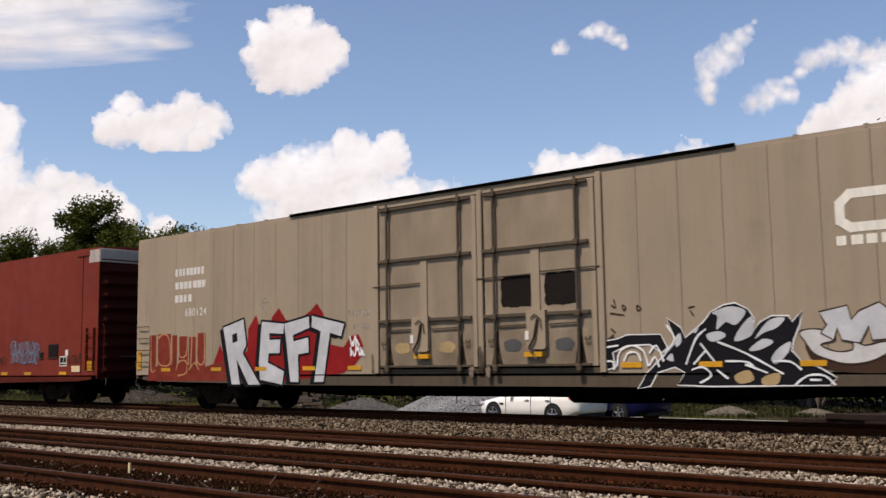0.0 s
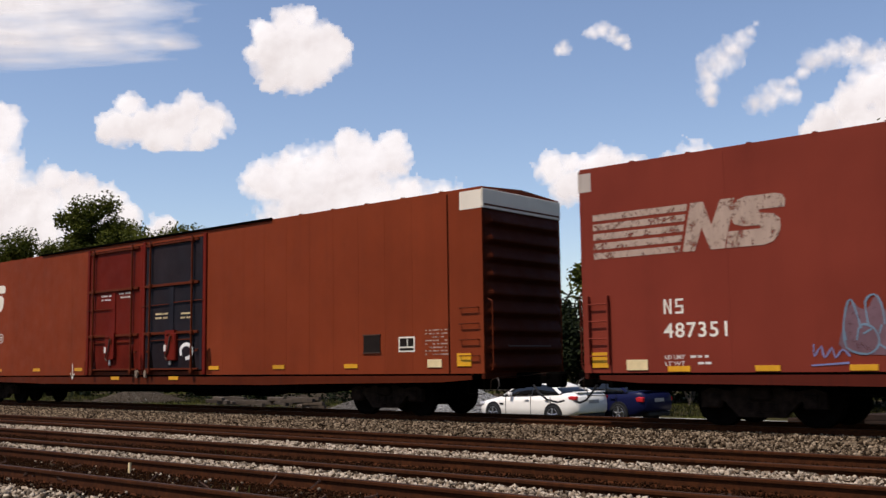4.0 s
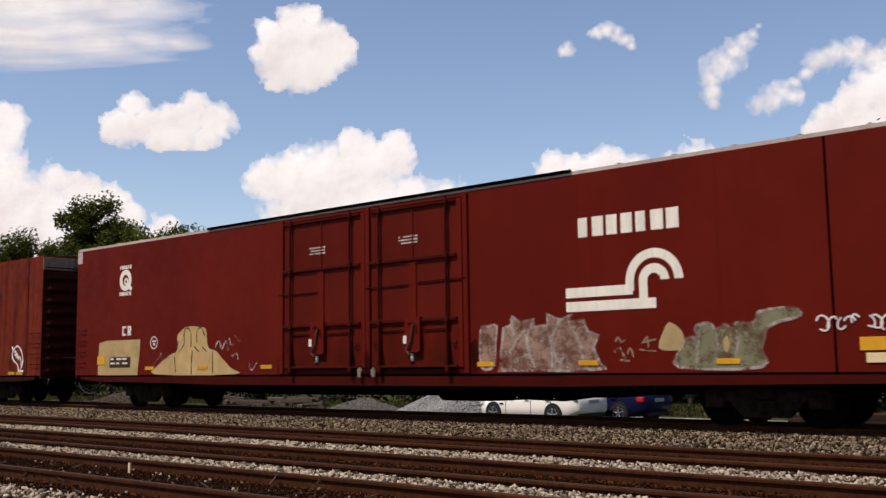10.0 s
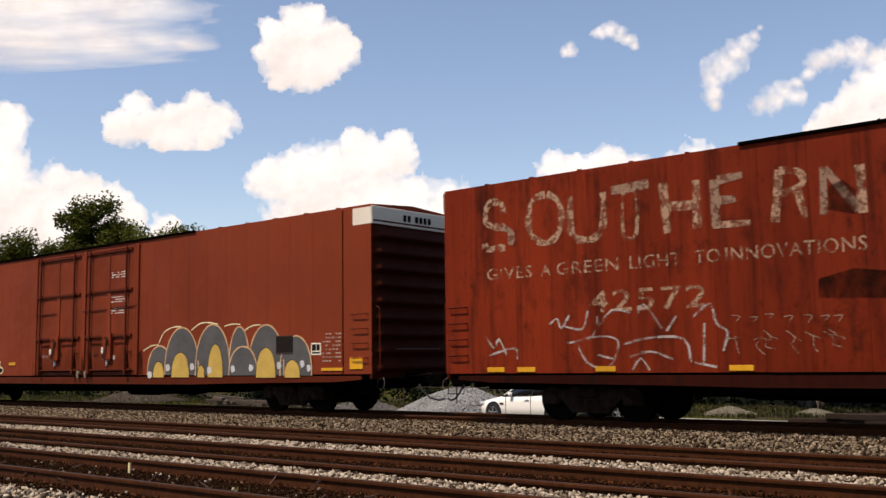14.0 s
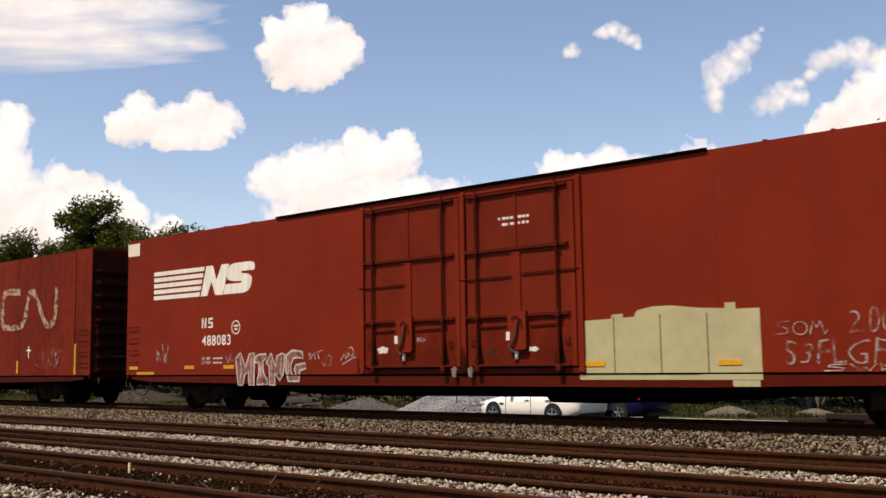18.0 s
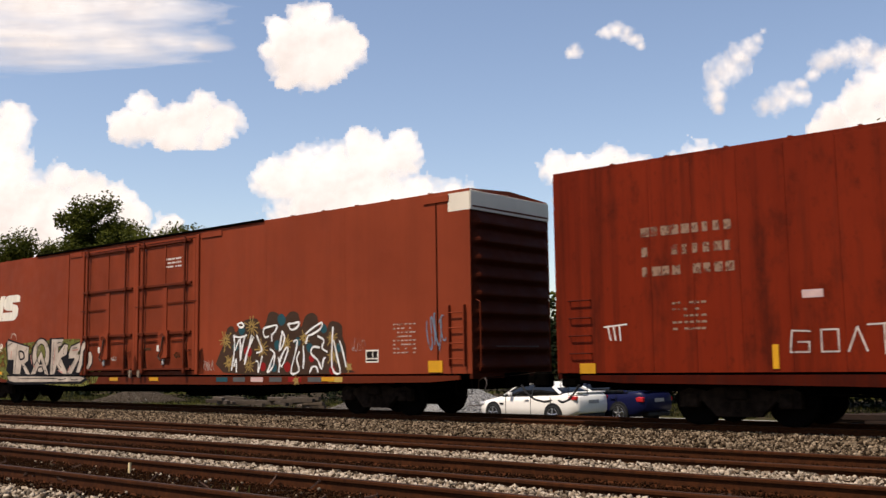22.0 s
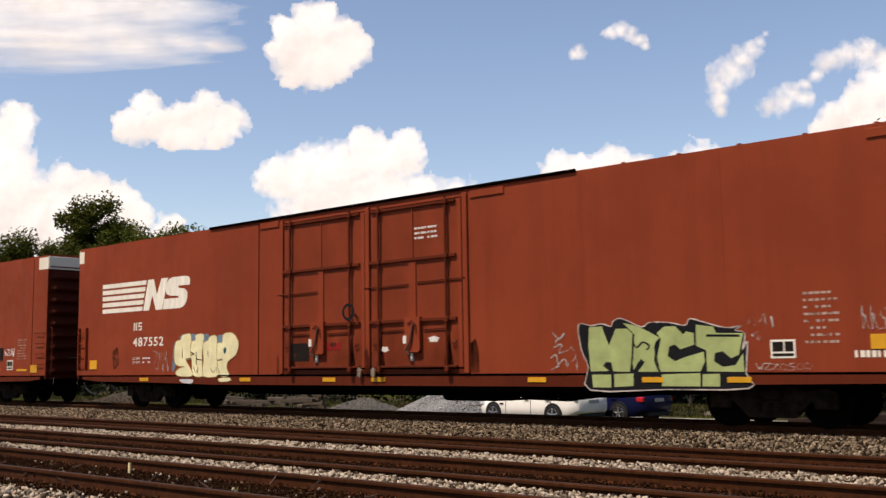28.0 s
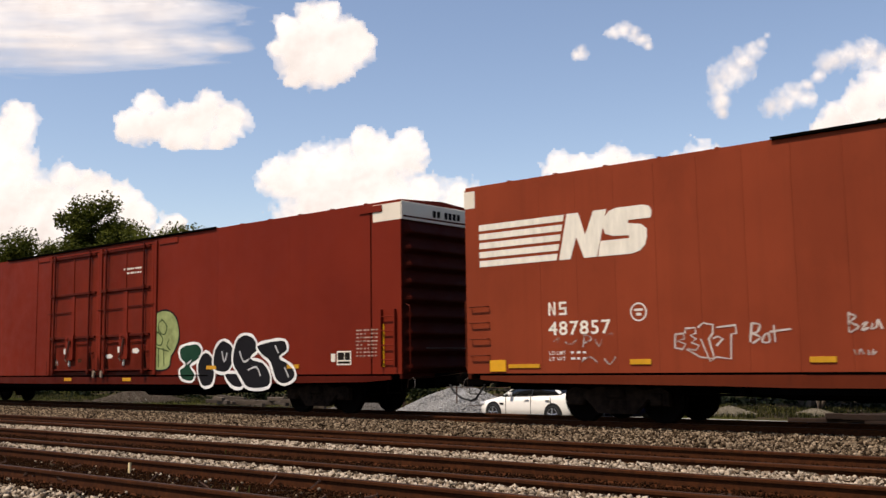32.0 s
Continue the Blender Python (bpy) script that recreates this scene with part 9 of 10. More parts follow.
def sedan(at, colour, label, lamp=(0.86, 1.0)):
    """A four-door saloon, its nose towards -x, length 4.95 m."""
    car = thing("car", label, "car", "parked cars", at=at)
    xs = [0.0, 0.06, 0.18, 0.4, 0.8, 1.2, 1.5, 1.9, 2.4, 2.9, 3.4, 3.9, 4.2, 4.5, 4.75, 4.89, 4.95]
    deck = [(0.0, 0.60), (0.15, 0.72), (0.6, 0.83), (1.45, 0.96), (2.4, 0.98), (3.6, 1.03), (4.3, 1.08), (4.8, 1.10), (4.95, 0.98)]
    half = [(0.0, 0.62), (0.15, 0.76), (0.6, 0.89), (1.4, 0.94), (3.6, 0.94), (4.5, 0.90), (4.85, 0.82), (4.95, 0.72)]
    low = [(0.0, 0.34), (0.3, 0.20), (4.4, 0.22), (4.95, 0.42)]
    rings = []
    for x in xs:
        d, h, b = curve_at(deck, x), curve_at(half, x), curve_at(low, x)
        side = [(h * 0.90, b), (h * 0.985, b + 0.10), (h, b + (d - b) * 0.45), (h * 0.985, b + (d - b) * 0.72), (h * 0.955, d - 0.055), (h * 0.88, d - 0.005), (h * 0.5, d + 0.02)]
        rings.append(side + [(-y, z) for y, z in side[::-1]])
    part("body", loft(xs, rings), colour, car, smooth=True)
    gx = [1.42, 1.75, 2.15, 2.6, 3.1, 3.55, 3.9, 4.25]
    roof = [(1.42, 0.97), (2.15, 1.36), (2.7, 1.45), (3.2, 1.44), (3.75, 1.32), (4.25, 1.08)]
    rings, skin = [], []
    for x in gx:
        t, base = curve_at(roof, x), curve_at(deck, x) - 0.03
        top = max(t, base + 0.02)
        k = (top - base) / 0.48
        side = [(0.875, base), (0.875 - 0.14 * k * 0.6, base + (top - base) * 0.6), (0.875 - 0.20 * k, top - 0.03 * k), (0.40, top)]
        rings.append(side + [(-y, z) for y, z in side[::-1]])
    part("windows", loft(gx, rings), GLASS, car, "dark tinted glass", smooth=True)
    rx = [2.05, 2.3, 2.7, 3.2, 3.6, 3.85]
    rings = []
    for x in rx:
        t = curve_at(roof, x)
        side = [(0.70, t - 0.055), (0.705, t - 0.02), (0.60, t + 0.012), (0.3, t + 0.018)]
        rings.append(side + [(-y, z) for y, z in side[::-1]])
    part("roof_panel", loft(rx, rings), colour, car, smooth=True)
    for s in (-1, 1):
        part("pillar", Geo().path([(1.50, s * 0.87, 1.0), (2.10, s * 0.715, 1.35)], 0.028), colour, car)
        part("pillar", Geo().path([(2.88, s * 0.885, 1.0), (2.92, s * 0.70, 1.43)], 0.025), TRIM, car)
        part("pillar", Geo().path([(4.20, s * 0.83, 1.06), (3.70, s * 0.70, 1.34)], 0.06), colour, car)
        part("mirror", Geo().box(1.82, 1.98, s * 0.98 - 0.07, s * 0.98 + 0.07, 0.98, 1.10, 0.03), colour, car)
        part("tail_lamp", Geo().box(4.52, 4.90, s * 0.77 - 0.09, s * 0.77 + 0.09, lamp[0], lamp[1], 0.03), LAMP_RED, car, "red tail lamp")
        part("head_lamp", Geo().box(0.10, 0.42, s * 0.70 - 0.10, s * 0.70 + 0.10, 0.62, 0.73, 0.03), LAMP_CLEAR, car)
        for x in (1.62, 2.86, 3.80):
            part("door_seam", Geo().box(x - 0.006, x + 0.006, min(s * 0.93, s * 0.948), max(s * 0.93, s * 0.948), 0.32, 0.97), TRIM, car)
        for x in (2.55, 3.55):
            part("door_handle", Geo().box(x, x + 0.2, s * 0.945 - 0.02, s * 0.945 + 0.02, 0.84, 0.87, 0.008), colour, car)
        part("side_vent", Geo().box(1.32, 1.50, s * 0.94 - 0.008, s * 0.94 + 0.008, 0.66, 0.72), TRIM, car)
        for x in (0.98, 3.90):
            part("wheel_arch", Geo().lathe([(0.40, 0.0), (0.40, 0.10)], 24, (x, s * 0.90 - (0.05 if s > 0 else 0.055), 0.36)), TRIM, car)
            tyre = part("wheel", Geo().lathe([(0.20, -0.11), (0.31, -0.115), (0.34, -0.08), (0.34, 0.08), (0.31, 0.115), (0.20, 0.11)], 26, (x, s * 0.86, 0.34)), TYRE, car)
            rim = Geo().lathe([(0.245, s * 0.10), (0.235, s * 0.122), (0.215, s * 0.10)], 24, (x, s * 0.86, 0.34))
            for k in range(5):
                a = k * 2 * math.pi / 5 + 0.3
                c, d = math.cos(a), math.sin(a)
                rim.tube((x + 0.03 * c, s * 0.975, 0.34 + 0.03 * d), (x + 0.22 * c, s * 0.965, 0.34 + 0.22 * d), 0.030, 0.024, 6)
            part("rim", rim, ALLOY, tyre, "five-spoke alloy rim")
    part("rear_valance", Geo().box(4.62, 4.955, -0.62, 0.62, 0.24, 0.40, 0.04), TRIM, car)
    part("number_board", Geo().box(4.94, 4.962, -0.26, 0.26, 0.74, 0.86), GALV, car, "pale blank number plate")
    part("spoiler", Geo().box(4.62, 4.90, -0.72, 0.72, 1.10, 1.14, 0.015), colour, car)
    return car


sedan(pose(-23.38, 30.25, -0.98, 0, 0, -8), CAR_WHITE, "white four-door saloon car parked beside the gravel heap")
sedan(pose(-21.9, 32.15, -0.98, 0, 0, -8), CAR_BLUE, "dark blue saloon car parked behind the white car", (0.74, 0.92))

STONE_GREY = per_island("crushed_limestone", [(0.15, 0.147, 0.142), (0.23, 0.227, 0.218), (0.31, 0.305, 0.292), (0.20, 0.197, 0.190)], 0.9)


def stones(name, spots, sizes, mat, seed):
    """Many irregular stones in one mesh: each an eight-sided lump, squashed and turned at random."""
    rnd = np.random.RandomState(seed)
    n = len(spots)
    base = np.array([(1, 0, 0), (-1, 0, 0), (0, 1, 0), (0, -1, 0), (0, 0, 1), (0, 0, -1)], float)
    tri = np.array([(0, 2, 4), (2, 1, 4), (1, 3, 4), (3, 0, 4), (2, 0, 5), (1, 2, 5), (3, 1, 5), (0, 3, 5)])
    q = rnd.normal(size=(n, 4))
    q /= np.linalg.norm(q, axis=1)[:, None]
    w, x, y, z = q.T
    rot = np.stack([1 - 2 * (y * y + z * z), 2 * (x * y - z * w), 2 * (x * z + y * w), 2 * (x * y + z * w), 1 - 2 * (x * x + z * z), 2 * (y * z - x * w),
                    2 * (x * z - y * w), 2 * (y * z + x * w), 1 - 2 * (x * x + y * y)], 1).reshape(n, 3, 3)
    p = base[None] * rnd.uniform(0.65, 1.25, (n, 6, 1)) + rnd.uniform(-0.22, 0.22, (n, 6, 3))
    p = np.einsum("nij,nkj->nki", rot, p) * np.asarray(sizes)[:, None, None] + np.asarray(spots)[:, None, :]
    me = bpy.data.meshes.new(name)
    me.vertices.add(n * 6)
    me.vertices.foreach_set("co", p.astype(np.float32).ravel())
    loops = (tri[None] + 6 * np.arange(n)[:, None, None]).reshape(-1)
    me.loops.add(len(loops))
    me.loops.foreach_set("vertex_index", loops.astype(np.int32))
    me.polygons.add(n * 8)
    me.polygons.foreach_set("loop_start", (3 * np.arange(n * 8)).astype(np.int32))
    me.polygons.foreach_set("loop_total", np.full(n * 8, 3, np.int32))
    me.update(calc_edges=True)
    return link(name, me, mat)


def heap(x, y, r, h, seed, label, mat, stretch=1.0):
    """A cone of tipped stone with loose stones all over it."""
    rnd = np.random.RandomState(seed)
    k = 15000
    a, d = rnd.uniform(0, 6.283, k), np.sqrt(rnd.uniform(0, 1, k))
    edge = 1 + 0.10 * np.sin(2 * a + seed) + 0.06 * np.sin(5 * a)
    z = h * np.clip(1 - d ** 1.25, 0, 1) * (1 + 0.08 * np.sin(3 * a + d * 4))
    spots = np.stack([x + stretch * r * d * edge * np.cos(a), y + r * d * edge * np.sin(a), -0.98 + z], 1)
    ob = stones("gravel_heap", spots, rnd.uniform(0.022, 0.060, k), mat, seed)
    tagged(ob, label, "gravel heap", kind="stuff")
    v, f, n = [(x, y, -0.98 + h * 0.97)], [], 32
    for j in range(1, 9):
        dd = j / 8
        for i in range(n):
            aa = 6.283 * i / n
            e = 1 + 0.10 * math.sin(2 * aa + seed) + 0.06 * math.sin(5 * aa)
            v.append((x + stretch * r * dd * e * math.cos(aa), y + r * dd * e * math.sin(aa), -1.0 + h * (1 - dd ** 1.25) * 0.97))
    f += [(0, 1 + i, 1 + (i + 1) % n) for i in range(n)]
    f += [(1 + (j - 1) * n + i, 1 + j * n + i, 1 + j * n + (i + 1) % n, 1 + (j - 1) * n + (i + 1) % n) for j in range(1, 8) for i in range(n)]
    core = part("heap_core", Geo().add(v, f), plain("heap_core_stone", (0.30, 0.30, 0.30), 0.95, scale=20, rise=1.0, size=0.05), ob)


heap(-26.9, 32.6, 3.3, 1.15, 3, "heap of light grey crushed limestone", STONE_GREY)
heap(-31.8, 31.8, 1.75, 0.62, 5, "small heap of dark crushed stone", per_island("dark_crushed_stone", [(0.04, 0.036, 0.032), (0.10, 0.09, 0.08), (0.17, 0.155, 0.14)], 0.9), 1.2)

BARK = plain("tree_bark", (0.10, 0.075, 0.055), 0.95, vary=0.4, scale=6, rise=0.8, size=0.04)
LEAF = per_island("broad_leaves", [(0.0163, 0.0213, 0.0025), (0.0363, 0.0450, 0.0050), (0.0700, 0.0800, 0.0100), (0.1225, 0.1250, 0.0187)], 0.75, 3.0, 0.08, 0.3)


# leaf greens darkened: the deep shade under the trees is in the colour
SHADED_LEAF = per_island("shaded_shrub_leaves", [(0.003, 0.005, 0.0012), (0.006, 0.010, 0.002), (0.011, 0.016, 0.004), (0.022, 0.028, 0.007)], 0.8, 3.0, 0.1, 0.15)


def tree(x, y, h, spread, seed, label, leaves=14000, low=0.10, leaf=0.27, clump=1.25, foliage=None, taper=0.0):
    """A trunk that forks into limbs and twigs; leaves in clumps round the twig ends, with gaps between."""
    rnd = random.Random(seed)
    t = thing("tree", label, "tree", "trees behind the yard", at=pose(x, y, -1.05))
    wood, tips = Geo(), []

    def grow(p, way, length, r, depth):
        steps = 3
        for _ in range(steps):
            bend = Vector((rnd.uniform(-1, 1), rnd.uniform(-1, 1), rnd.uniform(-0.3, 0.7))) * 0.22
            way = (way + bend).normalized()
            q = p + way * (length / steps)
            wood.tube(p, q, r, r * 0.82, 6, False)
            p, r = q, r * 0.82
        if depth == 0 or r < 0.015:
            tips.append(p)
            return
        for _ in range(rnd.choice((2, 3, 3))):
            out = Vector((rnd.uniform(-1, 1), rnd.uniform(-1, 1), rnd.uniform(-0.15, 0.9)))
            grow(p, (way * 0.55 + out * 0.75).normalized(), length * rnd.uniform(0.62, 0.85), r * 0.68, depth - 1)
        if depth < 3:
            tips.append(p)

    trunk = h * low
    wood.tube((0, 0, 0), (0.1, 0, trunk), h * 0.020, h * 0.016, 9, False)
    for k in range(4):
        a = k * 1.57 + rnd.uniform(-0.4, 0.4)
        grow(Vector((0.1, 0, trunk * rnd.uniform(0.8, 1.0))), Vector((math.cos(a) * 0.6, math.sin(a) * 0.6, rnd.uniform(0.7, 1.3))).normalized(), h * 0.23, h * 0.011, 3)
    grow(Vector((0.1, 0, trunk)), Vector((0, 0, 1)), h * 0.27, h * 0.013, 3)
    top = max(p.z for p in tips)
    mx, my = sum(p.x for p in tips) / len(tips), sum(p.y for p in tips) / len(tips)
    t.matrix_basis = pose(x - mx * spread, y - my * spread, -1.05)
    part("trunk", wood, BARK, t, "grey-brown trunk and limbs")
    g, per = Geo(), max(1, leaves // len(tips))
    for p in tips:
        wide = spread * (1 + taper * (0.55 - p.z / top))
        c = Vector((mx * spread + (p.x - mx) * wide, my * spread + (p.y - my) * wide, p.z * h / top * 0.95))
        size = rnd.uniform(0.6, 1.25) * clump
        for _ in range(per):
            d = Vector((rnd.gauss(0, 1), rnd.gauss(0, 1), rnd.gauss(0, 0.8))).normalized() * size * rnd.random() ** 0.45
            q = c + d
            u = Vector((rnd.uniform(-1, 1), rnd.uniform(-1, 1), rnd.uniform(-0.6, 0.6))).normalized()
            w = u.orthogonal().normalized()
            s = leaf * rnd.uniform(0.6, 1.2)
            g.add([q - u * s * 0.5, q + w * s * 0.30 + u * s * 0.05, q + u * s * 0.55, q - w * s * 0.30 + u * s * 0.05], [(0, 1, 2), (0, 2, 3)])
    me = bpy.data.meshes.new("crown")
    me.from_pydata(g.v, [], g.f)
    link("crown", me, foliage or LEAF, t, "loose crown of dark green leaves")
    return t


def trees():
    tree(-80.6, 48.0, 17.6, 0.95, 11, "tall broad-leaved tree with a dark uneven crown", 56000, 0.10, 0.27, 1.2, None, 1.0)
    for i, (x, y, h) in enumerate(((-93, 46, 14.6), (-101, 47, 14.6), (-87.5, 49, 14.0), (-75.0, 49, 14.0), (-109, 48, 15.2), (-117, 50, 15.6))):
        tree(x, y, h, 1.3, 20 + i, "dark green broad-leaved tree in a row", 26000, clump=1.45)
    tree(-66.0, 47, 12.4, 0.35, 31, "thin young tree with few leaves", 300, clump=0.5)
    for i, (x, y, h) in enumerate(((-15.8, 43, 10.9), (-10.5, 43, 11.2), (-20.0, 47, 8.2), (-24.0, 48, 7.6), (-5.5, 42, 11.4), (-28.5, 50, 8.0))):
        tree(x, y, h, 1.15, 40 + i, "broad-leaved tree with a dark dense crown", 16000, 0.06)
    tree(-11.6, 41, 12.3, 0.35, 33, "thin bare-topped young tree", 240, clump=0.45)
    for i in range(16):
        tree(-34 + i * 2.4, 45.5 + 1.5 * math.sin(i * 2.3) - (3.5 if i > 7 else 0.0), (5.6 if i > 7 else 4.2) + 1.2 * math.sin(i * 1.7), 1.5, 60 + i, "low dark green bush under the trees", 7000, 0.02, 0.24, 0.95, SHADED_LEAF)


trees()


def far_woods():
    """A belt of woods behind everything, one loose mass of leaves."""
    rnd, g = random.Random(3), Geo()
    for i in range(300):
        x = -175 + i * 0.75
        y, h = 62 + 4 * math.sin(i * 0.7) + rnd.uniform(-2, 2), 5.5 + 1.6 * math.sin(i * 0.23) + rnd.uniform(-1, 1)
        for _ in range(150):
            q = Vector((x + rnd.gauss(0, 0.9), y + rnd.gauss(0, 0.8), -1.0 + h * rnd.random() ** 0.7))
            u = Vector((rnd.uniform(-1, 1), rnd.uniform(-1, 1), rnd.uniform(-0.6, 0.6))).normalized()
            w, s = u.orthogonal().normalized(), rnd.uniform(0.3, 0.6)
            g.add([q - u * s * 0.5, q + w * s * 0.3, q + u * s * 0.55, q - w * s * 0.3], [(0, 1, 2), (0, 2, 3)])
    me = bpy.data.meshes.new("far_woods")
    me.from_pydata(g.v, [], g.f)
    tagged(link("far_woods", me, LEAF), "dark belt of woods behind the yard", "woods", kind="stuff")


far_woods()


def undergrowth():
    """A low tangle of shrubs that closes the view under the trees."""
    rnd, g = random.Random(12), Geo()
    for i in range(380):
        x = -125 + i * 0.35
        y = 45.0 + 1.2 * math.sin(i * 0.31) + (-4.0 if x < -34 else 0.0)
        h = 2.0 + 0.7 * math.sin(i * 0.17) + rnd.uniform(-0.4, 0.5)
        for _ in range(90):
            q = Vector((x + rnd.gauss(0, 0.3), y + rnd.gauss(0, 0.35), -1.0 + h * rnd.random() ** 0.8))
            u = Vector((rnd.uniform(-1, 1), rnd.uniform(-1, 1), rnd.uniform(-0.6, 0.6))).normalized()
            w, s = u.orthogonal().normalized(), rnd.uniform(0.14, 0.32)
            g.add([q - u * s * 0.5, q + w * s * 0.3, q + u * s * 0.55, q - w * s * 0.3], [(0, 1, 2), (0, 2, 3)])
    me = bpy.data.meshes.new("undergrowth")
    me.from_pydata(g.v, [], g.f)
    tagged(link("undergrowth", me, SHADED_LEAF), "dark tangle of low shrubs under the trees", "undergrowth", kind="stuff")


undergrowth()

GRASS = per_island("weed_blades", [(0.003, 0.004, 0.0006), (0.014, 0.017, 0.002), (0.045, 0.046, 0.007), (0.12, 0.100, 0.022)], 0.7, 5.0, 0.2, 0.3)


def weeds(name, label, spots, height, seed, blades=9):
    """Tufts of narrow bent blades."""
    rnd, g = random.Random(seed), Geo()
    for x, y in spots:
        z = ground_height(x, y)
        for _ in range(blades):
            a, h = rnd.uniform(0, 6.28), height * rnd.uniform(0.5, 1.2)
            bx, by = x + rnd.gauss(0, 0.12), y + rnd.gauss(0, 0.12)
            lean = rnd.uniform(0.1, 0.6) * h
            c, s = math.cos(a), math.sin(a)
            wx, wy = -s * 0.012, c * 0.012
            g.add([(bx - wx, by - wy, z - 0.02), (bx + wx, by + wy, z - 0.02), (bx + c * lean * 0.4 + wx, by + s * lean * 0.4 + wy, z + h * 0.6),
                   (bx + c * lean * 0.4 - wx, by + s * lean * 0.4 - wy, z + h * 0.6), (bx + c * lean, by + s * lean, z + h)], [(0, 1, 2, 3), (3, 2, 4)])
    me = bpy.data.meshes.new(name)
    me.from_pydata(g.v, [], g.f)
    ob = link(name, me, GRASS)
    tagged(ob, label, "weeds", kind="stuff")


def yard_weeds():
    rnd = random.Random(5)
    spots = [(rnd.uniform(-24, -3), rnd.uniform(35.2, 43.5)) for _ in range(1500)] + [(rnd.uniform(-90, -30), rnd.gauss(38, 2.4)) for _ in range(1800)]
    spots += [(rnd.uniform(-70, -46), rnd.gauss(29.5, 1.5)) for _ in range(700)]
    weeds("weeds", "green and straw-coloured weeds along the yard road", spots, 0.16, 6)


yard_weeds()

# ---- sky ----
SKY_AXIS = view(40.416, 6.467, -0.857)
FAR = 1756.0


def cloud_material(name, start, half, full, most, grain=0.55, detail=6, along=1.0, weight=1.0, scale=0.040):
    """White vapour that thins out towards its rim; start to full: how the rim opens, most: how dense the middle is."""
    m, n, l, s = material(name)
    at = n.new("ShaderNodeAttribute")
    at.attribute_name = "body"
    vec = coords(n, l)
    fine = noise_tex(n, l, coords(n, l, (along, 1, 1)), scale, detail, 0.60)
    core = n.new("ShaderNodeMath")
    core.operation = "MULTIPLY"
    l.new(at.outputs["Fac"], core.inputs[0])
    core.inputs[1].default_value = weight
    add = n.new("ShaderNodeMath")
    add.operation = "MULTIPLY_ADD"
    l.new(fine, add.inputs[0])
    add.inputs[1].default_value = grain
    l.new(core.outputs[0], add.inputs[2])
    alpha = ramp(n, l, add.outputs[0], [(start, grey(0)), (half, grey(0.32 * most)), (full, grey(most))])
    # cloud shading is painted in: grey hollows here, grey undersides through crest below
    tone = ramp(n, l, noise_tex(n, l, vec, 0.010, 3, 0.45), [(0.35, (0.90, 0.875, 0.86)), (0.60, (1.0, 0.99, 0.975))])
    tone = mix(n, l, 1.0, tone, ramp(n, l, noise_tex(n, l, vec, 0.028, 4, 0.55), [(0.34, (0.93, 0.92, 0.915)), (0.56, (1.0, 1.0, 1.0))]), "MULTIPLY")
    s.inputs["Base Color"].default_value = (0.06, 0.06, 0.06, 1)
    s.inputs["Roughness"].default_value, s.inputs["Specular IOR Level"].default_value = 1.0, 0.0
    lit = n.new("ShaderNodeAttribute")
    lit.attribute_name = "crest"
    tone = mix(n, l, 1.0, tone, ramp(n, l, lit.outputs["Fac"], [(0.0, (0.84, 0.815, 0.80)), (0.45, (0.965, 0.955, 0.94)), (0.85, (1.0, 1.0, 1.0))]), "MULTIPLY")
    l.new(tone, s.inputs["Emission Color"])
    # the sunlit white is given as glow
    s.inputs["Emission Strength"].default_value = 0.955
    l.new(alpha, s.inputs["Alpha"])
    return m


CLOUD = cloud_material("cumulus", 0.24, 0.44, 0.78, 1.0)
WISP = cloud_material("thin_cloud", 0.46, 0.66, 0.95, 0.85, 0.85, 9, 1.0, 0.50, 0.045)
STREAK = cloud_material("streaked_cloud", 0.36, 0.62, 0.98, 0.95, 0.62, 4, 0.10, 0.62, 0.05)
CLOUDS = []


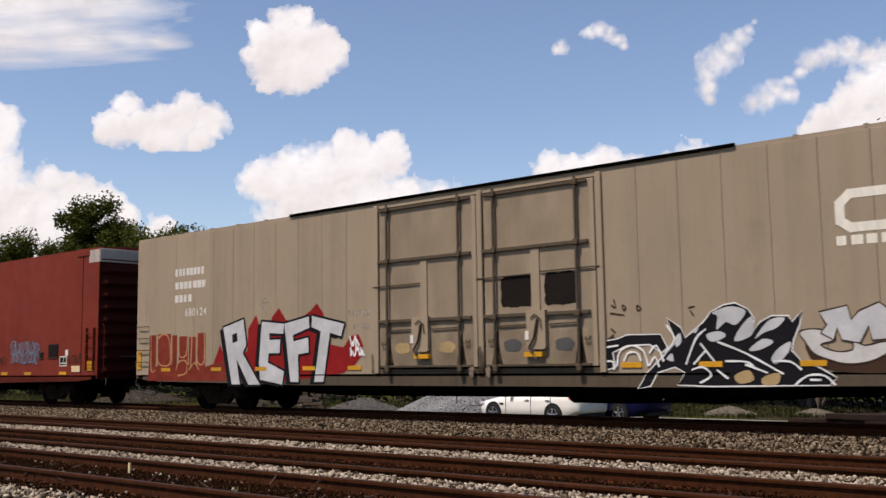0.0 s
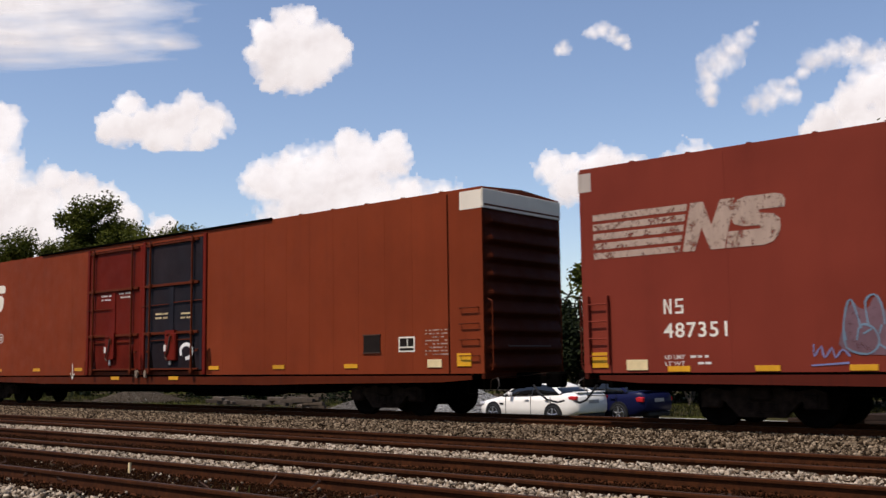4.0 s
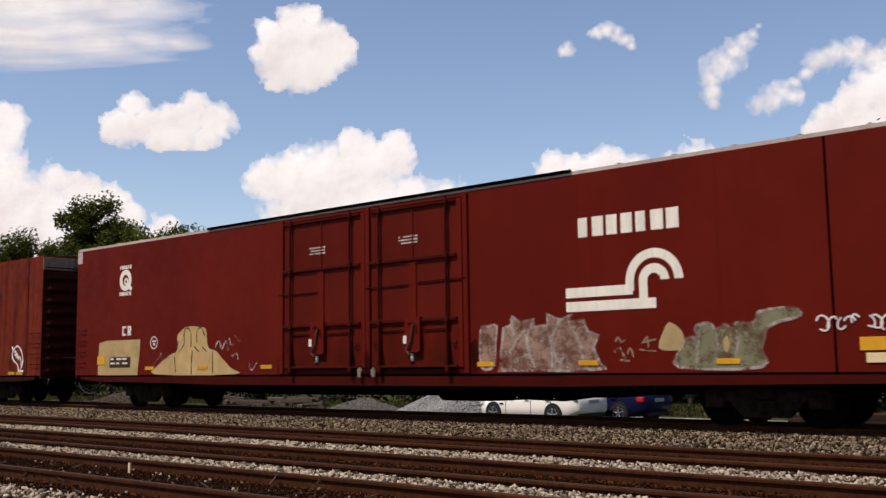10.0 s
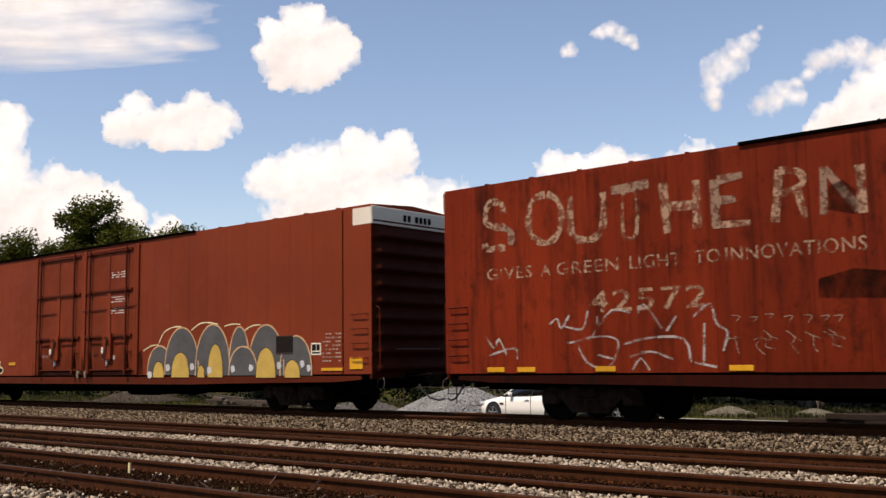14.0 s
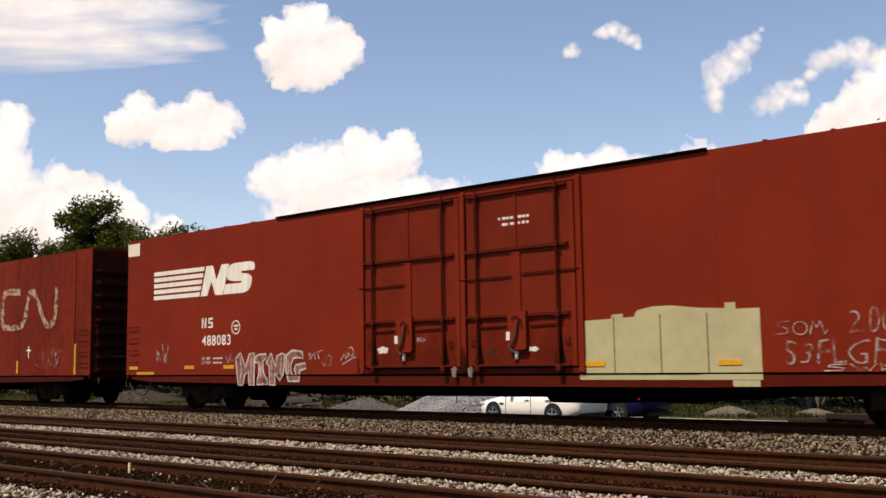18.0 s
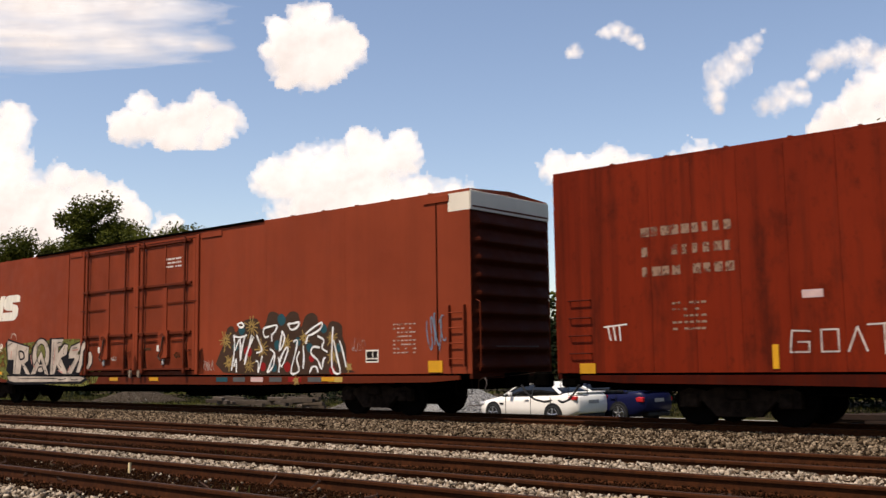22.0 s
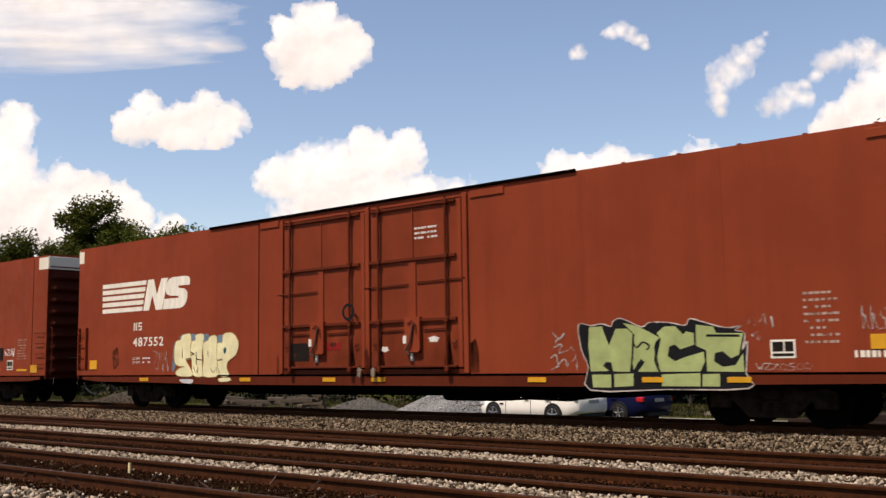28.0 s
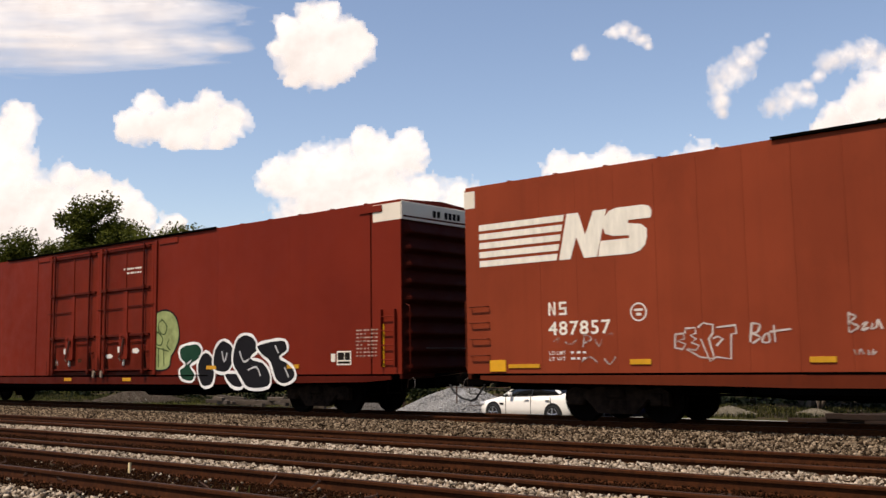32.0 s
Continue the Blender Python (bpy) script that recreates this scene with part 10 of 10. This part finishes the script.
def cloud(label, puffs, drift, mat=None, flat=1.0, cell=3.5, rough=0.36, along=1.0, base=-999.0):
    """A heaped cloud: a swollen sheet over overlapping puffs (metres right of and above the sky's axis, radius), its rim frayed."""
    k = FAR / 1756.0
    cx = sum(p[0] for p in puffs) / len(puffs)
    cy = sum(p[1] for p in puffs) / len(puffs)
    x0, x1 = min(p[0] - p[2] * 1.25 for p in puffs), max(p[0] + p[2] * 1.25 for p in puffs)
    y0, y1 = min(p[1] - p[2] * 1.25 * flat for p in puffs), max(p[1] + p[2] * 1.25 * flat for p in puffs)
    nx, ny = int((x1 - x0) / cell) + 2, int((y1 - y0) / cell) + 2
    v, body, keep = [], [], {}
    seed = cx * 0.37 + cy
    for i in range(nx):
        for j in range(ny):
            x, y = x0 + i * cell, y0 + j * cell
            lump = noise.fractal((x * 0.02 * along, y * 0.02, seed), 0.9, 2.1, 5) * rough + 0.5 * rough * noise.noise((x * 0.09 * along, y * 0.09, seed))
            f, big = -1.0, 0.0
            for px, py, r in puffs:
                d = 1 - math.hypot(x - px, (y - py) / flat) / r
                if d > f:
                    f = d
                big = max(big, math.sqrt(max(0.0, min(1.0, 2 * d - d * d))) * r if d > 0 else 0.0)
            f += lump - max(0.0, (base - y) / 26.0)
            if f > -0.12:
                keep[i, j] = len(v)
                v.append((x - cx, y - cy, 0.30 * big * (0.9 + 0.5 * lump)))
                body.append(max(0.0, min(1.0, f * 0.85 + 0.08)))
    n = len(v)
    faces = [(keep[i, j], keep[i + 1, j], keep[i + 1, j + 1], keep[i, j + 1]) for (i, j) in keep if (i + 1, j) in keep and (i, j + 1) in keep and (i + 1, j + 1) in keep]
    g = Geo().add(v, faces)
    g.add([(a, b, -0.25 * c - 2) for a, b, c in v], [f[::-1] for f in faces])
    me = bpy.data.meshes.new("cloud")
    me.from_pydata(g.v, [], g.f)
    me.polygons.foreach_set("use_smooth", [True] * len(me.polygons))
    att = me.attributes.new("body", "FLOAT", "POINT")
    att.data.foreach_set("value", body + body)
    # height within the cloud, for the shade painted on its underside
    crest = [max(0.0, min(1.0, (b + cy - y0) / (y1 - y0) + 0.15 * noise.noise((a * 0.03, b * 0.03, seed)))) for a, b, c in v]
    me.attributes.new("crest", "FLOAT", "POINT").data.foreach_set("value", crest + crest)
    start = SKY_AXIS @ Matrix.Translation((cx * k, cy * k, -FAR))
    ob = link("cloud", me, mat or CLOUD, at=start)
    ob.visible_shadow = False
    tagged(ob, label, "cloud", "clouds")
    CLOUDS.append((ob, start, drift))


def clouds():
    white = "bright white heaped cumulus cloud"
    thin = "thin frayed white cloud"
    cloud("broad white streaked cloud", [(-941, 399, 300), (-771, 372, 210), (-641, 368, 170), (-551, 368, 105), (-761, 426, 260), (-616, 422, 165), (-681, 396, 210), (-501, 364, 60)], (3.35, -0.19), STREAK, 0.27, 3.5, 0.30, 0.10)
    cloud(white, [(-305, 349, 52), (-257, 355, 62), (-207, 342, 42), (-320, 375, 30), (-280, 401, 32), (-249, 409, 22), (-207, 371, 28), (-180, 357, 18), (-297, 309, 30), (-263, 312, 40), (-225, 317, 32), (-343, 345, 20), (-313, 287, 16)], (1.5, 0.31))
    cloud(white, [(-561, 254, 28), (-575, 215, 38), (-539, 218, 34), (-471, 226, 48), (-451, 250, 28), (-416, 225, 36), (-481, 200, 30), (-431, 196, 28), (-601, 204, 20), (-511, 212, 36), (-516, 196, 30)], (1.2, 0.09), base=176.0)
    cloud(white, [(-312, 112, 50), (-274, 138, 42), (-215, 136, 58), (-162, 160, 46), (-100, 156, 40), (-160, 98, 78), (-252, 78, 90), (-70, 70, 58), (0, 78, 42), (-20, 48, 60), (-110, 50, 80), (-95, 184, 26), (-172, 190, 26)], (1.03, 0.15))
    cloud(white, [(-778, 224, 36), (-800, 182, 46), (-800, 116, 66), (-720, 84, 56), (-652, 92, 46), (-604, 72, 40), (-730, 38, 80), (-640, 35, 70), (-800, 38, 100), (-575, 48, 36), (-690, 120, 26)], (0.9, 0.12))
    cloud(white, [(-500, 32, 26), (-486, 42, 18), (-515, 22, 24), (-478, 22, 18)], (0.6, 0.1), None, 1.0, 3.0, 0.6)
    cloud(white, [(190, 142, 34), (225, 148, 30), (270, 140, 32), (330, 148, 24), (430, 130, 60), (480, 110, 60), (300, 120, 60), (230, 120, 50)], (0.5, 0.0))
    cloud(thin, [(209, 359, 16), (201, 353, 12)], (1.1, -0.3), WISP, 1.0, 2.5, 0.26)
    cloud(thin, [(259, 381, 18), (277, 387, 22), (295, 381, 20), (309, 371, 17), (319, 359, 13)], (1.35, 0.0), WISP, 0.8, 2.5, 0.26)
    cloud(thin, [(468, 310, 26), (477, 326, 32), (492, 340, 34), (509, 354, 29), (526, 372, 22), (542, 388, 14), (469, 286, 22), (471, 266, 15), (552, 402, 10)], (0.7, -0.75), WISP, 1.0, 2.5, 0.26)
    cloud(thin, [(547, 258, 24), (572, 268, 34), (592, 282, 28), (610, 272, 22), (630, 312, 18), (612, 296, 16)], (1.0, -0.2), WISP, 0.8, 2.5, 0.26)
    cloud(thin, [(654, 334, 34), (684, 346, 38), (717, 350, 40), (750, 342, 34), (792, 346, 40)], (1.0, -0.1), WISP, 0.7, 2.5, 0.26)
    cloud(white, [(676, 222, 38), (718, 248, 42), (756, 275, 44), (806, 255, 90), (736, 218, 50), (656, 212, 24)], (0.7, 0.1))


clouds()

# ---- ballast and small things along the tracks ----
BALLAST_DARK = per_island("dark_ballast_stone", [(0.005, 0.0026, 0.0010), (0.015, 0.0085, 0.0038), (0.07, 0.045, 0.026), (0.33, 0.246, 0.162), (0.008, 0.0043, 0.0016), (0.08, 0.054, 0.031), (0.22, 0.163, 0.105)], 0.95)


def ballast(name, label, y0, y1, per, mat, seed, low=0.020, high=0.042, lift=0.0):
    rnd = np.random.RandomState(seed)
    spots, sizes = [], []
    for y in np.arange(y0, y1, 0.25):
        x0, x1 = -2.2 * y - 2.0, -0.22 * y + 1.5
        k = int((x1 - x0) * 0.25 * per)
        xs, ys = rnd.uniform(x0, x1, k), y + rnd.uniform(0, 0.25, k)
        keep = np.ones(k, bool)
        for pair in RAILS.values():
            for r in pair:
                keep &= abs(ys - r) > 0.075
        xs, ys = xs[keep], ys[keep]
        zs = np.array([ground_height(0, b) for b in ys]) + rnd.uniform(-0.012, 0.028, len(ys)) + lift
        spots.append(np.stack([xs, ys, zs], 1))
        sizes.append(rnd.uniform(low, high, len(ys)))
    ob = stones(name, np.concatenate(spots), np.concatenate(sizes), mat, seed)
    tagged(ob, label, "ballast", kind="stuff")


BALLAST_BROWN = per_island("rust_stained_ballast", [(0.012, 0.0038, 0.0010), (0.017, 0.0056, 0.0015), (0.024, 0.0084, 0.0023), (0.014, 0.0046, 0.0012), (0.034, 0.0135, 0.0042)], 0.95)
ballast("ballast", "grey-brown track ballast beside the main line", 13.25, 17.6, 430, BALLAST_DARK, 1, lift=0.035)
ballast("ballast", "rust-brown stained stones between rails", 11.6, 13.25, 520, BALLAST_BROWN, 2, 0.010, 0.022, 0.03)
ballast("ballast", "pale crushed stone ballast between the yard tracks", 10.3, 11.58, 640, BALLAST, 5, lift=0.008)
ballast("ballast", "rust-brown stained stones between rails", 8.72, 10.15, 560, BALLAST_BROWN, 6, 0.010, 0.020, 0.03)
ballast("ballast", "pale crushed stone ballast between the yard tracks", 7.85, 8.66, 700, BALLAST, 7, lift=0.008)
ballast("ballast", "rust-brown dirt and stones between old rails", 5.8, 7.72, 800, BALLAST_BROWN, 8, 0.008, 0.018, 0.03)
ballast("ballast", "scattered pale stones between the old rails", 5.9, 7.60, 9, BALLAST, 9, 0.014, 0.030, 0.035)
ballast("ballast", "mixed dark stones beside the old rails", 4.4, 5.8, 300, BALLAST, 3, 0.024, 0.050)
ballast("ballast", "track bed stone under the train", 17.75, 21.0, 200, BALLAST_BROWN, 4)

OLD_WOOD = plain("grey_weathered_wood", (0.085, 0.062, 0.042), 0.9, vary=0.4, scale=5, rand=0.4, rise=0.5)
CONCRETE = plain("pale_concrete", (0.36, 0.335, 0.29), 0.9, vary=0.2, scale=3, rise=0.4)


def lumber():
    rnd = random.Random(8)
    pile = thing("timber_pile", "loose pile of weathered timbers and ties behind the tracks", "timber pile", at=pose(-40.5, 34.0, -0.98))
    for i in range(22):
        x, y = rnd.uniform(-4.5, 4.0), rnd.uniform(-1.2, 1.2)
        n = rnd.uniform(1.4, 2.6)
        part("timber", Geo().box(-n / 2, n / 2, -0.10, 0.10, -0.09, 0.09, 0.012), OLD_WOOD, pile, "", pose(x, y, 0.08 + 0.17 * rnd.choice((0, 0, 1, 1, 2)), rnd.uniform(-4, 4), rnd.uniform(-5, 5), rnd.uniform(-25, 25)))
    pile = thing("tie_stack", "low stack of dark creosoted ties beside the yard road", "tie stack", at=pose(-11.6, 33.6, -0.98))
    for i in range(10):
        part("tie", Geo().box(-1.3, 1.3, -0.11, 0.11, -0.09, 0.09, 0.012), TIE, pile, "", pose(rnd.uniform(-0.3, 3.2), -0.5 + 0.26 * (i % 5), 0.09 + 0.185 * (i // 5), 0, 0, rnd.uniform(-4, 4)))
    slab = tagged(part("pavement", Geo().box(-21.5, -12.8, 32.6, 34.0, -1.1, -0.95, 0.02), CONCRETE), "pale concrete edge of the yard road", "pavement", kind="structure")


lumber()
heap(-57.0, 36.5, 2.6, 0.7, 9, "low heap of brown rubble and stone", per_island("rubble_stone", [(0.02, 0.015, 0.010), (0.055, 0.042, 0.030), (0.13, 0.105, 0.08)], 0.9), 1.6)

PALE_DIRT = per_island("pale_dirt_stone", [(0.06, 0.05, 0.034), (0.13, 0.112, 0.08), (0.21, 0.185, 0.14)], 0.9)
heap(-17.0, 37.0, 0.75, 0.30, 13, "small heap of pale dirt among the weeds", PALE_DIRT, 1.3)
heap(-14.1, 38.2, 0.6, 0.20, 17, "small heap of pale dirt among the weeds", PALE_DIRT, 1.5)


def fence():
    f = thing("wire_fence", "thin wire fence on steel posts before the stone heap", "fence", at=pose(0, 0, -0.98))
    for i in range(3):
        part("post", Geo().tube((-28.6 + i * 2.9, 30.9, 0), (-28.6 + i * 2.9, 30.9, 1.25), 0.03, n=6), IRON, f)
    for z in (0.5, 1.2):
        part("wire", Geo().tube((-28.6, 30.9, z), (-22.8, 30.9, z), 0.012, n=5), IRON, f)


fence()


def trackside():
    stake = thing("stake", "short pale wooden stake beside the rail", "stake", at=pose(-11.84, 7.45, -0.16))
    part("shaft", Geo().box(-0.022, 0.022, -0.012, 0.012, 0.0, 0.15, 0.004), CREAM, stake)
    lump = thing("scrap_plate", "dark scrap of tie plate on the ballast", "scrap", at=pose(-7.5, 11.35, -0.13, 0, 0, 20))
    part("plate", Geo().box(-0.17, 0.17, -0.1, 0.1, 0, 0.05, 0.01), BLACK, lump)
    part("lug", Geo().box(-0.06, 0.06, -0.03, 0.03, 0.05, 0.09, 0.01), BLACK, lump)
    joint = thing("rail_joint", "pale bolted joint plate on the rail", "rail joint", at=pose(-18.73, 8.94, -0.07))
    part("bar", Geo().box(-0.45, 0.45, -0.03, 0.0, -0.045, 0.035, 0.008), plain("pale_joint_bar", (0.16, 0.12, 0.09), 0.8), joint)
    for i in range(4):
        part("bolt", Geo().tube((-0.33 + i * 0.22, -0.03, 0), (-0.33 + i * 0.22, -0.06, 0), 0.02, n=6), IRON, joint)
    rnd = random.Random(4)
    for i in range(26):
        x, y = rnd.uniform(-15, -4), rnd.choice((6.3, 6.9, 7.3, 7.6, 5.8))
        spike = thing("rail_spike", "loose rusty spike among the stones", "spike", "loose spikes", at=pose(x, y, -0.09, rnd.uniform(-60, 60), rnd.uniform(30, 120), rnd.uniform(0, 180)))
        part("shank", Geo().box(-0.009, 0.009, -0.009, 0.009, -0.05, 0.08), IRON, spike)
        part("head", Geo().box(-0.02, 0.02, -0.016, 0.016, 0.08, 0.095, 0.004), IRON, spike)


trackside()
weeds("weeds", "thin dry weed stalks beside the rail", [(-8.8, 6.75), (-8.75, 6.8)], 0.15, 31, 6)
weeds("weeds", "thin dry weed stalks beside the rail", [(-12.9, 9.8)], 0.13, 32, 5)


# ---- what moves ----
RUN = tuple((float(t), 0.0) for t in range(30)) + ((30.3, -0.16), (31.0, -0.08), (31.5, 0.06), (32.0, 0.27))   # seconds, metres ahead of an even run


def motions():
    for left, car in CARS:
        walk(car, [(t, pose(left + (t - 9.0) * SPEED + slack, TRAIN_Y, 0)) for t, slack in RUN])
    for ob, start, (dx, dy) in CLOUDS:
        walk(ob, [(0.0, start), (32.0, start @ Matrix.Translation((dx * 32, dy * 32, 0)))])
    turn = math.degrees(SPEED / 0.457)             # degrees a second
    steps = int(32.0 * 30)
    first = {}
    for dx, wheel in WHEELS:
        if dx not in first:
            walk(wheel, [(i / 30, pose(dx, 0, 0.457) @ Matrix.Rotation(radians(turn * i / 30), 4, "Y")) for i in range(steps + 1)])
            first[dx] = wheel.animation_data
        else:
            wheel.rotation_mode = "QUATERNION"
            keys = wheel.animation_data_create()
            keys.action, keys.action_slot = first[dx].action, first[dx].action_slot


motions()
